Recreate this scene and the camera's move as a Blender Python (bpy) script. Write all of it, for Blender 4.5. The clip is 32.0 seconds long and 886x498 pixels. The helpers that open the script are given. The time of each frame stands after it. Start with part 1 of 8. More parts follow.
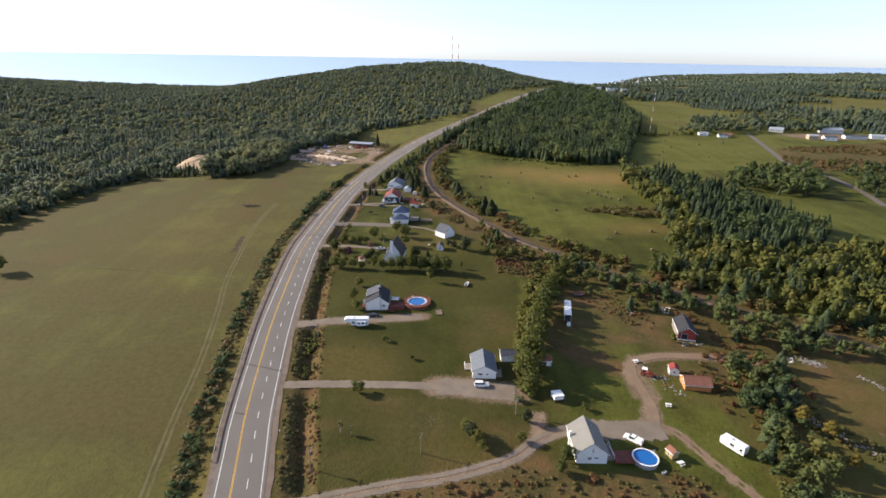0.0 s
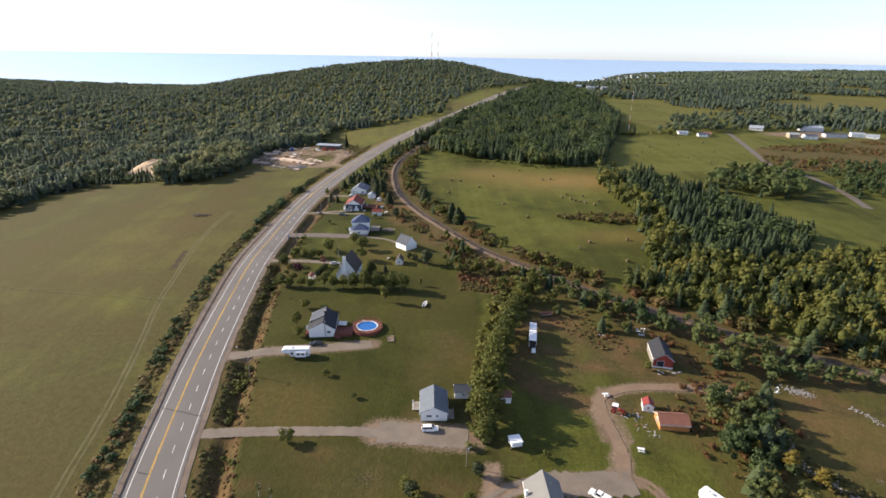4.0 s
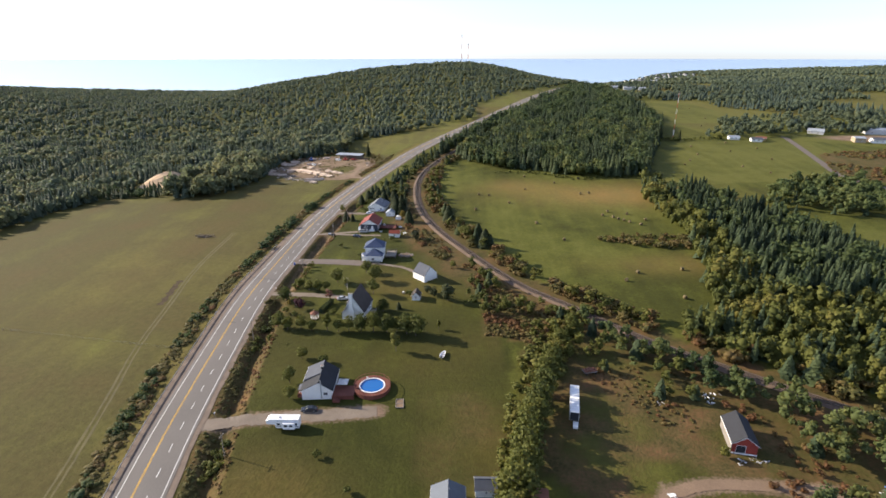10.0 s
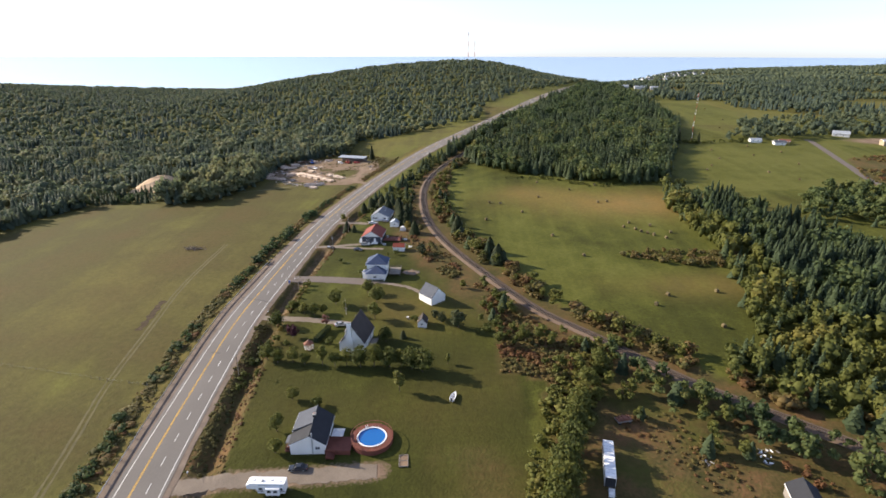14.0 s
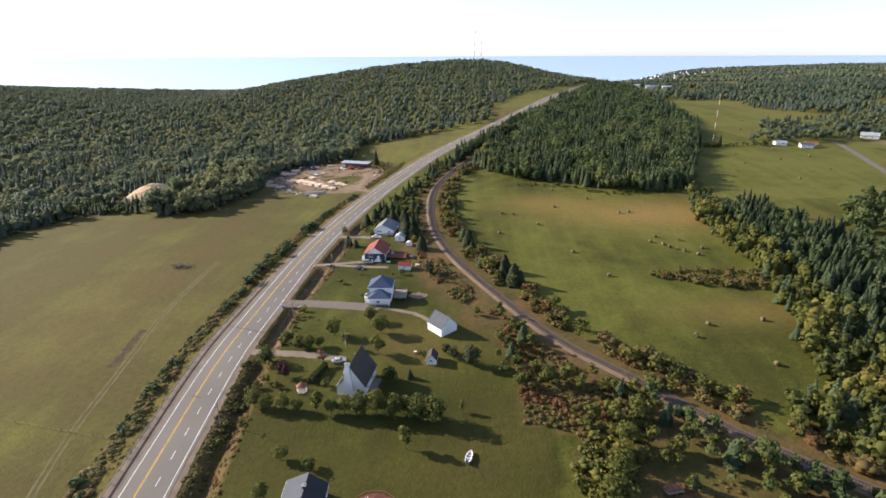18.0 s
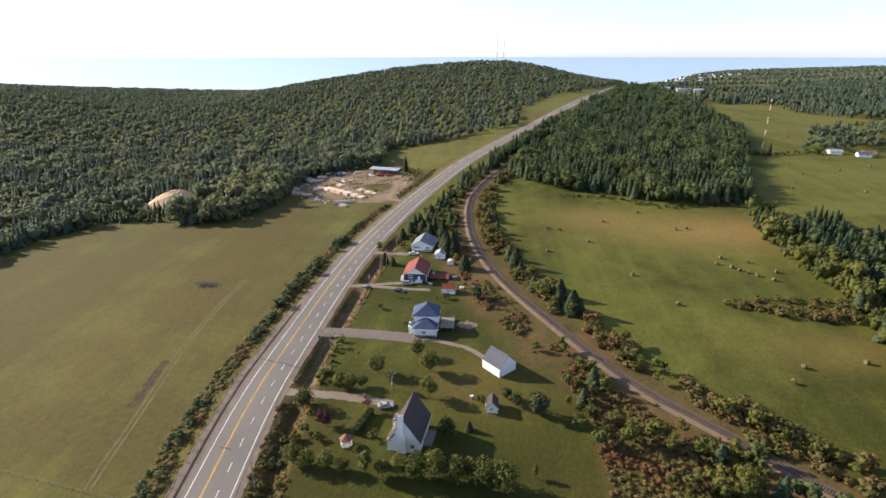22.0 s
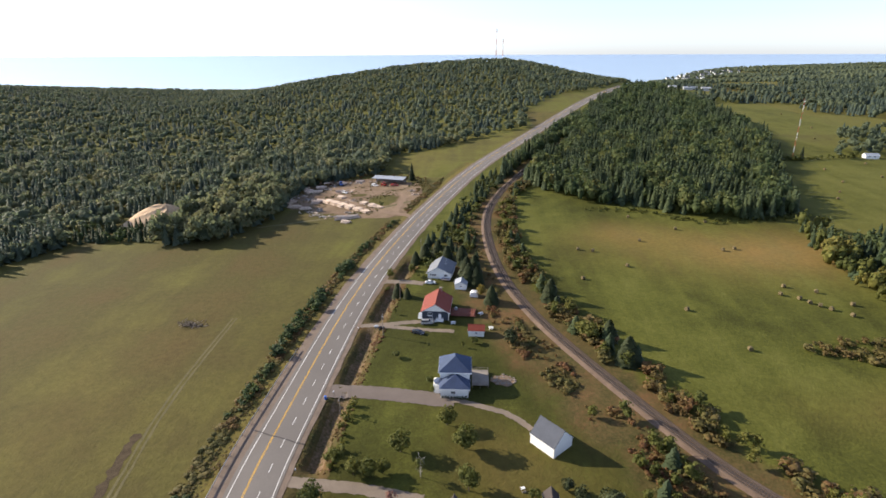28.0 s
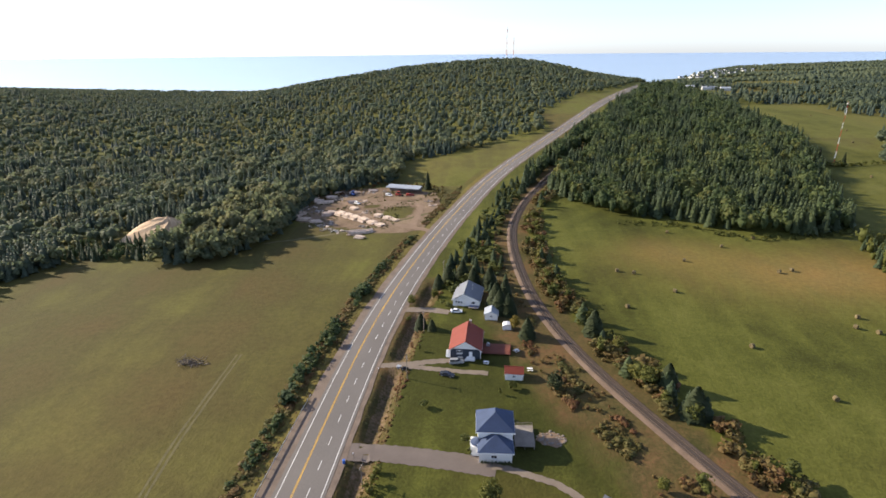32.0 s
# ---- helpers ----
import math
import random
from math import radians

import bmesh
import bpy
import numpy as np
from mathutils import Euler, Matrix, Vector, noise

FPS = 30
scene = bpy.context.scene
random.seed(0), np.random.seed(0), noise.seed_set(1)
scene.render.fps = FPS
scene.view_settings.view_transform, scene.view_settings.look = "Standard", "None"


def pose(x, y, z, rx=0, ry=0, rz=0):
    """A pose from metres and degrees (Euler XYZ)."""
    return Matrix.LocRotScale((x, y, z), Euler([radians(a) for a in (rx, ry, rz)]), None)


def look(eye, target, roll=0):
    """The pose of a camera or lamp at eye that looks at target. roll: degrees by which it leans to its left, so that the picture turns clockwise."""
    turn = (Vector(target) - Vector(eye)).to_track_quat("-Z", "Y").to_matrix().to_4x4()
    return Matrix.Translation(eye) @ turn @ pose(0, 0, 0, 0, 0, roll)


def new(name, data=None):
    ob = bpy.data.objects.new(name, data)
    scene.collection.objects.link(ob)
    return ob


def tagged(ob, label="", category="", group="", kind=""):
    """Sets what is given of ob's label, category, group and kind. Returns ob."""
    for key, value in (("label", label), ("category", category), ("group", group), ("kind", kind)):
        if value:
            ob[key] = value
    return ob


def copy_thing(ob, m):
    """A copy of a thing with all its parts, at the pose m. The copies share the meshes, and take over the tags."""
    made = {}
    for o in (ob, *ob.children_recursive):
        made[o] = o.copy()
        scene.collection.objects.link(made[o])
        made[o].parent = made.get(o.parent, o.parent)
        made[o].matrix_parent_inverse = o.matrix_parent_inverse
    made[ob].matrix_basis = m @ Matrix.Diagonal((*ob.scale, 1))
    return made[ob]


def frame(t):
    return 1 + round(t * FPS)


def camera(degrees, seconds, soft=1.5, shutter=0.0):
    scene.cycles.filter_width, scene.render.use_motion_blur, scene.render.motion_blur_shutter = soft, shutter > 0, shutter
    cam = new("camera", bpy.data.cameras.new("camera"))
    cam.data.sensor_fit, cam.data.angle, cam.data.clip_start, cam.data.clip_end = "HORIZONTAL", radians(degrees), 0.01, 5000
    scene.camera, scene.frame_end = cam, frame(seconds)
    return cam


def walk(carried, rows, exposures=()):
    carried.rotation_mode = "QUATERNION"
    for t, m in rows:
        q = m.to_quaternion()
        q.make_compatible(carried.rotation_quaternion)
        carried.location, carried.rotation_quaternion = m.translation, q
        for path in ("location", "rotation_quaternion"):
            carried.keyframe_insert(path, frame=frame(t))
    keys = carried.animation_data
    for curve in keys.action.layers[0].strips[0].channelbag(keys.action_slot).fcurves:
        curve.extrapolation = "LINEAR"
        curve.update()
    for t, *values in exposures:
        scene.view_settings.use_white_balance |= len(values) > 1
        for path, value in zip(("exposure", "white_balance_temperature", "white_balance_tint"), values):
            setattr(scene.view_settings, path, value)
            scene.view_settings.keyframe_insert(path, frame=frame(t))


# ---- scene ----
cam = camera(79.5, 32.0, soft=1.65)
walk(cam, [
    (0, look((-1.843, -1.388, 97.432), (-1.83, 0.493, 96.754), 1.1)),
    (0.5, look((-0.677, 1.294, 97.418), (-0.655, 3.175, 96.739), 1.1)),
    (1, look((0.575, 3.985, 97.401), (0.606, 5.866, 96.722), 1.1)),
    (1.5, look((1.924, 6.774, 97.375), (1.961, 8.655, 96.696), 1.1)),
    (2, look((3.428, 9.642, 97.346), (3.472, 11.522, 96.666), 1.2)),
    (2.5, look((5.123, 12.56, 97.327), (5.174, 14.44, 96.646), 1.1)),
    (3, look((6.983, 15.514, 97.33), (7.042, 17.393, 96.648), 1.1)),
    (3.5, look((8.869, 18.514, 97.356), (8.936, 20.392, 96.673), 1.0)),
    (5.5, look((15.804, 30.589, 97.796), (15.851, 32.467, 97.109), 0.4)),
    (6, look((16.458, 33.818, 97.821), (16.482, 35.697, 97.136), 0.1)),
    (6.5, look((16.223, 37.151, 97.812), (16.222, 39.031, 97.13), -0.1)),
    (7, look((15.519, 40.522, 97.783), (15.49, 42.404, 97.105), -0.4)),
    (7.5, look((14.94, 43.826, 97.785), (14.907, 45.707, 97.107), -0.2)),
    (8, look((14.756, 47.086, 97.794), (14.731, 48.967, 97.115), 0.2)),
    (8.5, look((14.851, 50.193, 97.81), (14.824, 52.073, 97.129), 0.2)),
    (9, look((14.997, 53.141, 97.827), (14.962, 55.021, 97.148), 0.2)),
    (9.5, look((15.037, 56.057, 97.846), (14.995, 57.937, 97.166), 0.0)),
    (10, look((14.91, 59.085, 97.87), (14.862, 60.966, 97.191), -0.0)),
    (10.5, look((14.66, 62.224, 97.891), (14.608, 64.104, 97.211), -0.0)),
    (11, look((14.353, 65.369, 97.91), (14.296, 67.249, 97.23), -0.1)),
    (11.5, look((13.982, 68.484, 97.915), (13.922, 70.363, 97.234), -0.0)),
    (12, look((13.581, 71.59, 97.934), (13.52, 73.469, 97.252), 0.0)),
    (12.5, look((13.199, 74.625, 97.959), (13.138, 76.504, 97.276), 0.1)),
    (13, look((12.848, 77.718, 98.014), (12.787, 79.596, 97.329), 0.1)),
    (13.5, look((12.56, 80.809, 98.079), (12.498, 82.687, 97.394), 0.1)),
    (14, look((12.286, 83.852, 98.136), (12.221, 85.73, 97.45), 0.1)),
    (14.5, look((12.019, 86.88, 98.166), (11.951, 88.757, 97.48), 0.1)),
    (16.5, look((10.766, 99.379, 98.158), (10.69, 101.256, 97.472), 0.0)),
    (17, look((10.471, 102.758, 98.165), (10.396, 104.635, 97.478), 0.0)),
    (17.5, look((10.051, 106.165, 98.159), (9.977, 108.041, 97.47), 0.0)),
    (18, look((9.311, 109.422, 98.161), (9.225, 111.298, 97.474), -0.2)),
    (18.5, look((8.15, 112.462, 98.175), (8.051, 114.338, 97.489), -0.2)),
    (19, look((6.538, 115.398, 98.236), (6.426, 117.274, 97.551), -0.3)),
    (19.5, look((4.627, 118.304, 98.331), (4.506, 120.179, 97.645), -0.2)),
    (20, look((2.473, 121.177, 98.461), (2.341, 123.051, 97.774), -0.1)),
    (20.5, look((0.136, 123.988, 98.593), (-0.004, 125.861, 97.906), -0.1)),
    (21, look((-2.241, 126.795, 98.725), (-2.389, 128.668, 98.04), -0.2)),
    (21.5, look((-4.36, 129.586, 98.815), (-4.506, 131.459, 98.13), -0.1)),
    (22, look((-6.07, 132.402, 98.903), (-6.21, 134.276, 98.218), -0.0)),
    (22.5, look((-7.359, 135.199, 98.966), (-7.498, 137.072, 98.279), -0.1)),
    (23, look((-8.292, 138.106, 99.051), (-8.427, 139.98, 98.364), -0.1)),
    (23.5, look((-9.006, 141.078, 99.122), (-9.139, 142.951, 98.434), -0.2)),
    (24, look((-9.738, 144.157, 99.215), (-9.868, 146.03, 98.527), -0.1)),
    (24.5, look((-10.724, 147.088, 99.27), (-10.856, 148.961, 98.581), -0.2)),
    (25, look((-11.954, 149.996, 99.317), (-12.094, 151.869, 98.629), -0.3)),
    (25.5, look((-13.315, 152.874, 99.356), (-13.46, 154.746, 98.668), -0.3)),
    (27.5, look((-18.862, 164.795, 99.569), (-18.993, 166.667, 98.877), -0.2)),
    (28, look((-19.875, 167.869, 99.668), (-19.996, 169.742, 98.976), -0.2)),
    (28.5, look((-20.557, 170.848, 99.786), (-20.674, 172.72, 99.093), -0.2)),
    (29, look((-21.068, 173.827, 99.954), (-21.182, 175.7, 99.262), -0.3)),
    (29.5, look((-21.6, 176.805, 100.139), (-21.71, 178.677, 99.444), -0.1)),
    (30, look((-22.562, 179.87, 100.311), (-22.68, 181.741, 99.614), -0.3)),
    (30.5, look((-24.027, 183.015, 100.438), (-24.153, 184.885, 99.74), -0.4)),
    (31, look((-25.862, 186.301, 100.551), (-25.997, 188.171, 99.854), -0.5)),
    (31.5, look((-27.802, 189.611, 100.599), (-27.945, 191.481, 99.903), -0.7)),
    (32, look((-29.645, 193.134, 100.676), (-29.791, 195.004, 99.983), -0.5)),
], [(0, 1.1), (2.5, 1.1), (6, 1.32), (7, 1.34), (9, 1.24), (13, 1.24), (18, 1.3), (20, 1.3), (24, 1.2), (32, 1.18)])

# ---- world and sun ----
SUN_AZ, SUN_EL = radians(-72), radians(23.5)
world = bpy.data.worlds.new("world")
scene.world = world
world.use_nodes = True
wn = world.node_tree.nodes
sky = wn.new("ShaderNodeTexSky")
sky.sky_type = "NISHITA"
sky.sun_disc = False
sky.sun_elevation, sky.sun_rotation = SUN_EL, SUN_AZ
sky.air_density, sky.dust_density, sky.ozone_density, sky.altitude = 0.9, 0.4, 2.6, 60
wn["Background"].inputs["Strength"].default_value = 0.1
# thin milky haze takes the colour out of the clear sky
veil = wn.new("ShaderNodeHueSaturation")
veil.inputs["Saturation"].default_value = 0.58
world.node_tree.links.new(sky.outputs["Color"], veil.inputs["Color"])
cool = wn.new("ShaderNodeMix")
cool.data_type, cool.blend_type = "RGBA", "MULTIPLY"
cool.inputs["Factor"].default_value = 1.0
cool.inputs["B"].default_value = (0.92, 0.97, 1.15, 1)
world.node_tree.links.new(veil.outputs["Color"], cool.inputs["A"])
world.node_tree.links.new(cool.outputs["Result"], wn["Background"].inputs["Color"])
sun_data = bpy.data.lights.new("sun", "SUN")
sun_data.energy, sun_data.angle, sun_data.color = 4.3, radians(0.6), (1.0, 0.872, 0.695)
sun = new("sun", sun_data)
to_sun = Vector((math.sin(SUN_AZ) * math.cos(SUN_EL), math.cos(SUN_AZ) * math.cos(SUN_EL), math.sin(SUN_EL)))
sun.matrix_world = look(to_sun * 300, (0, 0, 0))

# ---- materials ----
def nodes_of(m):
    m.use_nodes = True
    return m.node_tree.nodes, m.node_tree.links, m.node_tree.nodes["Principled BSDF"]


def ramp(nodes, stops):
    r = nodes.new("ShaderNodeValToRGB")
    while len(r.color_ramp.elements) < len(stops):
        r.color_ramp.elements.new(0.5)
    for e, (p, col) in zip(r.color_ramp.elements, stops):
        e.position, e.color = p, (*col, 1)
    return r


def plain(name, col, rough=0.7, vary=0.18, scale=0.6, metal=0.0, bump=0.15, spec=0.4, fine=9.0, per_object=0.0, stripes=None):
    """A weathered surface: base colour, stains at two sizes, fine relief; stripes: (axis, width) of boards or seams."""
    m = bpy.data.materials.new(name)
    n, l, b = nodes_of(m)
    tc = n.new("ShaderNodeTexCoord")
    big, small = n.new("ShaderNodeTexNoise"), n.new("ShaderNodeTexNoise")
    big.inputs["Scale"].default_value, small.inputs["Scale"].default_value = scale, fine
    big.inputs["Detail"].default_value, small.inputs["Detail"].default_value = 4, 6
    l.new(tc.outputs["Object"], big.inputs["Vector"])
    l.new(tc.outputs["Object"], small.inputs["Vector"])
    mix = n.new("ShaderNodeMath")
    mix.operation = "ADD"
    l.new(big.outputs["Fac"], mix.inputs[0])
    l.new(small.outputs["Fac"], mix.inputs[1])
    lo = tuple(c * (1 - vary) for c in col)
    hi = tuple(min(1, c * (1 + vary)) for c in col)
    r = ramp(n, [(0.7, lo), (1.3, hi)])
    half = n.new("ShaderNodeMath")
    half.operation = "MULTIPLY"
    half.inputs[1].default_value = 0.5
    l.new(mix.outputs[0], half.inputs[0])
    r.color_ramp.elements[0].position, r.color_ramp.elements[1].position = 0.35, 0.65
    l.new(half.outputs[0], r.inputs["Fac"])
    out = r.outputs["Color"]
    if per_object:
        oi = n.new("ShaderNodeObjectInfo")
        hs = n.new("ShaderNodeHueSaturation")
        mr = n.new("ShaderNodeMapRange")
        mr.inputs["To Min"].default_value, mr.inputs["To Max"].default_value = 1 - per_object, 1 + per_object
        l.new(oi.outputs["Random"], mr.inputs["Value"])
        l.new(mr.outputs["Result"], hs.inputs["Value"])
        l.new(out, hs.inputs["Color"])
        out = hs.outputs["Color"]
    l.new(out, b.inputs["Base Color"])
    b.inputs["Roughness"].default_value, b.inputs["Metallic"].default_value = rough, metal
    b.inputs["Specular IOR Level"].default_value = spec
    bp = n.new("ShaderNodeBump")
    bp.inputs["Strength"].default_value, bp.inputs["Distance"].default_value = bump, 0.05
    if stripes:
        wv = n.new("ShaderNodeTexWave")
        wv.bands_direction = stripes[0]
        wv.wave_profile = "SAW"
        wv.inputs["Scale"].default_value = 0.314 / stripes[1]
        l.new(tc.outputs["Object"], wv.inputs["Vector"])
        ad = n.new("ShaderNodeMath")
        ad.operation = "ADD"
        l.new(wv.outputs["Fac"], ad.inputs[0])
        l.new(small.outputs["Fac"], ad.inputs[1])
        l.new(ad.outputs[0], bp.inputs["Height"])
    else:
        l.new(small.outputs["Fac"], bp.inputs["Height"])
    l.new(bp.outputs["Normal"], b.inputs["Normal"])
    return m


def foliage(name, stops, rough=0.75, trans=0.38):
    """Leaves: colour by each tree's own tint and by each clump."""
    m = bpy.data.materials.new(name)
    n, l, b = nodes_of(m)
    at = n.new("ShaderNodeAttribute")
    at.attribute_name = "tint"
    geo = n.new("ShaderNodeNewGeometry")
    oi = n.new("ShaderNodeObjectInfo")
    a = n.new("ShaderNodeMath")
    a.operation = "MULTIPLY_ADD"
    a.inputs[1].default_value = 0.2
    l.new(geo.outputs["Random Per Island"], a.inputs[0])
    l.new(at.outputs["Fac"], a.inputs[2])
    a2 = n.new("ShaderNodeMath")
    a2.operation = "MULTIPLY_ADD"
    a2.inputs[1].default_value = 0.22
    l.new(oi.outputs["Random"], a2.inputs[0])
    l.new(a.outputs[0], a2.inputs[2])
    r = ramp(n, stops)
    l.new(a2.outputs[0], r.inputs["Fac"])
    l.new(r.outputs["Color"], b.inputs["Base Color"])
    b.inputs["Roughness"].default_value = rough
    b.inputs["Specular IOR Level"].default_value = 0.25
    if trans:
        tr = n.new("ShaderNodeBsdfTranslucent")
        l.new(r.outputs["Color"], tr.inputs["Color"])
        mx = n.new("ShaderNodeMixShader")
        mx.inputs[0].default_value = trans
        l.new(b.outputs[0], mx.inputs[1])
        l.new(tr.outputs[0], mx.inputs[2])
        l.new(mx.outputs[0], n["Material Output"].inputs["Surface"])
    return m


GREENS = [(0.0, (0.034, 0.045, 0.012)), (0.3, (0.06, 0.074, 0.018)), (0.6, (0.094, 0.102, 0.0225)), (0.85, (0.124, 0.127, 0.028)), (1.0, (0.152, 0.136, 0.031))]
M_LEAF = foliage("leaves", GREENS)
M_WOODLEAF = foliage("wood_leaves", [(0.0, (0.035, 0.056, 0.026)), (0.3, (0.057, 0.085, 0.034)), (0.6, (0.088, 0.115, 0.04)), (0.85, (0.12, 0.136, 0.042)), (1.0, (0.155, 0.14, 0.038))], trans=0.45)
M_NEEDLE = foliage("needles", [(0.0, (0.027, 0.042, 0.023)), (0.5, (0.042, 0.062, 0.029)), (1.0, (0.068, 0.088, 0.033))], trans=0.2)
# far foliage paler and bluer than near leaves: distance haze put into the colour
M_HAZELEAF = foliage("hazed_leaves", [(0.0, (0.064, 0.09, 0.068)), (0.3, (0.094, 0.122, 0.078)), (0.6, (0.124, 0.15, 0.084)), (0.85, (0.152, 0.168, 0.084)), (1.0, (0.172, 0.17, 0.082))], trans=0.5)
M_HAZENEEDLE = foliage("hazed_needles", [(0.0, (0.05, 0.075, 0.062)), (0.5, (0.07, 0.098, 0.072)), (1.0, (0.1, 0.124, 0.078))], trans=0.42)
M_SCRUB = foliage("scrub_leaves", [(0.0, (0.05, 0.064, 0.02)), (0.35, (0.092, 0.092, 0.029)), (0.6, (0.13, 0.108, 0.035)), (0.85, (0.15, 0.098, 0.036)), (1.0, (0.145, 0.072, 0.032))])
M_SPRUCE = foliage("spruce_needles", [(0.0, (0.02, 0.028, 0.011)), (0.5, (0.032, 0.042, 0.015)), (1.0, (0.055, 0.064, 0.019))], trans=0.1)
M_BARK = plain("bark", (0.09, 0.07, 0.055), 0.9, 0.3, 1.5)
M_ASPHALT = plain("asphalt", (0.135, 0.12, 0.108), 0.85, 0.14, 0.05, fine=3.0)
M_SHOULDER = plain("gravel_shoulder", (0.15, 0.112, 0.085), 0.95, 0.3, 0.25, fine=6.0, bump=0.4)
M_GRAVEL = plain("gravel_drive", (0.175, 0.14, 0.108), 0.95, 0.22, 0.2, fine=4.0, bump=0.4)
M_DIRT = plain("packed_dirt", (0.195, 0.132, 0.085), 0.95, 0.22, 0.15, fine=3.0, bump=0.4)
M_PAVE = plain("paved_drive", (0.125, 0.1, 0.085), 0.9, 0.15, 0.2)
M_WHITE_LINE = plain("road_paint_white", (0.62, 0.61, 0.58), 0.7, 0.12, 0.3)
M_YELLOW_LINE = plain("road_paint_yellow", (0.62, 0.36, 0.05), 0.7, 0.12, 0.3)
M_BALLAST = plain("ballast", (0.128, 0.088, 0.062), 0.95, 0.3, 0.3, fine=5.0, bump=0.6)
M_SLEEPER = plain("sleeper_wood", (0.085, 0.068, 0.055), 0.9, 0.3, 0.5)
M_RAIL = plain("rail_steel", (0.22, 0.16, 0.12), 0.45, 0.25, 0.5, metal=0.7)
M_GALV = plain("galvanised_steel", (0.42, 0.43, 0.44), 0.45, 0.15, 0.5, metal=0.6)
M_WOODPOLE = plain("pole_wood", (0.2, 0.165, 0.13), 0.9, 0.25, 0.8)
M_SIDING = plain("white_siding", (0.78, 0.78, 0.76), 0.6, 0.06, 0.3, stripes=("Z", 0.2), bump=0.5)
M_GREYSIDING = plain("grey_siding", (0.5, 0.5, 0.5), 0.65, 0.08, 0.3, stripes=("Z", 0.2), bump=0.5)
M_DARKSIDING = plain("navy_siding", (0.03, 0.04, 0.06), 0.6, 0.15, 0.3, stripes=("Z", 0.2), bump=0.5)
M_TRIM = plain("white_trim", (0.8, 0.8, 0.79), 0.5, 0.04)
M_ROOF_GREY = plain("grey_shingles", (0.07, 0.077, 0.095), 0.9, 0.14, 0.4, fine=6.0, bump=0.4)
M_ROOF_PALE = plain("pale_metal_roof", (0.33, 0.355, 0.39), 0.5, 0.07, 0.2, metal=0.1, stripes=("X", 0.45), bump=0.5)
M_ROOF_BEIGE = plain("weathered_grey_shingles", (0.17, 0.165, 0.155), 0.85, 0.12, 0.4, fine=6.0, bump=0.4)
M_ROOF_LIGHT = plain("light_grey_shingles", (0.16, 0.17, 0.19), 0.85, 0.12, 0.4, fine=6.0, bump=0.4)
M_ROOF_BLUEGREY = plain("blue_grey_shingles", (0.12, 0.137, 0.16), 0.85, 0.12, 0.4, fine=6.0, bump=0.4)
M_ROOF_DEEPRED = plain("dark_red_roof", (0.2, 0.03, 0.025), 0.7, 0.15, 0.4, fine=5.0)
M_TANWALL = plain("tan_metal_cladding", (0.34, 0.27, 0.18), 0.6, 0.1, 0.3, stripes=("Z", 0.4), bump=0.4)
M_ORANGE = plain("orange_boards", (0.5, 0.2, 0.06), 0.8, 0.15, 0.6, stripes=("X", 0.25), bump=0.5)
M_ROOF_DARK = plain("charcoal_shingles", (0.025, 0.026, 0.031), 0.9, 0.2, 0.5, fine=6.0, bump=0.4)
M_ROOF_BROWN = plain("brown_grey_shingles", (0.05, 0.04, 0.036), 0.88, 0.2, 0.5, fine=6.0, bump=0.4)
M_ROOF_BLUE = plain("blue_shingles", (0.04, 0.06, 0.115), 0.85, 0.18, 0.5, fine=6.0, bump=0.4)
M_ROOF_RED = plain("red_metal_roof", (0.185, 0.032, 0.016), 0.7, 0.1, 0.3, metal=0.0, stripes=("X", 0.4), bump=0.5)
M_ROOF_RUST = plain("rust_roof", (0.2, 0.085, 0.055), 0.85, 0.25, 0.5, fine=5.0)
M_REDBARN = plain("red_barn_boards", (0.3, 0.05, 0.035), 0.85, 0.25, 0.6, stripes=("X", 0.25), bump=0.6)
M_OLDWOOD = plain("weathered_boards", (0.21, 0.185, 0.16), 0.9, 0.25, 0.6, stripes=("X", 0.25), bump=0.6)
M_DECK = plain("red_stained_deck", (0.15, 0.048, 0.032), 0.8, 0.22, 0.8)
M_LOG = plain("cut_logs", (0.54, 0.43, 0.345), 0.9, 0.3, 0.7, per_object=0.2)
M_SAWDUST = plain("sawdust", (0.52, 0.37, 0.23), 0.95, 0.15, 0.1, fine=1.5)
M_HAY = plain("old_hay", (0.125, 0.096, 0.045), 0.95, 0.25, 1.0, fine=12.0, bump=0.6)
M_STRAW = plain("straw", (0.36, 0.27, 0.12), 0.95, 0.2, 1.0, fine=12.0, bump=0.5)
M_PAINT_WHITE = plain("white_vehicle_paint", (0.8, 0.8, 0.8), 0.3, 0.05, spec=0.6)
M_PAINT_DARK = plain("dark_vehicle_paint", (0.025, 0.03, 0.04), 0.25, 0.1, spec=0.6)
M_PAINT_SILVER = plain("silver_vehicle_paint", (0.42, 0.43, 0.44), 0.3, 0.06, metal=0.4)
M_PAINT_RED = plain("red_paint", (0.4, 0.05, 0.03), 0.45, 0.12)
M_PAINT_YELLOW = plain("yellow_sign_paint", (0.85, 0.48, 0.03), 0.5, 0.06)
M_BLUE = plain("blue_plastic", (0.04, 0.12, 0.4), 0.5, 0.1)
M_TYRE = plain("tyre_rubber", (0.02, 0.02, 0.02), 0.85, 0.2)
M_CONCRETE = plain("concrete", (0.36, 0.35, 0.33), 0.9, 0.15, 0.5)
M_BRICK = plain("chimney_brick", (0.3, 0.14, 0.1), 0.9, 0.2, 2.0)
M_JUNK = plain("scrap", (0.27, 0.26, 0.25), 0.6, 0.3, 0.8, per_object=0.3)


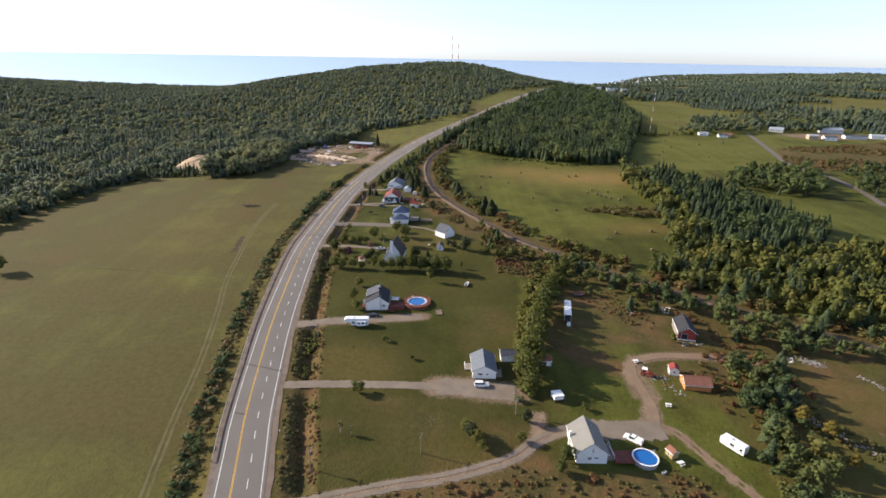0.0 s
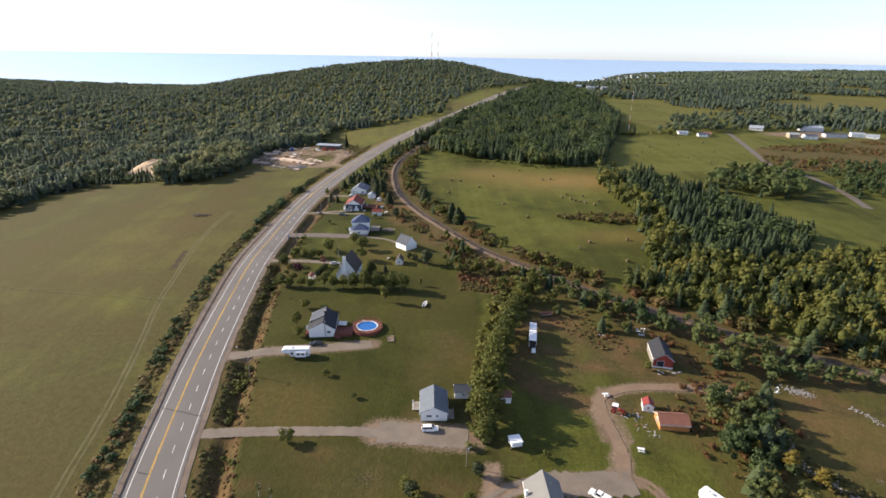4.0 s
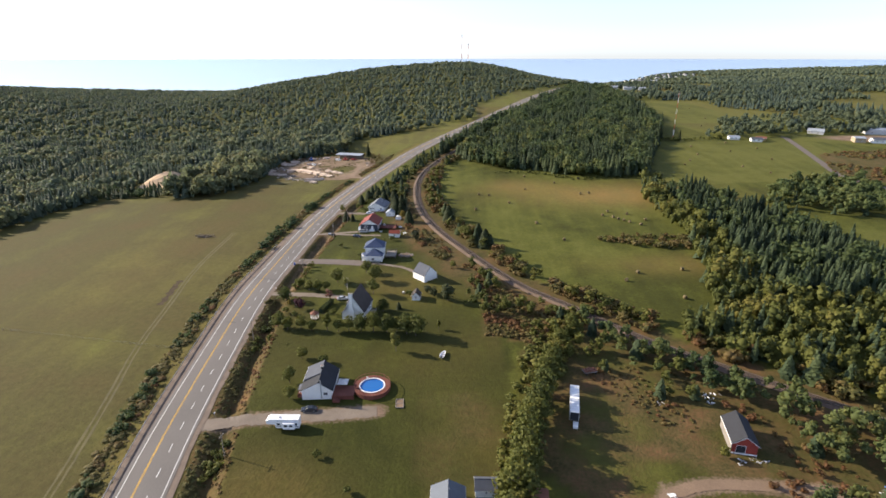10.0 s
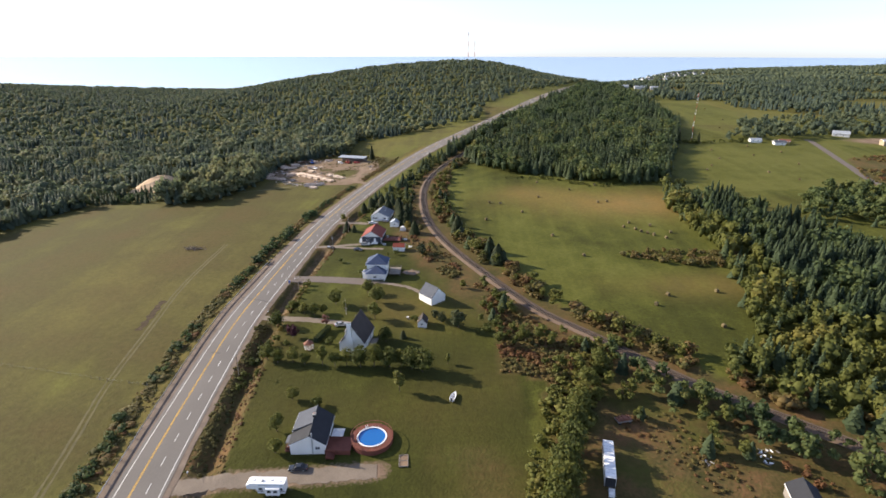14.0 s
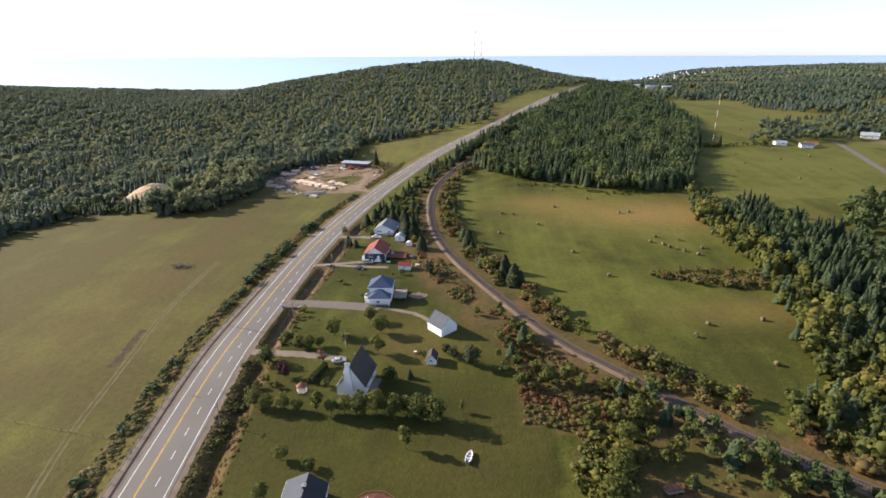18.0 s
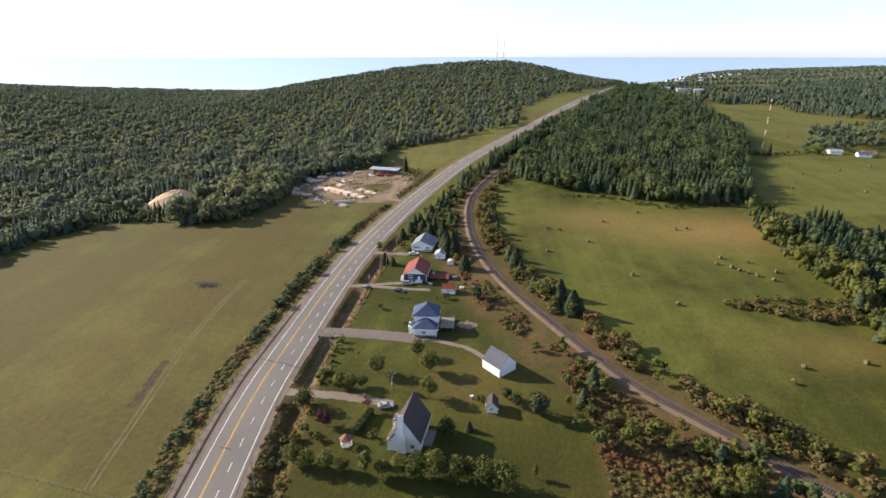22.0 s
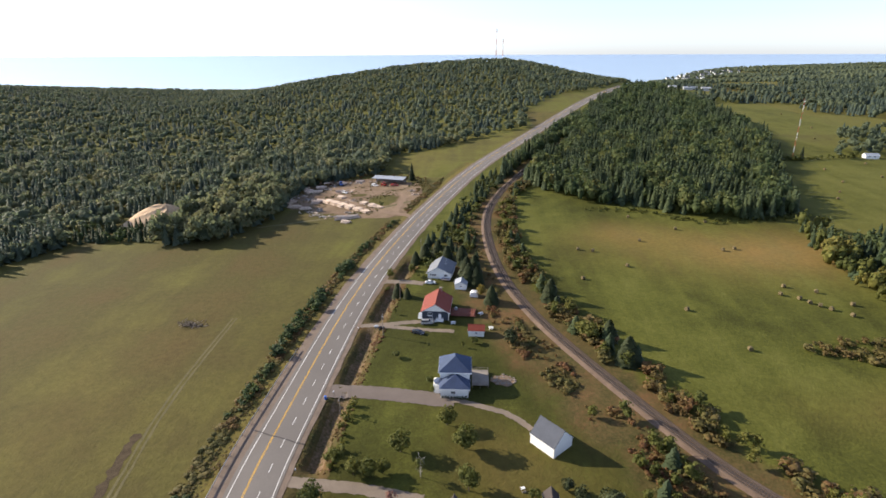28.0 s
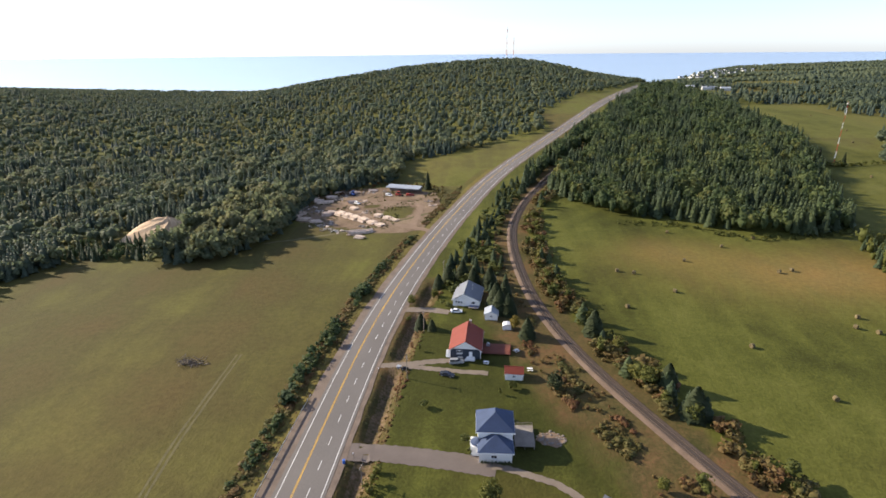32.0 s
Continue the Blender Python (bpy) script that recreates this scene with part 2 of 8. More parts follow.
def glass(name, col, rough=0.08):
    m = bpy.data.materials.new(name)
    _, _, b = nodes_of(m)
    b.inputs["Base Color"].default_value = (*col, 1)
    b.inputs["Roughness"].default_value = rough
    b.inputs["Specular IOR Level"].default_value = 0.8
    return m


M_GLASS = glass("window_glass", (0.025, 0.03, 0.04))
M_POOL = glass("pool_water", (0.008, 0.11, 0.36), 0.1)


def sea_material():
    m = bpy.data.materials.new("sea_water")
    n, l, b = nodes_of(m)
    b.inputs["Base Color"].default_value = (0.2, 0.28, 0.36, 1)
    b.inputs["Roughness"].default_value = 0.16
    tc, nz, bp = n.new("ShaderNodeTexCoord"), n.new("ShaderNodeTexNoise"), n.new("ShaderNodeBump")
    nz.inputs["Scale"].default_value = 0.02
    nz.inputs["Detail"].default_value = 6
    bp.inputs["Strength"].default_value = 0.06
    l.new(tc.outputs["Object"], nz.inputs["Vector"])
    l.new(nz.outputs["Fac"], bp.inputs["Height"])
    l.new(bp.outputs["Normal"], b.inputs["Normal"])
    return m


M_SEA = sea_material()


def ground_material():
    """Land cover: red channel lushness, green dryness, blue bare soil, alpha brush; broken up by grass and mowing."""
    m = bpy.data.materials.new("land")
    n, l, b = nodes_of(m)
    tc = n.new("ShaderNodeTexCoord")
    at = n.new("ShaderNodeAttribute")
    at.attribute_name = "cover"
    sp = n.new("ShaderNodeSeparateColor")
    l.new(at.outputs["Color"], sp.inputs["Color"])

    def noise_of(scale, detail=5, dist=0.0, stretch=None):
        t = n.new("ShaderNodeTexNoise")
        t.inputs["Scale"].default_value, t.inputs["Detail"].default_value, t.inputs["Distortion"].default_value = scale, detail, dist
        if stretch:
            mp = n.new("ShaderNodeMapping")
            mp.inputs["Scale"].default_value = stretch
            mp.inputs["Rotation"].default_value = (0, 0, radians(14))
            l.new(tc.outputs["Object"], mp.inputs["Vector"])
            l.new(mp.outputs["Vector"], t.inputs["Vector"])
        else:
            l.new(tc.outputs["Object"], t.inputs["Vector"])
        return t.outputs["Fac"]

    def math_(op, x, y):
        q = n.new("ShaderNodeMath")
        q.operation = op
        for i, v in enumerate((x, y)):
            if isinstance(v, (int, float)):
                q.inputs[i].default_value = v
            else:
                l.new(v, q.inputs[i])
        return q.outputs[0]

    def mix_(fac, x, y):
        q = n.new("ShaderNodeMix")
        q.data_type = "RGBA"
        l.new(fac, q.inputs["Factor"])
        l.new(x, q.inputs["A"])
        l.new(y, q.inputs["B"])
        return q.outputs["Result"]

    broad, mid, fine_, mow = noise_of(0.012, 4, 0.6), noise_of(0.09, 5), noise_of(1.3, 6), noise_of(0.12, 3, 0.0, (1.0, 0.06, 1.0))
    wob = math_("ADD", math_("MULTIPLY", math_("SUBTRACT", broad, 0.5), 0.62), math_("MULTIPLY", math_("SUBTRACT", mid, 0.5), 0.3))
    wob = math_("ADD", wob, math_("MULTIPLY", math_("SUBTRACT", mow, 0.5), 0.3))
    wob = math_("ADD", wob, math_("MULTIPLY", math_("SUBTRACT", fine_, 0.5), 0.26))
    lush = ramp(n, [(0.0, (0.084, 0.063, 0.0225)), (0.22, (0.073, 0.064, 0.0205)), (0.4, (0.094, 0.088, 0.0235)), (0.5, (0.11, 0.11, 0.0255)), (0.63, (0.081, 0.086, 0.0165)), (0.76, (0.048, 0.0515, 0.0103)), (0.9, (0.032, 0.0355, 0.0072)), (1.0, (0.025, 0.029, 0.006))])
    l.new(math_("ADD", sp.outputs["Red"], wob), lush.inputs["Fac"])
    dry = ramp(n, [(0.3, (0.205, 0.13, 0.042)), (0.7, (0.165, 0.122, 0.04))])
    l.new(mid, dry.inputs["Fac"])
    soil = ramp(n, [(0.3, (0.155, 0.106, 0.074)), (0.7, (0.255, 0.182, 0.128))])
    l.new(mid, soil.inputs["Fac"])
    brush = ramp(n, [(0.36, (0.046, 0.044, 0.015)), (0.5, (0.09, 0.066, 0.026)), (0.64, (0.135, 0.074, 0.035))])
    l.new(math_("ADD", math_("MULTIPLY", mid, 0.6), math_("MULTIPLY", fine_, 0.4)), brush.inputs["Fac"])
    clamp_d = n.new("ShaderNodeClamp")
    l.new(math_("ADD", sp.outputs["Green"], math_("MULTIPLY", math_("MULTIPLY", wob, 1.2), math_("MINIMUM", math_("MULTIPLY", sp.outputs["Green"], 4), 1.0))), clamp_d.inputs["Value"])
    col = mix_(clamp_d.outputs[0], lush.outputs["Color"], dry.outputs["Color"])
    col = mix_(at.outputs["Alpha"], col, brush.outputs["Color"])
    edge = ramp(n, [(0.35, (0, 0, 0)), (0.6, (1, 1, 1))])
    l.new(math_("ADD", sp.outputs["Blue"], math_("MULTIPLY", math_("SUBTRACT", fine_, 0.5), 0.5)), edge.inputs["Fac"])
    q = n.new("ShaderNodeMix")
    q.data_type = "RGBA"
    l.new(edge.outputs["Color"], q.inputs["Factor"])
    l.new(col, q.inputs["A"])
    l.new(soil.outputs["Color"], q.inputs["B"])
    mott = n.new("ShaderNodeMapRange")
    mott.inputs["From Min"].default_value, mott.inputs["From Max"].default_value = 0.3, 0.7
    mott.inputs["To Min"].default_value, mott.inputs["To Max"].default_value = 0.88, 1.12
    l.new(noise_of(0.55, 8), mott.inputs["Value"])
    hs = n.new("ShaderNodeHueSaturation")
    l.new(mott.outputs["Result"], hs.inputs["Value"])
    l.new(q.outputs["Result"], hs.inputs["Color"])
    l.new(hs.outputs["Color"], b.inputs["Base Color"])
    b.inputs["Roughness"].default_value = 0.95
    b.inputs["Specular IOR Level"].default_value = 0.1
    bp = n.new("ShaderNodeBump")
    bp.inputs["Strength"].default_value, bp.inputs["Distance"].default_value = 0.5, 0.35
    l.new(math_("ADD", fine_, math_("MULTIPLY", noise_of(0.4, 6), 0.8)), bp.inputs["Height"])
    l.new(bp.outputs["Normal"], b.inputs["Normal"])
    return m


M_LAND = ground_material()

# ---- land form ----
HILLS = [(-1150, 1050, 330, 330, 61), (-850, 1350, 250, 300, -18), (-560, 1450, 200, 330, -11), (-330, 1500, 200, 350, 48.5),
         (-100, 1650, 200, 380, 9.5), (90, 1750, 170, 380, 43.5), (280, 1800, 130, 330, -30)]
SEA_Z = -22.0


def smooth(a, b, v):
    t = np.clip((np.asarray(v, float) - a) / (b - a), 0, 1)
    return t * t * (3 - 2 * t)


VERGE_PTS = [(-18, -60), (-33, 20), (-51, 104.6), (-56.5, 129.5), (-61.3, 157.5), (-66.2, 187), (-71.2, 229), (-74.2, 263), (-74.2, 294), (-70.5, 361),
            (-62, 423.5), (-45, 504.5), (-14.5, 614), (44, 763), (128, 970), (215, 1160), (290, 1335), (345, 1490), (390, 1640)]


def spline(pts, step):
    """Points every step metres along a smooth curve through pts."""
    p = np.array([pts[0], *pts, pts[-1]], float)
    p[0], p[-1] = 2 * p[1] - p[2], 2 * p[-2] - p[-3]
    out = []
    for i in range(1, len(p) - 2):
        n = max(2, int(np.linalg.norm(p[i + 1] - p[i]) / step))
        t = np.linspace(0, 1, n, endpoint=False)[:, None]
        a, b, c, d = p[i - 1], p[i], p[i + 1], p[i + 2]
        out.append(0.5 * (2 * b + (c - a) * t + (2 * a - 5 * b + 4 * c - d) * t**2 + (3 * b - a - 3 * c + d) * t**3))
    return np.concatenate([*out, p[-2:-1]])


verge = spline(VERGE_PTS, 6.0)
# the carriageway swings a little to the right of the cleared strip on the bend
ROAD_PTS = [(x + float(np.interp(y, [120, 160, 190, 230, 290, 360, 430, 520], [0, 0.3, 1.0, 1.7, 2.3, 1.3, 0.7, 0])), y) for x, y in VERGE_PTS]
CULVERTS = (97.5, 145.2, 184.5, 267.5, 304, 343.6, 382)


def ditch(x, y):
    """Depth of the roadside ditch, closed where the driveways cross it."""
    vx = np.interp(y, verge[:, 1], verge[:, 0])
    lean = np.interp(y, verge[:, 1], np.gradient(verge[:, 0], verge[:, 1]))
    off = (x - vx) / np.sqrt(1 + lean**2)
    gate = smooth(58, 70, y) * (1 - smooth(398, 412, y))
    for c in CULVERTS:
        gate = gate * smooth(2.6, 5.4, np.abs(y - c))
    return 2.1 * gate * np.interp(off, [10.7, 11.6, 14.2, 15.6, 19.0], [0, 0.2, 1, 1, 0])


def height(x, y):
    """Ground height: a gentle rise away from the start, the wooded hill, the coast behind."""
    x, y = np.asarray(x, float), np.asarray(y, float)
    u, v = np.clip(x, -330, 430) / 100, np.clip(y, 40, 820) / 100
    z = -8.58 - 0.88 * u + 4.645 * v - 0.865 * u * u + 0.867 * u * v - 0.219 * v * v
    z = z + np.clip(y - 820, 0, 700) * 0.017 + np.clip(-330 - x, 0, 1500) * 0.004
    for cx, cy, sx, sy, h in HILLS:
        z = z + h * np.exp(-(((x - cx) / sx) ** 2 + ((y - cy) / sy) ** 2) / 2)
    z = z + np.clip(np.hypot(x, y) - 1000, 0, 4000) * 0.0025 * smooth(500, 900, x)
    az = x / np.maximum(y, 1)
    z = z - 34 * smooth(1300, 2300, np.hypot(x, y)) * (1 - smooth(0.24, 0.8, az)) * smooth(0.2, 0.24, az)
    coast = 0.225 + np.clip(y - 2000, 0, 3000) / 2500 * 0.26
    drop = smooth(1560, 2400, y) * (1 - smooth(coast, coast + 0.05, az))
    return z * (1 - drop) + (SEA_Z - 12) * drop - ditch(x, y)


def zat(x, y):
    return float(height(x, y))


def inside(poly, x, y):
    """Which of the points lie in the polygon."""
    x, y = np.asarray(x, float), np.asarray(y, float)
    odd = np.zeros(x.shape, bool)
    for (ax, ay), (bx, by) in zip(poly, poly[1:] + poly[:1]):
        hit = (ay > y) != (by > y)
        with np.errstate(divide="ignore", invalid="ignore"):
            odd ^= hit & (x < (bx - ax) * (y - ay) / (by - ay if by != ay else 1e-9) + ax)
    return odd


def sides(line):
    d = np.gradient(line, axis=0)
    d /= np.linalg.norm(d, axis=1)[:, None]
    return np.stack([d[:, 1], -d[:, 0]], 1)


def near_line(line, x, y):
    """Distance from each point to a line of points, and its signed side (right positive)."""
    x, y = np.asarray(x, float), np.asarray(y, float)
    best, side = np.full(x.shape, 1e9), np.zeros(x.shape)
    n = sides(line)
    for (px, py), (nx, ny) in zip(line, n):
        d = np.hypot(x - px, y - py)
        w = d < best
        best = np.where(w, d, best)
        side = np.where(w, (x - px) * nx + (y - py) * ny, side)
    return best, side


RAIL_PTS = [(330, 60), (220, 138), (170, 168), (135.6, 192), (110.9, 210), (85, 230), (61, 256), (42, 277), (21, 314), (4, 350), (-7.5, 388), (-13, 430),
            (-13.5, 468), (-8.5, 503), (5, 550), (40, 640), (100, 760), (190, 960)]
road = spline(ROAD_PTS, 6.0)
rail = spline(RAIL_PTS, 4.0)


def link_mesh(name, verts, faces, material, parent=None, label=""):
    me = bpy.data.meshes.new(name)
    me.from_pydata([tuple(v) for v in verts], [], [tuple(f) for f in faces])
    me.materials.append(material)
    me.update()
    ob = new(name, me)
    if parent:
        ob.parent = parent
    if label:
        ob["label"] = label
    return ob


def ribbon(name, line, lo, hi, lift, material, parent=None, label="", wobble=0.0, crown=0.0):
    """A strip on the ground between two offsets from a line (right positive)."""
    n = sides(line)
    rnd = np.random.RandomState(len(line))
    w = rnd.uniform(-wobble, wobble, (len(line), 2))
    offs = [lo + w[:, 0], *([np.full(len(line), (lo + hi) / 2)] if crown or hi - lo > 4 else []), hi + w[:, 1]]
    cols = [line + n * o[:, None] for o in offs]
    verts = np.concatenate([np.c_[p, height(p[:, 0], p[:, 1]) + lift + (crown if 0 < k < len(offs) - 1 else 0)] for k, p in enumerate(cols)])
    m, k = len(line), len(offs)
    faces = [(j * m + i, (j + 1) * m + i, (j + 1) * m + i + 1, j * m + i + 1) for j in range(k - 1) for i in range(m - 1)]
    return link_mesh(name, verts, faces, material, parent, label)


# ---- ground sheet ----
def axis_steps(fine_lo, fine_hi, step, lo, hi):
    mid = list(np.arange(fine_lo, fine_hi + 0.01, step))
    up, d = [fine_hi], step
    while up[-1] < hi:
        d *= 1.11
        up.append(min(up[-1] + d, hi))
    dn, d = [fine_lo], step
    while dn[-1] > lo:
        d *= 1.11
        dn.append(max(dn[-1] - d, lo))
    return np.array(dn[:0:-1] + mid + up[1:])


YARD_DIRT = [(58, 131), (66, 129), (69, 140), (71, 150), (71, 160), (66, 166), (62, 160), (57, 145), (61, 138)]
FIELD_FAR = [(205, 612), (243, 632), (290, 643), (340, 700), (373, 777), (383, 862), (403, 975), (322, 985), (268, 935), (250, 840), (246, 749), (222, 680)]
FIELD_MID = [(163, 440), (340, 470), (372, 620), (470, 590), (560, 600), (560, 660), (380, 668), (290, 650), (205, 610), (190, 540)]
ROUGH_S = [(-30, 88), (-24, 98.5), (-11, 102), (3, 105), (18, 111), (26, 116), (31, 112), (46, 108), (62, 111), (70, 104), (76, 92), (60, 75), (-30, 75)]
YARD_LANE = [(62, 127), (64, 134), (64.4, 141.9), (64, 152), (66, 160), (76, 164.2), (90.5, 164.7), (109.7, 162.8)]
TRACK_LANE = [(63, 128), (67.9, 124.3), (72.7, 113.7), (78.6, 102.4), (84, 90)]
DRIVE_B = [(-52, 94), (-38, 97.5), (-24.7, 100.9), (-11.2, 104.5), (3.1, 107.7), (18.2, 113.7), (26.4, 120.5), (36, 125.5), (46.1, 127.3), (61, 127.6)]
DRIVE_C = [(-64, 183.2), (-55.6, 183.7), (-47, 185.6), (-39.9, 186.6), (-24, 188.2), (-8, 190.2)]
SPUR = [(26.4, 121), (27.8, 126), (28.5, 131)]
APRON = [(-2, 145), (6, 144.5), (14, 143), (23, 142)]
LOGYARD = [(-148, 502), (-128, 490), (-108, 482), (-92, 474), (-70, 474), (-62, 478), (-60, 500), (-57, 530), (-62, 556), (-100, 574), (-150, 576), (-158, 545)]
SCRUB_A = [(26, 233), (36, 231), (42, 226), (60, 245), (40, 268), (16, 306), (-2, 345), (-14, 390), (-20, 390), (-12, 340), (3, 310), (20.5, 282), (26, 259)]


def patch(x, y, size, seed):
    """A slow wave from 0 to 1 that groups kinds and colours of trees."""
    r = np.random.RandomState(seed)
    v = 0
    for k in range(5):
        a, q = r.uniform(0, 6.283), size * r.uniform(0.5, 1.6)
        v = v + np.sin((x * math.cos(a) + y * math.sin(a)) / q * 6.283 + r.uniform(0, 6.283))
    return np.clip(0.5 + v / 5, 0, 1)


def cover_of(x, y):
    """Lushness, dryness, bare soil and brush at each point of the ground."""
    near = (np.abs(x) < 500) & (y < 900)
    dr, sr = np.full(x.shape, 500.0), np.full(x.shape, 500.0)
    dl, sl = np.full(x.shape, 500.0), np.full(x.shape, 500.0)
    dr[near], sr[near] = near_line(verge[::2], x[near], y[near])
    dl[near], sl[near] = near_line(rail[::2], x[near], y[near])
    lush = np.full(x.shape, 0.66)
    left = (sr < 0) & near
    lush = np.where(left, 0.26 - 0.05 * smooth(180, 260, y) + 0.05 * smooth(330, 420, y), lush)
    lush = np.where(left, lush + 0.2 * (patch(x, y, 55, 95) - 0.5), lush)
    lush = np.where((sr < -7.5) & (sr > -17) & (y < 620), 0.42, lush)
    lush = np.where((left & (y > 570)) | ((y >= 900) & (x < 230)), 0.47, lush)
    lush = np.where((sl < 0) & (sr > 0) & (x > 28) & (y < 262), 0.72, lush)
    dryness_lawn = 0.24 * patch(x, y, 48, 17) ** 2
    lawn = (sr > 0) & (sl < -14) & (x < 32) & (y > 90) & (y < 400)
    lush = np.where(lawn, 0.86 - 0.08 * smooth(235, 262, y), lush)
    lush = np.where(inside([(-60, 112), (20, 118), (24, 138), (-58, 141)], x, y), 0.84, lush)
    lush = np.where(inside([(30, 170), (34, 225), (-10, 225), (8, 160)], x, y), 0.86, lush)
    dryness = 1.0 * np.exp(-(((x - 125) / 60) ** 2 + ((y - 415) / 26) ** 2)) + 0.5 * np.exp(-(((x - 60) / 30) ** 2 + ((y - 440) / 18) ** 2))
    dryness += np.where(lawn & (y < 300), dryness_lawn, 0)
    dryness += np.where((sr < -7.5) & (sr > -12) & (y < 620), 0.35, 0)
    brush = (0.05 + 0.95 * smooth(0.42, 0.62, patch(x, y, 20, 91))) * ((sl < 0) & (x > 38) & (y > 150) & (y < 225))
    brush = np.maximum(brush, 0.45 * patch(x, y, 18, 93) * ((sl < 0) & (sr > 20) & (x > 4 - 60 * (y < 140)) & (x < 38) & (y > 90) & (y < 200)))
    dryness += 0.35 * np.exp(-(((x - 120) / 40) ** 2 + ((y - 300) / 12) ** 2)) * (sl > 0)
    dryness += 0.2 * np.exp(-(((x + 75) / 30) ** 2 + ((y - 640) / 60) ** 2)) + 0.25 * np.exp(-(((x - 60) / 60) ** 2 + ((y - 690) / 60) ** 2)) * (sr < 0)
    dryness += 0.1 * np.exp(-(((x + 140) / 60) ** 2 + ((y - 300) / 90) ** 2))
    dryness = dryness + np.where(inside(FIELD_FAR, x, y) | inside(FIELD_MID, x, y), 0.03, 0)
    brush = np.maximum(brush, np.where(dl < 10, 0.95, 0.0))
    brush = np.maximum(brush, np.where((sl < 0) & (dl < 27) & (y > 225) & (y < 430), (0.45 + 0.5 * smooth(0.2, 0.55, patch(x, y, 24, 23))) * smooth(27, 19, dl), 0))
    brush = np.maximum(brush, np.where((sr > 8.6) & (sr < 19) & (y < 412), 0.9, 0))
    brush = np.maximum(brush, np.where((sr < -12) & (sr > -17) & (y < 620), 0.45, 0))
    brush = np.maximum(brush, np.where(inside(SCRUB_A, x, y), 0.85, 0))
    brush = np.maximum(brush, np.where((sl < 0) & (x > 85) & (y < 215) & (y > 80), 0.55, 0))
    brush = np.maximum(brush, np.where((sl < 0) & (x > 44) & (x < 90) & (y > 205), 0.55, 0))
    for bx, by, bw in ((54, 203, 13), (75, 190, 14), (66, 208, 12), (47, 186, 8), (86, 151, 12), (-4, 128, 7), (80, 178, 9), (44, 170, 6), (96, 200, 12), (60, 176, 8)):
        brush = np.maximum(brush, 0.9 * np.exp(-((x - bx) ** 2 + (y - by) ** 2) / bw**2))
    brush = np.maximum(brush, np.where(inside(ROUGH_S, x, y), 0.95, 0))
    lush = np.where((x > 220) & (y > 640), 0.6, lush)
    dryness += np.where((x > 380) & (y > 780), 0.2, 0)
    lush = np.where(inside(FIELD_FAR, x, y) | inside(FIELD_MID, x, y), 0.56, lush)
    brush = np.maximum(brush, 0.8 * np.exp(-(((x - 60) / 9) ** 2 + ((y - 180) / 14) ** 2)))
    soil = np.where(inside(YARD_DIRT, x, y), 0.46, 0.0)
    soil = np.maximum(soil, np.where((sr > 12.4) & (sr < 17.2) & (y > 272) & (y < 408), 0.42, 0))
    soil = np.maximum(soil, 0.5 * np.exp(-(((x + 97) / 4) ** 2 + ((y - 226) / 2) ** 2)))
    soil = np.maximum(soil, 0.42 * np.exp(-(((x + 4) / 6) ** 2 + ((y - 128) / 4) ** 2)))
    for pts, wide in ((YARD_LANE, 3.4), (TRACK_LANE, 2.2), (DRIVE_B, 2.8), (APRON, 7.0), (SPUR, 3.2), (DRIVE_C, 4.2)):
        d = near_line(spline(pts, 2.0), x, y)[0]
        soil = np.maximum(soil, 0.8 * np.exp(-((d / wide) ** 2)))
    soil = np.maximum(soil, np.where(inside(LOGYARD, x, y), 0.56, 0))
    for ex, ey, ew, eh in ((-83, 512, 10, 13), (-103, 526, 5, 4)):
        soil = np.where(((x - ex) / ew) ** 2 + ((y - ey) / eh) ** 2 < 1, 0.2, soil)
    soil = np.maximum(soil, 0.6 * np.exp(-(((x + 22) / 12) ** 2 + ((y - 189) / 3) ** 2)))
    for qx, qy, qw in ((137, 121, 3.5), (144, 115, 4.5), (128, 127, 2.5), (151, 122, 3), (133, 112, 4)):
        soil = np.maximum(soil, 0.65 * np.exp(-((x - qx) ** 2 + (y - qy) ** 2) / qw**2))
    for qx, qy, qw in ((140, 152, 7), (152, 144, 6), (125, 150, 4), (150, 132, 6), (160, 150, 8), (121, 140, 4)):
        brush = np.maximum(brush, 0.9 * np.exp(-((x - qx) ** 2 + (y - qy) ** 2) / qw**2))
    heath = inside([(346, 557), (513, 619), (600, 640), (560, 540), (397, 471), (303, 456)], x, y)
    brush = np.maximum(brush, np.where(heath, 0.8, 0))
    brush = np.maximum(brush, np.where(inside([(118, 157), (112, 143), (106, 125), (100, 103), (180, 90), (180, 150), (146, 168)], x, y), 0.45, 0))
    dryness += np.where(inside([(118, 160), (140, 158), (170, 140), (150, 125), (116, 135)], x, y), 0.35, 0)
    soil = np.maximum(soil, 0.9 * np.exp(-(((x - 460) / 70) ** 2 + ((y - 640) / 22) ** 2)))
    return np.stack([lush, np.clip(dryness, 0, 1), np.clip(soil, 0, 1), np.clip(brush, 0, 1)], -1)


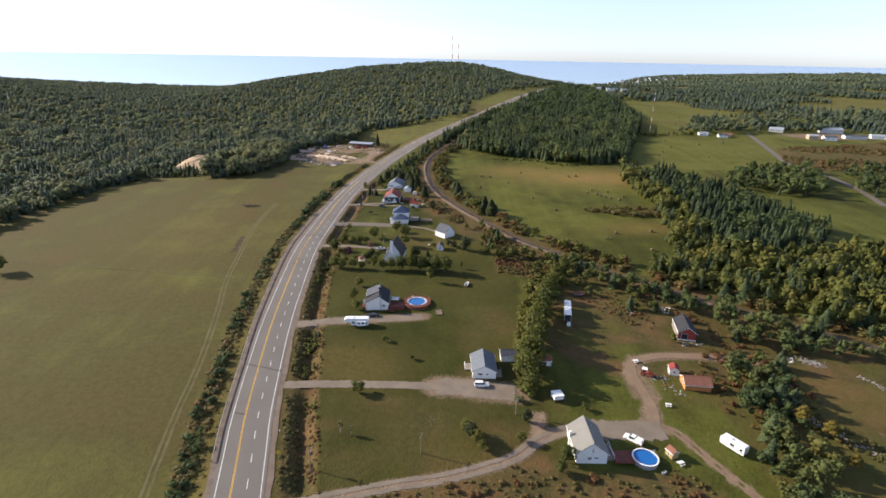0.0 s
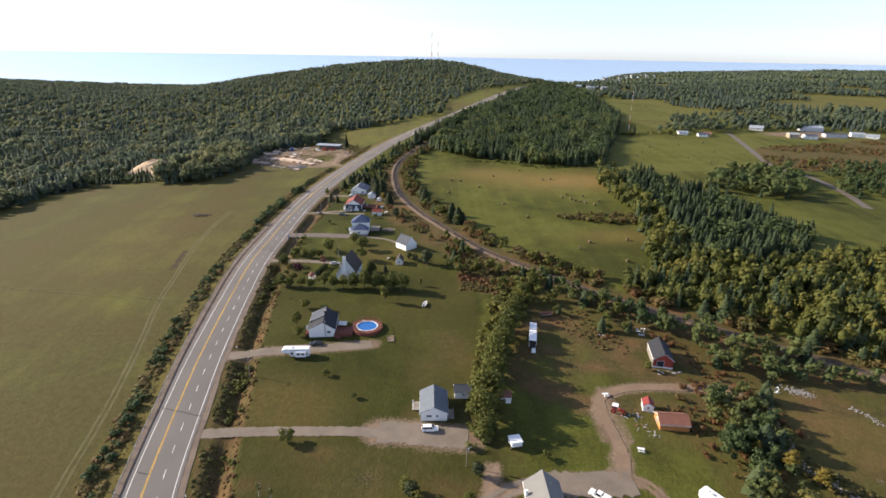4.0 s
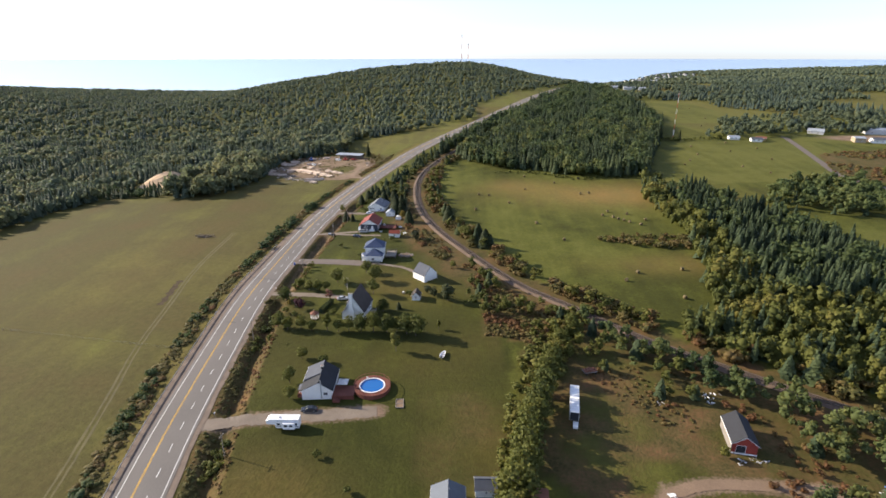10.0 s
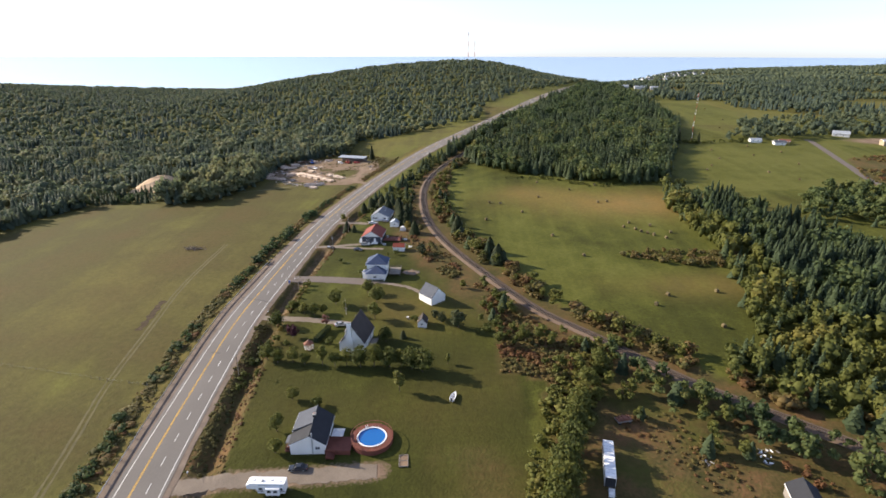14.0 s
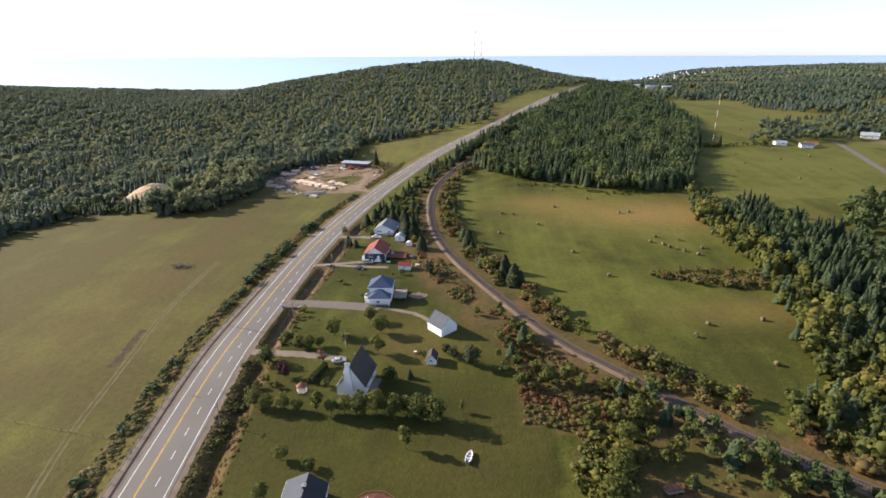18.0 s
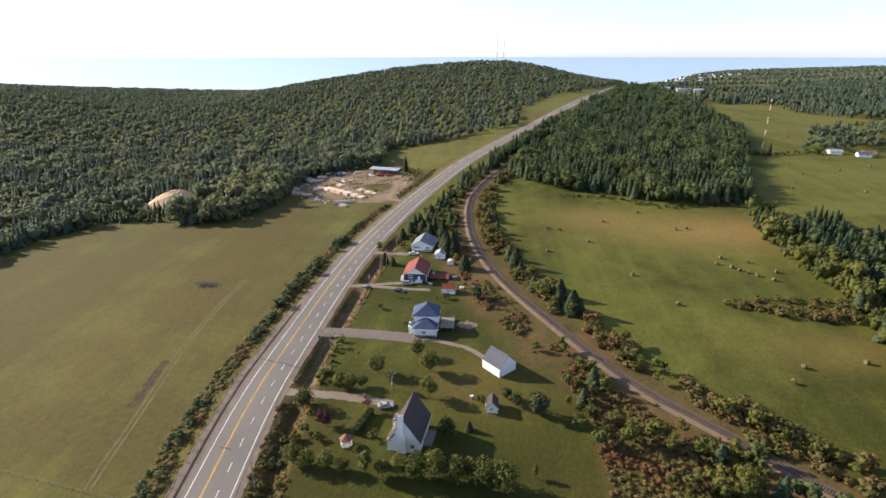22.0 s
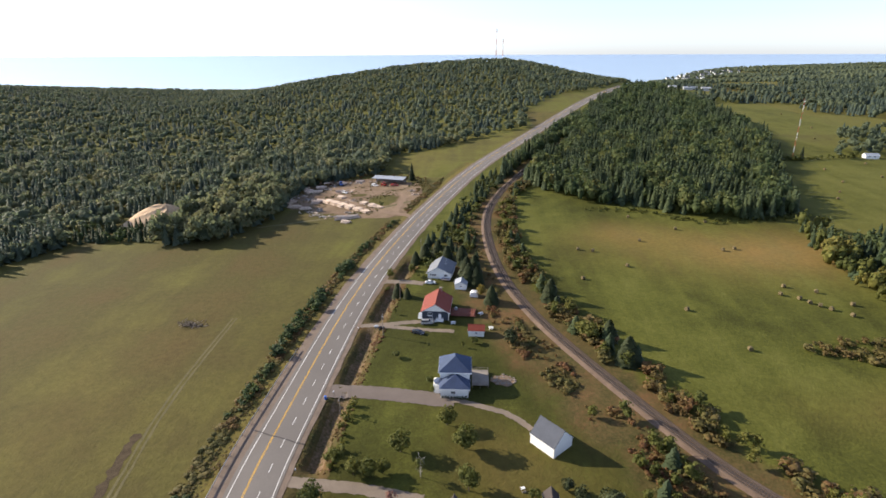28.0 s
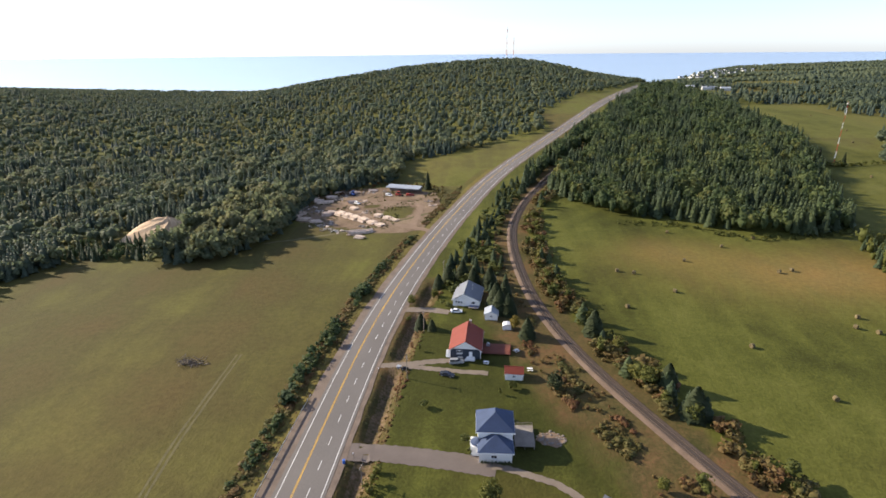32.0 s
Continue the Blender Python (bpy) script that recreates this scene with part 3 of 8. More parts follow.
gx, gy = axis_steps(-300, 420, 3.0, -4600, 4600), axis_steps(60, 700, 3.0, -1500, 4700)
gx = np.unique(np.r_[gx, np.arange(-66, -14, 0.75)])
GX, GY = np.meshgrid(gx, gy)
GZ = height(GX, GY)
gw = len(gx)
gi = (np.arange(len(gy) - 1)[:, None] * gw + np.arange(gw - 1)).ravel()
gm = bpy.data.meshes.new("ground")
gm.vertices.add(GX.size)
gm.vertices.foreach_set("co", np.stack([GX, GY, GZ], -1).astype(np.float32).ravel())
gf = np.stack([gi, gi + 1, gi + gw + 1, gi + gw], 1)
gm.loops.add(gf.size)
gm.loops.foreach_set("vertex_index", gf.astype(np.int32).ravel())
gm.polygons.add(len(gf))
gm.polygons.foreach_set("loop_start", np.arange(0, gf.size, 4, dtype=np.int32))
gm.polygons.foreach_set("use_smooth", np.ones(len(gf), bool))
gm.update(calc_edges=True)
att = gm.attributes.new("cover", "FLOAT_COLOR", "POINT")
att.data.foreach_set("color", cover_of(GX.ravel(), GY.ravel()).astype(np.float32).ravel())
gm.materials.append(M_LAND)
ground = tagged(new("ground", gm), "grassy rural land with fields, lawns and bare soil", "ground", kind="structure")

# ---- sea ----
sa, sd = np.meshgrid(np.radians(np.linspace(-62, 62, 60)), np.linspace(1700, 4930, 50))
sz = SEA_Z + 103 * np.clip((sd - 2400) / 2530, 0, 1) ** 1.6
sv = np.stack([sd * np.sin(sa), sd * np.cos(sa), sz], -1).reshape(-1, 3)
sf = [(r * 60 + q, r * 60 + q + 1, r * 60 + q + 61, r * 60 + q + 60) for r in range(49) for q in range(59)]
sea = tagged(link_mesh("water", sv, sf, M_SEA), "pale blue-grey sea reaching the horizon", "sea", kind="structure")

# ---- highway ----
hw = road
highway = tagged(ribbon("road", hw, -6.6, 6.3, 0.17, M_ASPHALT, crown=0.08, wobble=0.08), "three-lane grey asphalt highway with worn surface", "road", kind="structure")
for line, lo, hi in ((verge, -8.3, -4.0), (hw, 3.2, 8.0)):
    tagged(ribbon("road_shoulder", line, lo, hi, 0.11, M_SHOULDER, wobble=0.3), "brown gravel shoulder beside the highway", "road shoulder", kind="structure")


def painted(line, off, half, name, material):
    ribbon(name, line, off - half, off + half, 0.255 if abs(off) < 3 else 0.2, material, highway)


painted(hw, -5.45, 0.1, "edge_line", M_WHITE_LINE)
painted(hw, 5.45, 0.1, "edge_line", M_WHITE_LINE)
painted(hw, -1.9, 0.075, "centre_line", M_YELLOW_LINE)
painted(hw, -1.6, 0.075, "centre_line", M_YELLOW_LINE)
fine_road = spline(ROAD_PTS, 1.0)
s_at = np.r_[0, np.cumsum(np.linalg.norm(np.diff(fine_road, axis=0), axis=1))]
for k in range(-16, 134):
    s0 = 263.7 + 8.94 * k
    line = np.stack([np.interp([s0, s0 + 1.6, s0 + 3.2], s_at, fine_road[:, i]) for i in (0, 1)], 1)
    ribbon("lane_dash", line, 1.95 - 0.09, 1.95 + 0.09, 0.262, M_WHITE_LINE, highway)
M_TAR = plain("crack_tar", (0.04, 0.036, 0.033), 0.7, 0.2, 0.5)
for a, b in (((-80.2, 285.6), (-64.4, 280.5)), ((-67.3, 156.4), (-54.0, 152.2)), ((-61.8, 131.1), (-58.4, 130.2)), ((-74.2, 243.3), (-70.6, 242.6))):
    mid = [(a[0] + (b[0] - a[0]) * k / 6, a[1] + (b[1] - a[1]) * k / 6 + 0.12 * math.sin(k * 2.3)) for k in range(7)]
    ribbon("tar_crack", spline(mid, 0.8), -0.16, 0.16, 0.268, M_TAR, highway, "dark sealed crack", wobble=0.06)


def lane(name, pts, half, material, label, category="driveway", lift=0.07, wobble=0.25, tracks=False):
    line = spline(pts, 0.8)
    if tracks:
        for lo, hi in ((-half, -0.42), (0.42, half)):
            tagged(ribbon(name, line, lo, hi, lift, material, wobble=0.2), label, category, kind="structure")
        return
    return tagged(ribbon(name, line, -half, half, lift, material, wobble=wobble), label, category, kind="structure")


lane("driveway", [(-59, 144.5), (-50, 145), (-33, 145.6), (-14.7, 145.3), (0, 144.6)], 1.9, M_GRAVEL, "narrow pale gravel driveway across the lawn")
lane("driveway", [(-2, 145), (6, 144.5), (14, 143), (23, 142)], 4.2, M_GRAVEL, "wide gravel parking apron before the white house", wobble=0.6, lift=0.09)
lane("driveway", DRIVE_B, 1.9, M_GRAVEL, "curving two-track gravel driveway with grassy crown", tracks=True)
lane("driveway", [(40, 126.5), (50, 125.5), (64, 126)], 4.0, M_GRAVEL, "broad gravel turning area", lift=0.1, wobble=0.7)
lane("driveway", YARD_LANE, 1.6, M_DIRT, "tan dirt farm lane curving past the barn", lift=0.1, wobble=0.2)
lane("driveway", TRACK_LANE, 1.4, M_DIRT, "dirt two-track lane with worn grass between the ruts", lift=0.085, tracks=True)
lane("driveway", DRIVE_C, 2.4, M_GRAVEL, "pinkish gravel driveway beside the lawn", wobble=0.5)
lane("driveway", [(-68, 268.5), (-61.8, 267.7), (-45.7, 266.2), (-31, 263.5)], 1.7, M_GRAVEL, "pale gravel driveway to the steep-roofed house")
lane("driveway", [(-70, 304.3), (-62, 304), (-51.7, 303.5), (-36, 301.5), (-25, 299.8)], 3.1, M_PAVE, "paved brown-grey driveway")
lane("footpath", [(-26, 300.4), (-21.6, 299.2), (-14.2, 296.6), (-9, 294), (-3.5, 288.5)], 1.0, M_GRAVEL, "pale gravel path to the garage", "path", lift=0.1)
lane("driveway", [(-67, 343.3), (-63.6, 343.4), (-54.2, 344.3), (-44, 346.2), (-35, 347)], 1.3, M_GRAVEL, "gravel driveway to the red-roofed house")
lane("driveway", [(-57, 343.5), (-50, 342.6), (-38.8, 340.9), (-27, 339.8)], 1.1, M_GRAVEL, "grassy gravel parking track", lift=0.09)
lane("driveway", [(-64, 382.2), (-62.8, 382.2), (-50.2, 382), (-42, 380)], 1.9, M_GRAVEL, "gravel driveway to the grey-roofed house")
lane("farm_lane", [(-54, 472), (-64, 478.5), (-73, 483), (-86, 491), (-98, 502), (-107, 515), (-118, 531), (-130, 546)], 2.1, M_DIRT, "tan dirt lane into the log yard", "track", lift=0.1, wobble=0.4)
lane("farm_lane", [(-69, 482), (-70, 492), (-69, 508), (-70, 523), (-78, 531), (-88, 534.5), (-100, 535), (-112, 527)], 1.9, M_DIRT, "dirt loop lane round a grassy island", "track", lift=0.12, wobble=0.35)
lane("side_road", [(360, 640), (357, 621), (330, 530), (316, 478), (326, 440), (322, 400), (312, 362)], 3.0, M_PAVE, "narrow grey side road between fields", "road")

# ---- trees ----
def icosa(rng, jitter=0.18):
    g = (1 + 5**0.5) / 2
    v = np.array([(-1, g, 0), (1, g, 0), (-1, -g, 0), (1, -g, 0), (0, -1, g), (0, 1, g), (0, -1, -g), (0, 1, -g), (g, 0, -1), (g, 0, 1), (-g, 0, -1), (-g, 0, 1)], float)
    v /= np.linalg.norm(v[0])
    f = np.array([(0, 11, 5), (0, 5, 1), (0, 1, 7), (0, 7, 10), (0, 10, 11), (1, 5, 9), (5, 11, 4), (11, 10, 2), (10, 7, 6), (7, 1, 8), (3, 9, 4), (3, 4, 2), (3, 2, 6), (3, 6, 8), (3, 8, 9), (4, 9, 5), (2, 4, 11), (6, 2, 10), (8, 6, 7), (9, 8, 1)])
    return v * (1 + rng.uniform(-jitter, jitter, (12, 1))), f


def gather(parts):
    """Joins (verts, faces) pairs into one."""
    vs, fs, k = [], [], 0
    for v, f in parts:
        vs.append(v)
        fs.append(np.asarray(f) + k)
        k += len(v)
    return np.concatenate(vs), np.concatenate(fs)


def leaf_quads(rng, centre, normal, size):
    """Bent leaf clumps, two triangles each, facing along normal."""
    n = len(centre)
    nz = normal + rng.normal(0, 0.45, (n, 3))
    nz /= np.linalg.norm(nz, axis=1)[:, None]
    a = np.cross(nz, rng.normal(0, 1, (n, 3)))
    a /= np.linalg.norm(a, axis=1)[:, None]
    b = np.cross(nz, a)
    s = size * rng.uniform(0.6, 1.25, (n, 1))
    bend = nz * s * 0.35
    p = np.stack([centre + a * s - bend, centre + b * s * 0.8 + bend * 0.4, centre - a * s - bend, centre - b * s * 0.8 + bend * 0.4], 1).reshape(-1, 3)
    k = np.arange(n)[:, None] * 4
    f = np.concatenate([k + [0, 1, 3], k + [1, 2, 3]])
    return p, f


def broadleaf(seed, n=160, wide=0.36, low=0.18, lobes=8, size=0.062):
    """Crown of a broadleaf tree one metre high: leaf clumps on uneven lobes."""
    rng = np.random.RandomState(seed)
    c = rng.normal(0, 1, (lobes, 3))
    c /= np.linalg.norm(c, axis=1)[:, None]
    mid, half = (1 + low) / 2, (1 - low) / 2
    c = c * np.array([wide * 0.62, wide * 0.62, half * 0.62]) * rng.uniform(0.5, 1.05, (lobes, 1)) + (0, 0, mid)
    r = rng.uniform(0.38, 0.62, lobes) * min(wide, half)
    which = rng.randint(0, lobes, n)
    d = rng.normal(0, 1, (n, 3))
    d[:, 2] = np.abs(d[:, 2]) * 0.8 + d[:, 2] * 0.35
    d /= np.linalg.norm(d, axis=1)[:, None]
    p = c[which] + d * r[which][:, None] * rng.uniform(0.75, 1.1, (n, 1))
    parts = [leaf_quads(rng, p, d, size)]
    for k in range(min(lobes, 5 if n > 100 else 3)):
        v, f = icosa(rng, 0.25)
        parts.append((v * r[k] * 0.7 + c[k], f))
    return gather(parts)


def conifer(seed, n=84, wide=0.2, low=0.05, taper=0.85):
    """Crown of a spruce one metre high: drooping boughs in uneven tiers."""
    rng = np.random.RandomState(seed)
    t = low + (1 - low) * (np.arange(n) / n) ** 1.15
    r = wide * (1 - t) ** taper * rng.uniform(0.65, 1.15, n) + 0.012
    a = np.arange(n) * 2.4 + rng.uniform(-0.4, 0.4, n)
    ca, sa_ = np.cos(a), np.sin(a)
    w = r * rng.uniform(0.38, 0.6, n) + 0.01
    root = np.stack([ca * 0, sa_ * 0, t + 0.05 + r * 0.25], 1)
    tip = np.stack([ca * r, sa_ * r, t - r * 0.22], 1)
    m = np.stack([ca * r * 0.55, sa_ * r * 0.55, t + 0.02 + r * 0.05], 1)
    sd_ = np.stack([-sa_ * w, ca * w, -0.03 - 0 * w], 1)
    p = np.stack([root, m + sd_, tip, m - sd_], 1).reshape(-1, 3)
    k = np.arange(n)[:, None] * 4
    f = np.concatenate([k + [0, 1, 2], k + [0, 2, 3]])
    s = 7
    ring = np.array([(math.cos(q) * wide * 0.62, math.sin(q) * wide * 0.62, low + 0.03) for q in np.arange(s) * 6.283 / s] + [(0, 0, 0.97)])
    return gather([(p, f), (ring, np.array([(i, (i + 1) % s, s) for i in range(s)]))])


def far_conifer(seed):
    rng = np.random.RandomState(seed)
    out = []
    for z0, z1, r in ((0.05, 0.62, 0.23), (0.38, 1.0, 0.15)):
        s = 6
        a = np.arange(s) * 6.283 / s + rng.uniform(0, 1)
        rr = r * rng.uniform(0.7, 1.2, s)
        v = np.r_[np.stack([np.cos(a) * rr, np.sin(a) * rr, z0 + rng.uniform(-0.04, 0.04, s)], 1), [(0, 0, z1)]]
        out.append((v, np.array([(i, (i + 1) % s, s) for i in range(s)])))
    return gather(out)


BROAD = [broadleaf(s, 120, rng_w, 0.12) for s, rng_w in ((1, 0.36), (2, 0.42), (3, 0.3), (4, 0.38))]
MIDBROAD = [broadleaf(s, 62, w, 0.08, 6, 0.085) for s, w in ((11, 0.36), (12, 0.42), (13, 0.33))]
BUSHES = [broadleaf(s, 44, w, -0.05, 6, 0.12) for s, w in ((21, 0.6), (22, 0.75), (23, 0.5))]
SPRUCE = [conifer(s, 84, w) for s, w in ((31, 0.26), (32, 0.32), (33, 0.22))]
LOWSPRUCE = [conifer(s, 26, w) for s, w in ((44, 0.25), (45, 0.3), (46, 0.2))]
FATSPRUCE = [conifer(s, 84, w, 0.02, 0.6) for s, w in ((47, 0.4), (48, 0.36))]
MIDSPRUCE = [conifer(s, 40, w) for s, w in ((41, 0.27), (42, 0.33), (43, 0.24))]


def rough_broadleaf(seed):
    """A cheap crown: two uneven cores ruffled with leaf clumps."""
    rng = np.random.RandomState(seed)
    v, f = icosa(rng, 0.3)
    n = 12
    d = rng.normal(0, 1, (n, 3))
    d[:, 2] = np.abs(d[:, 2]) * 0.9
    d /= np.linalg.norm(d, axis=1)[:, None]
    p = d * rng.uniform(0.7, 1.08, (n, 1)) * (0.3, 0.3, 0.4) + (0, 0, 0.55)
    return gather([(v * (0.25, 0.25, 0.36) + (0, 0, 0.52), f), leaf_quads(rng, p, d, 0.13)])


def fine_broadleaf(seed):
    """A small tree's crown: a slim core under many small leaf clumps."""
    rng = np.random.RandomState(seed)
    v, f = icosa(rng, 0.25)
    n = 24
    d = rng.normal(0, 1, (n, 3))
    d[:, 2] = np.abs(d[:, 2]) * 0.9
    d /= np.linalg.norm(d, axis=1)[:, None]
    p = d * rng.uniform(0.65, 1.1, (n, 1)) * (0.28, 0.28, 0.42) + (0, 0, 0.54)
    return gather([(v * (0.2, 0.2, 0.36) + (0, 0, 0.5), f), leaf_quads(rng, p, d, 0.1)])


LOWBUSH = []
for s, w in ((91, 0.7), (92, 0.85), (93, 0.6), (94, 0.75)):
    brng = np.random.RandomState(s)
    bd = brng.normal(0, 1, (18, 3))
    bd[:, 2] = np.abs(bd[:, 2])
    bd /= np.linalg.norm(bd, axis=1)[:, None]
    bv, bf = icosa(brng, 0.3)
    LOWBUSH.append(gather([(bv * (w * 0.62, w * 0.62, 0.4) + (0, 0, 0.35), bf), leaf_quads(brng, bd * brng.uniform(0.7, 1.1, (18, 1)) * (w * 0.8, w * 0.8, 0.62) + (0, 0, 0.3), bd, 0.2)]))
FINEBROAD = [fine_broadleaf(s) for s in (76, 77, 78, 79, 80)]
ROUGHBROAD = [rough_broadleaf(s) for s in (71, 72, 73, 74, 75)]
FARSPRUCE = [far_conifer(s) for s in (51, 52, 53)]
SOLOBROAD = [(v * (0.45, 0.45, 0.42) + (0, 0, 0.5), f) for v, f in (icosa(np.random.RandomState(s), 0.3) for s in (81, 82, 83))]


def planted(templates, x, y, h, tint, rng, wide=1.0):
    """Vertices, faces and tints of one tree per point, templates taken at random."""
    out_v, out_f, out_t, k = [], [], [], 0
    pick = rng.randint(0, len(templates), len(x))
    for i, (tv, tf) in enumerate(templates):
        w = pick == i
        if not w.any():
            continue
        px, py, ph = x[w], y[w], h[w]
        a = rng.uniform(0, 6.283, len(px))
        sx = ph * wide * rng.uniform(0.85, 1.2, len(px))
        c, s = np.cos(a)[:, None], np.sin(a)[:, None]
        v = np.stack([(c * tv[:, 0] - s * tv[:, 1]) * sx[:, None] + px[:, None], (s * tv[:, 0] + c * tv[:, 1]) * sx[:, None] + py[:, None],
                      tv[:, 2] * ph[:, None] + (height(px, py) - 0.1)[:, None]], -1)
        out_v.append(v.reshape(-1, 3))
        out_f.append((tf[None] + (np.arange(len(px)) * len(tv))[:, None, None] + k).reshape(-1, 3))
        out_t.append(np.repeat(tint[w], len(tv)))
        k += len(px) * len(tv)
    return np.concatenate(out_v), np.concatenate(out_f), np.concatenate(out_t)


def tri_mesh(name, v, f, tint, material):
    me = bpy.data.meshes.new(name)
    me.vertices.add(len(v))
    me.vertices.foreach_set("co", v.astype(np.float32).ravel())
    me.loops.add(f.size)
    me.loops.foreach_set("vertex_index", f.astype(np.int32).ravel())
    me.polygons.add(len(f))
    me.polygons.foreach_set("loop_start", np.arange(0, f.size, 3, dtype=np.int32))
    me.update(calc_edges=True)
    at = me.attributes.new("tint", "FLOAT", "POINT")
    at.data.foreach_set("value", np.asarray(tint, np.float32))
    me.materials.append(material)
    return me


def scatter(box, space, keep, rng):
    """Uneven points in a box (x0, y0, x1, y1) where keep(x, y) holds."""
    x, y = np.meshgrid(np.arange(box[0], box[2], space), np.arange(box[1], box[3], space))
    x, y = x.ravel() + rng.uniform(-0.75, 0.75, x.size) * space, y.ravel() + rng.uniform(-0.75, 0.75, y.size) * space
    w = keep(x, y)
    return x[w], y[w]


def wood(name, label, box, space, keep, seed, spruce, broad, share, tall, tall_b, tone=(0.0, 0.5), material=None, patch_size=60, category="trees", needle=None, wide=1.0):
    """A stand of trees as one mesh of needles and one of leaves."""
    rng = np.random.RandomState(seed)
    x, y = scatter(box, space, keep, rng)
    p = patch(x, y, patch_size, seed)
    isp = rng.uniform(0, 1, len(x)) < np.clip(share + (p - 0.5) * 1.7 * min(1, share * 2.2), 0, 1)
    for w, tmpl, hh, mat_, nm in ((isp, spruce, tall, needle or M_NEEDLE, "spruce_trees"), (~isp, broad, tall_b, material or M_LEAF, name)):
        if not w.any():
            continue
        n = w.sum()
        h = rng.uniform(hh[0], hh[1], n) * (0.8 + 0.4 * patch(x[w], y[w], patch_size * 0.6, seed + 5))
        tint = np.clip(tone[0] + (tone[1] - tone[0]) * (0.7 * patch(x[w], y[w], patch_size * 0.7, seed + 9) + 0.3 * rng.uniform(0, 1, n)), 0, 1)
        v, f, t = planted(tmpl, x[w], y[w], h, tint, rng, wide)
        ob = new(nm, tri_mesh(nm, v, f, t, mat_))
        tagged(ob, label if nm == name else label.replace("broadleaf", "spruce"), category, kind="stuff")


HILL_WOOD = [(-320, 150), (-292, 250), (-280, 330), (-270, 412), (-254, 440), (-205, 436), (-160, 436), (-146, 478), (-150, 540), (-128, 575), (-96, 592), (-100, 664), (-60, 684), (36, 790),
             (40, 850), (70, 900), (150, 1100), (215, 1210), (300, 1420), (360, 1560), (300, 2100), (-1900, 2100), (-1900, 150)]
FIELD_2 = [(58, 830), (90, 900), (168, 1100), (120, 1090), (50, 930), (36, 850)]
MID_WOOD = [(163, 474), (140, 466), (106, 466), (75, 490), (50, 492), (22, 532), (-2, 560), (2, 590), (50, 720), (118, 890), (200, 1080), (280, 1270), (330, 1300), (310, 1100), (297, 977), (262, 720), (200, 560)]
BELT_DARK = [(152, 420), (160, 340), (150, 285), (158, 262), (196, 262), (232, 300), (214, 360), (180, 425)]
BELT_SIDE = [(152, 452), (138, 400), (140, 330), (118, 255), (96, 236), (112, 220), (140, 200), (176, 174), (226, 150), (330, 150), (420, 200), (420, 250), (260, 282), (200, 266), (160, 262), (150, 285), (160, 340), (154, 400), (166, 455)]
CLUMP = [(212, 392), (240, 378), (275, 378), (300, 405), (315, 455), (262, 452), (230, 425)]
YARD_WOOD = [(93, 146), (101, 163), (118, 160), (112, 143), (106, 125), (101, 103), (94, 80), (74, 80), (80, 102), (88, 118), (90, 132)]
RAIL_WOOD = [(61, 243), (74, 214), (94, 202), (108, 194), (106, 172), (122, 168), (150, 166), (170, 158), (260, 96), (300, 75), (200, 146), (150, 178), (110, 208), (84, 228), (66, 247)]


def in_hill(x, y):
    az = np.abs(x / np.maximum(y, 1))
    front = (x > -262) & (x < -196) & (y > 436) & (y < 474)
    return inside(HILL_WOOD, x, y) & ~front & ~inside(FIELD_2, x, y) & (az < 1.05) & (((x + 223) / 27) ** 2 + ((y - 487) / 19) ** 2 > 1)


# hill, edge and far woods take the leaf colours with haze mixed in
wood("hill_trees", "dense mixed broadleaf forest covering the hill", (-1000, 140, 340, 720), 5.6, in_hill, 1, LOWSPRUCE, ROUGHBROAD, 0.42, (6.5, 12), (6, 10.5), (0.0, 0.9), M_HAZELEAF, 70, needle=M_HAZENEEDLE, wide=1.2)
wood("hill_trees", "dense mixed broadleaf forest on the far hillside", (-1600, 720, 380, 1850), 9.2, in_hill, 2, FARSPRUCE, ROUGHBROAD, 0.3, (6, 11), (6, 10), (0.0, 0.85), M_HAZELEAF, 90, needle=M_HAZENEEDLE, wide=1.3)
wood("wood_trees", "dark broadleaf and spruce wood between road and fields", (-10, 455, 340, 700), 3.9, lambda x, y: inside(MID_WOOD, x, y) & (near_line(rail, x, y)[0] > 6.5) & (near_line(road, x, y)[1] > 15), 3, MIDSPRUCE, FINEBROAD, 0.55, (8.5, 14), (8, 12.5), (0.0, 0.75), M_WOODLEAF, 45, wide=0.92)
wood("wood_trees", "dark broadleaf and spruce wood beyond the fields", (-10, 700, 360, 1310), 5.6, lambda x, y: inside(MID_WOOD, x, y) & (near_line(road, x, y)[1] > 14), 4, LOWSPRUCE, FINEBROAD, 0.5, (9, 14), (8, 13), (0.0, 0.6), M_WOODLEAF)
wood("belt_trees", "dense belt of dark broadleaf and spruce trees", (140, 255, 240, 430), 4.0, lambda x, y: inside(BELT_DARK, x, y), 5, SPRUCE, FINEBROAD, 0.7, (8, 12), (7, 10.5), (0.0, 0.45), M_WOODLEAF, 40)
wood("belt_trees", "broadleaf trees and saplings beside the railway", (90, 150, 420, 460), 3.9, lambda x, y: inside(BELT_SIDE, x, y) & (near_line(rail[::2], x, y)[0] > 6), 6, MIDSPRUCE, FINEBROAD, 0.2, (6, 10), (5, 10), (0.1, 0.95), M_LEAF, 40)
wood("clump_trees", "clump of broadleaf trees in the pasture", (205, 370, 320, 460), 6.5, lambda x, y: inside(CLUMP, x, y), 7, MIDSPRUCE, MIDBROAD, 0.05, (8, 10), (8, 12), (0.2, 0.6), M_WOODLEAF)
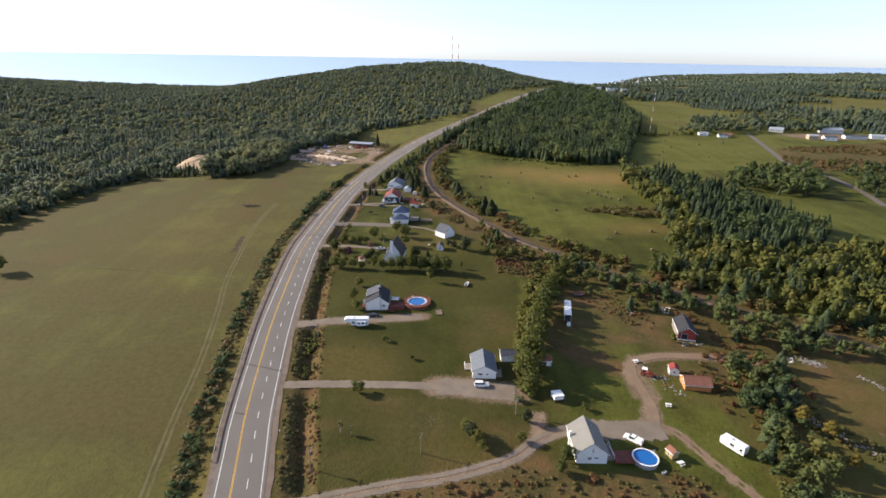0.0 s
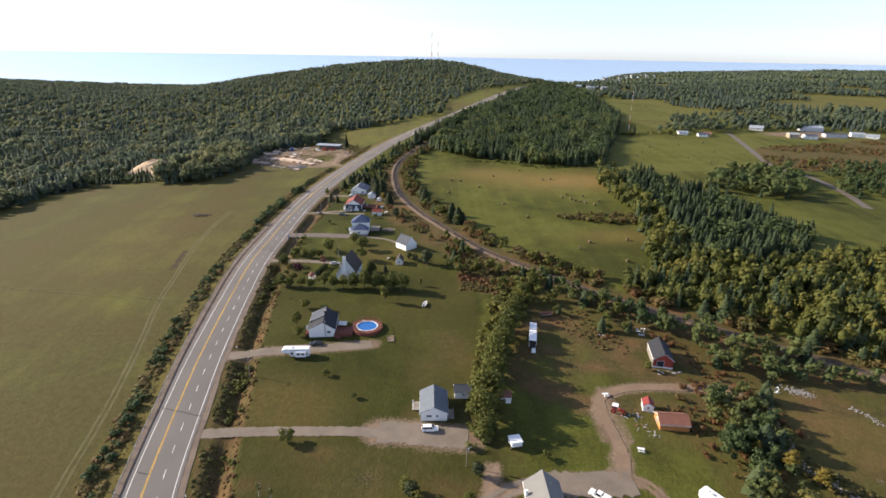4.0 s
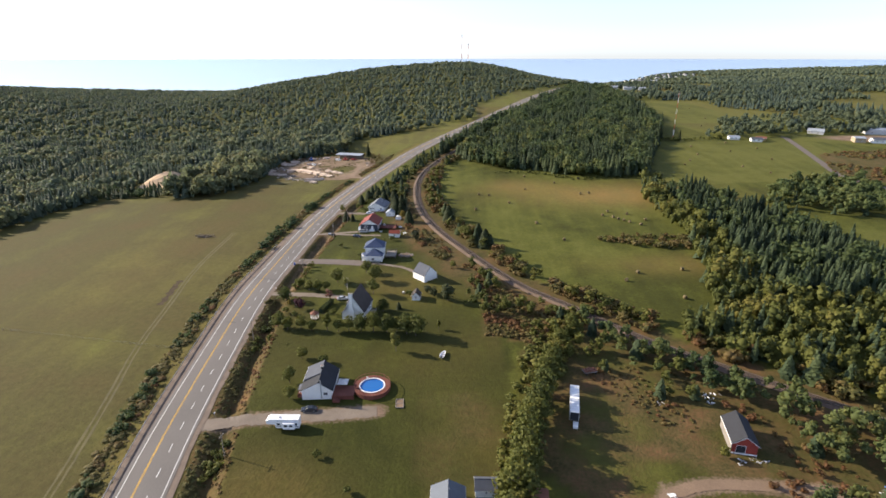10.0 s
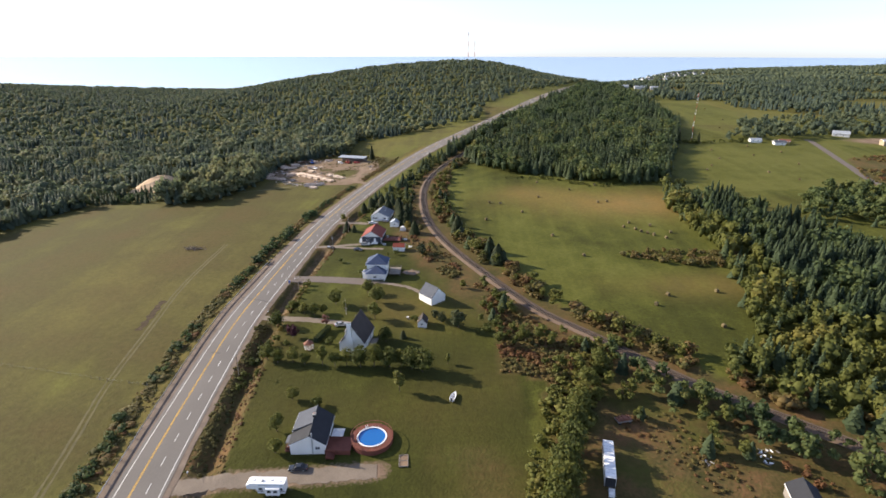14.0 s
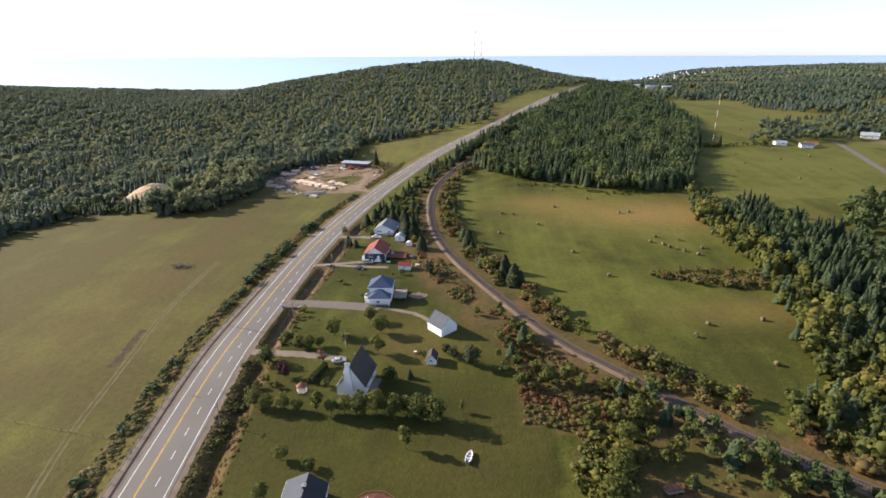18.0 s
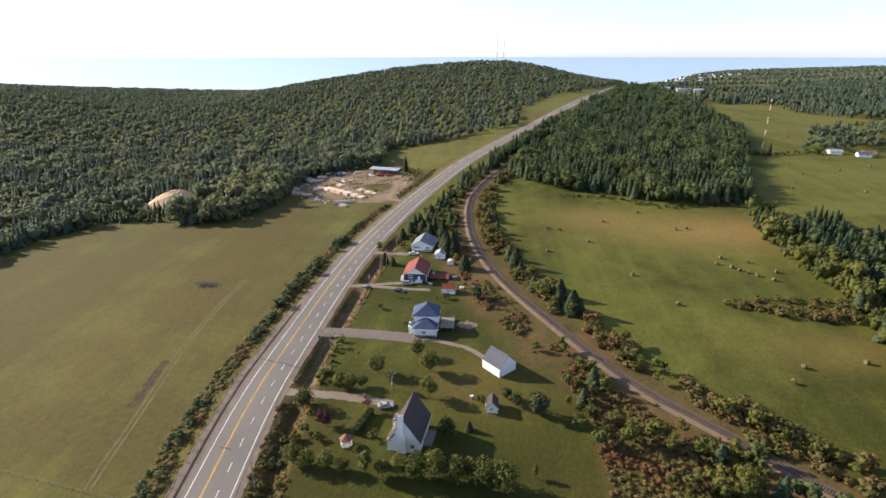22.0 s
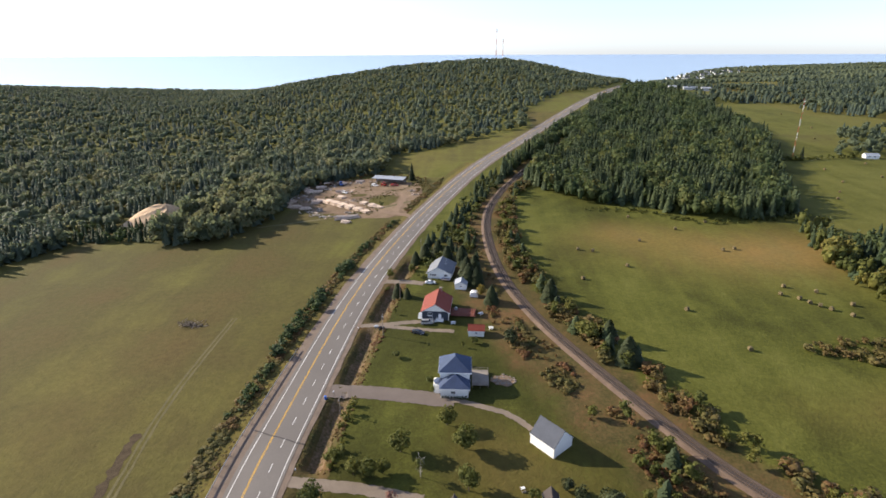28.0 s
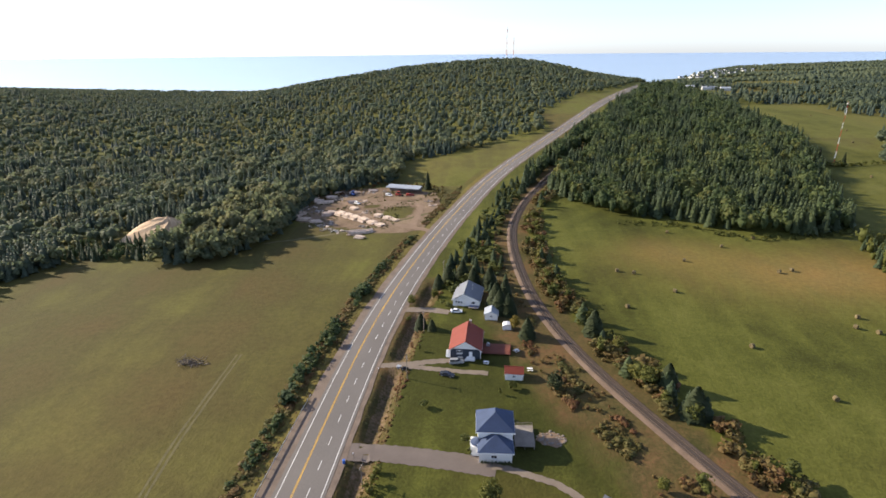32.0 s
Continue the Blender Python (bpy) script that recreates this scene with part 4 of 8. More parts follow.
wood("yard_trees", "broadleaf trees with autumn tints by the farmyard", (70, 75, 125, 170), 3.8, lambda x, y: inside(YARD_WOOD, x, y) & (near_line(rail[::2], x, y)[0] > 7), 8, FATSPRUCE, BROAD, 0.08, (5, 8), (4, 9), (0.0, 0.8), M_WOODLEAF, 25)
wood("railside_trees", "dense broadleaf trees between farmyard and railway", (55, 70, 310, 260), 4.2, lambda x, y: inside(RAIL_WOOD, x, y) & (near_line(rail[::2], x, y)[0] > 4.5), 18, FATSPRUCE, MIDBROAD, 0.06, (4, 8), (3.5, 8.5), (0.1, 0.7), M_WOODLEAF)
wood("roadside_trees", "broadleaf trees beside the side road", (300, 370, 430, 500), 6.0, lambda x, y: inside([(352, 463), (430, 500), (425, 420), (330, 385), (310, 384)], x, y), 19, MIDSPRUCE, MIDBROAD, 0.1, (6, 9), (5, 9), (0.0, 0.5), M_WOODLEAF)
wood("village_trees", "large broadleaf trees round the far buildings", (260, 600, 640, 800), 9.0, lambda x, y: inside([(268, 618), (367, 646), (420, 655), (470, 690), (560, 690), (620, 780), (456, 790), (335, 722)], x, y) & (patch(x, y, 70, 3) > 0.28), 20, FARSPRUCE, MIDBROAD, 0.12, (8, 12), (8, 14), (0.0, 0.5), M_HAZELEAF, needle=M_HAZENEEDLE)


def far_right(x, y):
    az = x / np.maximum(y, 1)
    fields = inside(FIELD_FAR, x, y) | inside(FIELD_MID, x, y)
    gaps = (patch(x, y, 420, 77) > np.where(y > 1000, 0.74, 0.66)) | (np.abs(x - np.interp(y, [777, 862, 975], [380, 390, 410])) < 8) & (y < 985)
    for px, py, pw, ph in ((420, 1190, 38, 60), (512, 1115, 40, 34), (640, 930, 60, 36), (760, 1120, 80, 40), (980, 1350, 120, 50), (560, 840, 42, 24)):
        gaps |= ((x - px) / pw) ** 2 + ((y - py) / ph) ** 2 < 1
    return (az > np.where(y > 1800, 0.22, 0.27)) & (az < 1.02) & ~fields & ~inside(MID_WOOD, x, y) & ~gaps & (height(x, y) > SEA_Z + 3) & (y > 640 - 0.3 * np.clip(x - 420, 0, 400))


wood("far_trees", "rolling broadleaf woodland in the distance", (220, 480, 1700, 1500), 10.0, far_right, 9, FARSPRUCE, ROUGHBROAD, 0.4, (8, 13), (8, 13), (0.0, 0.5), M_HAZELEAF, 160, needle=M_HAZENEEDLE)
wood("far_trees", "broadleaf woodland towards the coast, haze put into its leaf colour", (330, 1500, 3300, 3300), 17.0, lambda x, y: far_right(x, y) & (np.abs(x / y - 0.31) > 0.06 * patch(x, y, 150, 12) * (y > 2050) * (y < 2950)), 10, FARSPRUCE, SOLOBROAD, 0.35, (8, 13), (9, 13), (0.0, 0.45), M_HAZELEAF, 400, needle=M_HAZENEEDLE)


def bushes(name, label, box, space, keep, seed, tall, tone, material=None, spruce_share=0.0, wide=1.5, shapes=None):
    wood(name, label, box, space, keep, seed, SPRUCE, shapes or BUSHES, spruce_share, (tall[0] * 1.1, tall[1] * 1.6), tall, tone, material or M_SCRUB, 22, "bushes", wide=wide)


def off_road(lo, hi, y0, y1):
    def keep(x, y):
        _, s = near_line(verge, x, y)
        return (s > lo) & (s < hi) & (y > y0) & (y < y1)
    return keep


def off_rail(lo, hi, y0, y1, cut=None):
    def keep(x, y):
        _, s = near_line(rail, x, y)
        w = (s > lo) & (s < hi) & (y > y0) & (y < y1)
        return w & (patch(x, y, 45, 5) > cut) if cut else w
    return keep


def clear_of_drives(x, y, half=4.2):
    w = np.ones(np.shape(x), bool)
    for c in CULVERTS:
        w &= np.abs(y - c) > half
    return w


def yard_gap(x, y):
    return (y < 468) | (y > 486)


bushes("verge_weeds", "tan grass tufts and weeds on the guarded road bank", (-120, 20, -45, 620), 1.15, lambda x, y: off_road(-12.6, -8.6, 20, 610)(x, y) & yard_gap(x, y), 21, (0.1, 0.34), (0.35, 0.75), wide=3.0, shapes=LOWBUSH)
bushes("verge_bushes", "low olive shrubs and weeds below the road bank", (-120, 20, -45, 620), 1.25, lambda x, y: off_road(-17.2, -11.6, 20, 610)(x, y) & yard_gap(x, y), 46, (0.25, 1.0), (0.1, 0.75), wide=2.3, shapes=LOWBUSH)
bushes("verge_bushes", "dark alder bushes below the road bank", (-130, 60, -50, 470), 2.2, lambda x, y: off_road(-16.8, -12.4, 60, 466)(x, y) & (patch(x, y, 34, 44) > np.where(y < 200, 0.3, 0.46)), 22, (0.8, 2.5), (0.0, 0.5), M_WOODLEAF, 0.0, wide=1.5)
bushes("verge_bushes", "tall dark alders along the upper road bank", (-130, 320, -60, 420), 2.4, lambda x, y: off_road(-16.5, -12.0, 322, 400)(x, y) & (patch(x, y, 20, 47) > 0.3), 47, (2.2, 4.6), (0.0, 0.35), M_WOODLEAF, 0.0, wide=1.2)
bushes("ditch_weeds", "dark green weeds on the shaded ditch side", (-72, 60, -20, 412), 1.2, lambda x, y: off_road(9.4, 14.2, 60, 264)(x, y) & clear_of_drives(x, y), 38, (0.25, 0.8), (0.0, 0.35), wide=1.9, shapes=LOWBUSH)
bushes("ditch_weeds", "rusty tan weeds on the sunlit ditch bank", (-74, 60, -15, 412), 1.25, lambda x, y: off_road(16.2, 19.6, 60, 408)(x, y) & clear_of_drives(x, y, 3.4), 24, (0.2, 0.65), (0.45, 1.0), wide=2.0, shapes=LOWBUSH)
bushes("ditch_weeds", "thin dark weeds along the upper edge of the ditch", (-80, 264, -40, 412), 1.5, lambda x, y: off_road(10.6, 12.0, 264, 408)(x, y) & clear_of_drives(x, y, 4.6), 50, (0.15, 0.45), (0.0, 0.4), wide=1.8, shapes=LOWBUSH)
bushes("ditch_bushes", "leafy shrubs on the outer ditch bank", (-80, 264, -40, 300), 2.4, lambda x, y: off_road(17.0, 21.0, 272, 298)(x, y), 51, (1.2, 3.0), (0.3, 0.9), M_LEAF, wide=1.2)
bushes("ditch_bushes", "shrubs and saplings growing in the roadside ditch", (-72, 60, -18, 300), 2.3, lambda x, y: off_road(12.8, 18.0, 60, 262)(x, y) & clear_of_drives(x, y, 5.0) & (patch(x, y, 26, 48) > 0.42) & ~((y > 188) & (y < 216)), 23, (0.9, 2.6), (0.05, 0.75), M_LEAF, wide=1.2)
wood("railway_trees", "broadleaf trees with autumn tints along the railway", (-45, 150, 180, 560), 4.6, lambda x, y: off_rail(6.5, 15, 165, 540)(x, y) & (patch(x, y, 24, 15) > 0.42), 35, FATSPRUCE, BROAD, 0.16, (5, 9), (4, 7.5), (0.2, 0.8))
wood("railway_trees", "broadleaf trees with autumn tints along the railway", (-45, 190, 110, 470), 4.6, lambda x, y: off_rail(-30, -7, 196, 300)(x, y) & (x > 20) & (patch(x, y, 22, 16) > 0.45), 36, FATSPRUCE, BROAD, 0.08, (5, 8), (4, 7.5), (0.15, 0.7))


def near_edge(x, y):
    d = near_line(spline(HILL_WOOD[:12], 6.0), x, y)[0]
    return (d < 9) & (np.abs(x + 226) > 27) & inside(HILL_WOOD, x, y) & (((x + 223) / 27) ** 2 + ((y - 487) / 19) ** 2 > 1)


wood("edge_trees", "tall pale broadleaf trees at the edge of the hill forest", (-330, 150, -90, 690), 4.6, near_edge, 37, MIDSPRUCE, MIDBROAD, 0.4, (9, 14), (9, 14), (0.15, 0.85), M_HAZELEAF, 40, needle=M_HAZENEEDLE)
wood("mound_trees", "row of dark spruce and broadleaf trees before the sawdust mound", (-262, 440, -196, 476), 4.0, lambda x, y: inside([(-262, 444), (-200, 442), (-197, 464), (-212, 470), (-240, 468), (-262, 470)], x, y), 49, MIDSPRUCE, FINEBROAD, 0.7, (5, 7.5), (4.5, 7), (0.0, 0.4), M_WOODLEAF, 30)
wood("grove_trees", "grove of tall pale poplars and broadleaf trees by the sawdust mound", (-206, 430, -140, 562), 5.2, lambda x, y: inside([(-204, 437), (-160, 437), (-147, 478), (-151, 540), (-190, 560), (-198, 500)], x, y), 39, LOWSPRUCE, MIDBROAD, 0.15, (9, 14), (11, 17), (0.45, 1.0), M_HAZELEAF, 40, needle=M_HAZENEEDLE, wide=0.8)
bushes("log_yard_bushes", "low dark weeds among the log piles", (-160, 480, -56, 580), 2.2, lambda x, y: inside(LOGYARD, x, y) & (patch(x, y, 26, 61) > 0.6), 40, (0.3, 0.9), (0.0, 0.5), shapes=LOWBUSH)
bushes("rail_bushes", "brushy shrubs with autumn tints beside the railway", (-30, 150, 180, 560), 2.6, off_rail(5.0, 16, 165, 560, 0.36), 25, (1.5, 4.2), (0.1, 0.75))
bushes("rail_bushes", "brushy shrubs with autumn tints beside the railway", (-45, 150, 170, 480), 3.0, off_rail(-17, -5, 205, 470, 0.45), 26, (0.4, 1.7), (0.3, 0.95))
bushes("old_field_bushes", "rusty brown weeds and young shrubs", (-25, 215, 70, 395), 1.5, lambda x, y: inside(SCRUB_A, x, y) & (near_line(rail, x, y)[0] > 6) & (patch(x, y, 30, 9) > np.where(y > 285, 0.6, 0.0)), 27, (0.5, 1.5), (0.0, 0.85), shapes=LOWBUSH)
bushes("hedge_bushes", "undergrowth of the hedgerow between the lots", (18, 135, 74, 262), 3.0, lambda x, y: inside([(22, 138), (30, 138), (37, 172), (48, 205), (64, 240), (78, 254), (56, 254), (36, 215), (26, 172)], x, y), 28, (1.4, 3.6), (0.25, 0.8), M_LEAF)
bushes("yard_bushes", "tall brambles and saplings round the scrap yard", (82, 95, 130, 215), 3.4, lambda x, y: inside([(88, 128), (96, 120), (118, 140), (120, 172), (100, 196), (92, 196), (100, 172), (86, 158), (84, 148)], x, y), 29, (0.6, 2.2), (0.45, 1.0))
bushes("island_bushes", "bushy island in the hayfield", (80, 310, 150, 360), 2.8, lambda x, y: inside([(88, 331), (100, 326), (128, 318), (150, 322), (150, 338), (128, 338), (100, 338)], x, y), 30, (1.0, 3.2), (0.2, 0.8))
bushes("field_edge_bushes", "shrubs along the edge of the wood", (20, 455, 175, 500), 3.0, lambda x, y: inside([(163, 472), (106, 462), (75, 484), (48, 486), (44, 480), (75, 476), (106, 454), (163, 464)], x, y), 31, (0.8, 2.2), (0.1, 0.6), M_LEAF)
bushes("railside_bushes", "spruce saplings and shrubs between road and railway", (-60, 395, 5, 580), 4.2, lambda x, y: (near_line(road, x, y)[1] > 16) & (near_line(rail, x, y)[1] < -6) & (y > 396) & (y < 575), 32, (1.5, 4.5), (0.0, 0.6), M_LEAF, 0.5)
bushes("log_yard_bushes", "scrubby bushes round the log yard", (-160, 480, -50, 600), 3.6, lambda x, y: inside([(-60, 520), (-52, 540), (-60, 572), (-100, 590), (-132, 572), (-150, 540), (-146, 530), (-128, 562), (-100, 576), (-66, 560)], x, y), 33, (0.8, 2.4), (0.1, 0.7))
bushes("heath_bushes", "rusty brown heath scrub beside the side road", (300, 450, 610, 645), 4.2, lambda x, y: inside([(346, 557), (513, 619), (600, 640), (560, 540), (397, 471), (303, 456)], x, y) & (patch(x, y, 60, 71) > 0.35), 41, (0.8, 2.2), (0.1, 0.9), shapes=LOWBUSH)
bushes("meadow_bushes", "brown weeds and brambles below the white house", (-32, 72, 80, 118), 1.9, lambda x, y: inside(ROUGH_S, x, y) & (patch(x, y, 14, 73) > 0.35) & (np.hypot(x - 39.5, y - 118) > 9), 42, (0.3, 1.1), (0.15, 0.95), shapes=LOWBUSH)
bushes("meadow_bushes", "reddish weeds and young shrubs in the yard meadow", (38, 140, 100, 220), 2.0, lambda x, y: (np.exp(-((x - 86) ** 2 + (y - 149) ** 2) / 80) + np.exp(-((x - 68) ** 2 + (y - 207) ** 2) / 120) + np.exp(-((x - 78) ** 2 + (y - 191) ** 2) / 90) > 0.5) & (np.hypot(x - 82.6, y - 147.6) > 5.5) & (near_line(rail[::2], x, y)[0] > 6), 43, (0.3, 1.0), (0.3, 1.0), shapes=LOWBUSH)
GULLY = [(117, 158), (114.5, 150), (113.2, 142), (111.3, 134), (114.2, 127), (119.2, 121.3), (126, 113)]
bushes("gully_bushes", "dark weeds lining the dry gully", (104, 105, 135, 165), 1.6, lambda x, y: (near_line(spline(GULLY, 2.0), x, y)[0] < 4.2) & (near_line(spline(GULLY, 2.0), x, y)[0] > 1.0), 44, (0.4, 1.3), (0.0, 0.5), shapes=LOWBUSH)
bushes("hedge_bushes", "dark hedge of shrubs between the two far fields", (196, 596, 300, 640), 3.2, lambda x, y: (np.abs(y - (606 + 0.22 * (x - 200))) < 4) & (x > 198) & (x < 296) & (patch(x, y, 30, 81) > 0.35), 45, (1.5, 4.5), (0.05, 0.5), M_LEAF)

# ---- building blocks ----
def box(x0, y0, z0, x1, y1, z1):
    v = [(x, y, z) for z in (z0, z1) for y in (y0, y1) for x in (x0, x1)]
    return np.array(v, float), [(0, 2, 3, 1), (4, 5, 7, 6), (0, 1, 5, 4), (2, 6, 7, 3), (0, 4, 6, 2), (1, 3, 7, 5)]


def soft_box(x0, y0, z0, x1, y1, z1, c=0.06):
    """A box with its upright and upper edges chamfered."""
    pts = []
    for z, k in ((z0, 0.0), (z1 - c, 0.0), (z1, c)):
        xa, xb, ya, yb = x0 + k, x1 - k, y0 + k, y1 - k
        pts += [(xa + c, ya, z), (xb - c, ya, z), (xb, ya + c, z), (xb, yb - c, z), (xb - c, yb, z), (xa + c, yb, z), (xa, yb - c, z), (xa, ya + c, z)]
    f = [tuple(range(7, -1, -1)), tuple(range(16, 24))]
    f += [(r * 8 + i, r * 8 + (i + 1) % 8, r * 8 + 8 + (i + 1) % 8, r * 8 + 8 + i) for r in (0, 1) for i in range(8)]
    return np.array(pts, float), f


def tube(a, b, r0, r1=None, n=8):
    """A tapered round bar from a to b."""
    a, b, r1 = Vector(a), Vector(b), r0 if r1 is None else r1
    q = (b - a).to_track_quat("Z", "Y")
    v = []
    for p, r in ((a, r0), (b, r1)):
        v += [tuple(p + q @ Vector((math.cos(k * 6.2832 / n) * r, math.sin(k * 6.2832 / n) * r, 0))) for k in range(n)]
    f = [(k, (k + 1) % n, n + (k + 1) % n, n + k) for k in range(n)] + [tuple(range(n - 1, -1, -1)), tuple(range(n, 2 * n))]
    return np.array(v), f


def extrude(profile, x0, x1, pinch=0.0, z_pinch=0.0):
    """A side profile of (y, z) points drawn out from x0 to x1; points above z_pinch draw in by pinch."""
    n = len(profile)
    left = [(x0 + (pinch if z > z_pinch else 0), y, z) for y, z in profile]
    right = [(x1 - (pinch if z > z_pinch else 0), y, z) for y, z in profile]
    f = [tuple(range(n)), tuple(range(2 * n - 1, n - 1, -1))] + [(k, n + k, n + (k + 1) % n, (k + 1) % n) for k in range(n)]
    return np.array(left + right, float), f


def ring(r0, r1, z0, z1, n=28, a0=0.0, a1=6.2832, sx=1.0):
    """A flat-topped ring or arc between two radii."""
    a = np.linspace(a0, a1, n + 1)
    v = np.concatenate([np.stack([np.cos(a) * r * sx, np.sin(a) * r, 0 * a + z], 1) for r, z in ((r0, z0), (r1, z0), (r1, z1), (r0, z1))])
    m = n + 1
    f = [(p * m + i, p * m + i + 1, q * m + i + 1, q * m + i) for p, q in ((0, 1), (1, 2), (2, 3), (3, 0)) for i in range(n)]
    return v, f


def disc(r, z, n=28, sx=1.0):
    a = np.arange(n) * 6.2832 / n
    return np.stack([np.cos(a) * r * sx, np.sin(a) * r, 0 * a + z], 1), [tuple(range(n))]


def turned(vf, m):
    v, f = vf
    return np.array([tuple(m @ Vector(p)) for p in v]), f


def part(name, pieces, material, parent, label=""):
    """One mesh under a thing or a part, from a list of (verts, faces)."""
    if isinstance(pieces, tuple):
        pieces = [pieces]
    vs, fs, k = [], [], 0
    for v, f in pieces:
        vs.append(np.asarray(v, float))
        fs += [tuple(int(i) + k for i in q) for q in f]
        k += len(v)
    return link_mesh(name, np.concatenate(vs), fs, material, parent, label)


def thing(name, x, y, rot, label, category, group="", lift=0.0):
    ob = new(name)
    ob.empty_display_size = 0.2
    ob.matrix_basis = pose(x, y, zat(x, y) + lift, 0, 0, rot)
    return tagged(ob, label, category, group)


def at_ground(x, y, rot=0.0, size=1.0, lift=0.0):
    return pose(x, y, zat(x, y) + lift, 0, 0, rot) @ Matrix.Diagonal((size, size, size, 1))


# ---- houses ----
def wall_panel(width, high, holes, thick=0.2):
    """Wall from x = 0 to width with rectangular holes (x0, z0, x1, z1), as blocks round the openings."""
    xs = sorted({0.0, width, *[h[0] for h in holes], *[h[2] for h in holes]})
    out = []
    for a, b in zip(xs, xs[1:]):
        zs = sorted((h[1], h[3]) for h in holes if h[0] <= a + 1e-6 and h[2] >= b - 1e-6)
        z = -0.35
        for lo, hi in zs:
            out.append(box(a, 0, z, b, thick, lo))
            z = hi
        out.append(box(a, 0, z, b, thick, high))
    return out


def window(parent, m, x0, z0, x1, z1, material=None):
    """A window with frame, mullion, sill and panes in an opening."""
    w = 0.09
    fr = [box(x0, -0.05, z0, x0 + w, 0.12, z1), box(x1 - w, -0.05, z0, x1, 0.12, z1), box(x0, -0.05, z1 - w, x1, 0.12, z1), box(x0, -0.05, z0, x1, 0.12, z0 + w)]
    mid = (x0 + x1) / 2
    if x1 - x0 > 0.8:
        fr.append(box(mid - 0.04, -0.04, z0, mid + 0.04, 0.1, z1))
    ob = part("window", [turned(p, m) for p in fr], material or M_TRIM, parent)
    part("sill", turned(box(x0 - 0.08, -0.14, z0 - 0.07, x1 + 0.08, 0.02, z0), m), M_TRIM, ob)
    for a, b in ((x0 + w, mid), (mid, x1 - w)) if x1 - x0 > 0.8 else ((x0 + w, x1 - w),):
        part("pane", turned(box(a, 0.03, z0 + w, b, 0.06, z1 - w), m), M_GLASS, ob)
    return ob


def door(parent, m, x0, x1, high, material=None):
    ob = part("door", turned(box(x0 + 0.06, 0.02, 0.05, x1 - 0.06, 0.1, high - 0.06), m), material or M_TRIM, parent)
    part("frame", [turned(p, m) for p in (box(x0, -0.05, 0, x0 + 0.07, 0.14, high), box(x1 - 0.07, -0.05, 0, x1, 0.14, high), box(x0, -0.05, high - 0.07, x1, 0.14, high))], M_TRIM, ob)
    part("handle", turned(tube((x1 - 0.18, -0.02, 1.0), (x1 - 0.18, 0.04, 1.0), 0.04, 0.04, 6), m), M_GALV, ob)
    return ob


def slab(p, q, r, s, thick):
    """A sloping slab with upper corners p, q, r, s."""
    n = (Vector(q) - Vector(p)).cross(Vector(s) - Vector(p)).normalized()
    if n.z < 0:
        n = -n
    top = [Vector(c) for c in (p, q, r, s)]
    v = [tuple(c) for c in top] + [tuple(c - n * thick) for c in top]
    return np.array(v), [(0, 1, 2, 3), (7, 6, 5, 4), (0, 4, 5, 1), (1, 5, 6, 2), (2, 6, 7, 3), (3, 7, 4, 0)]


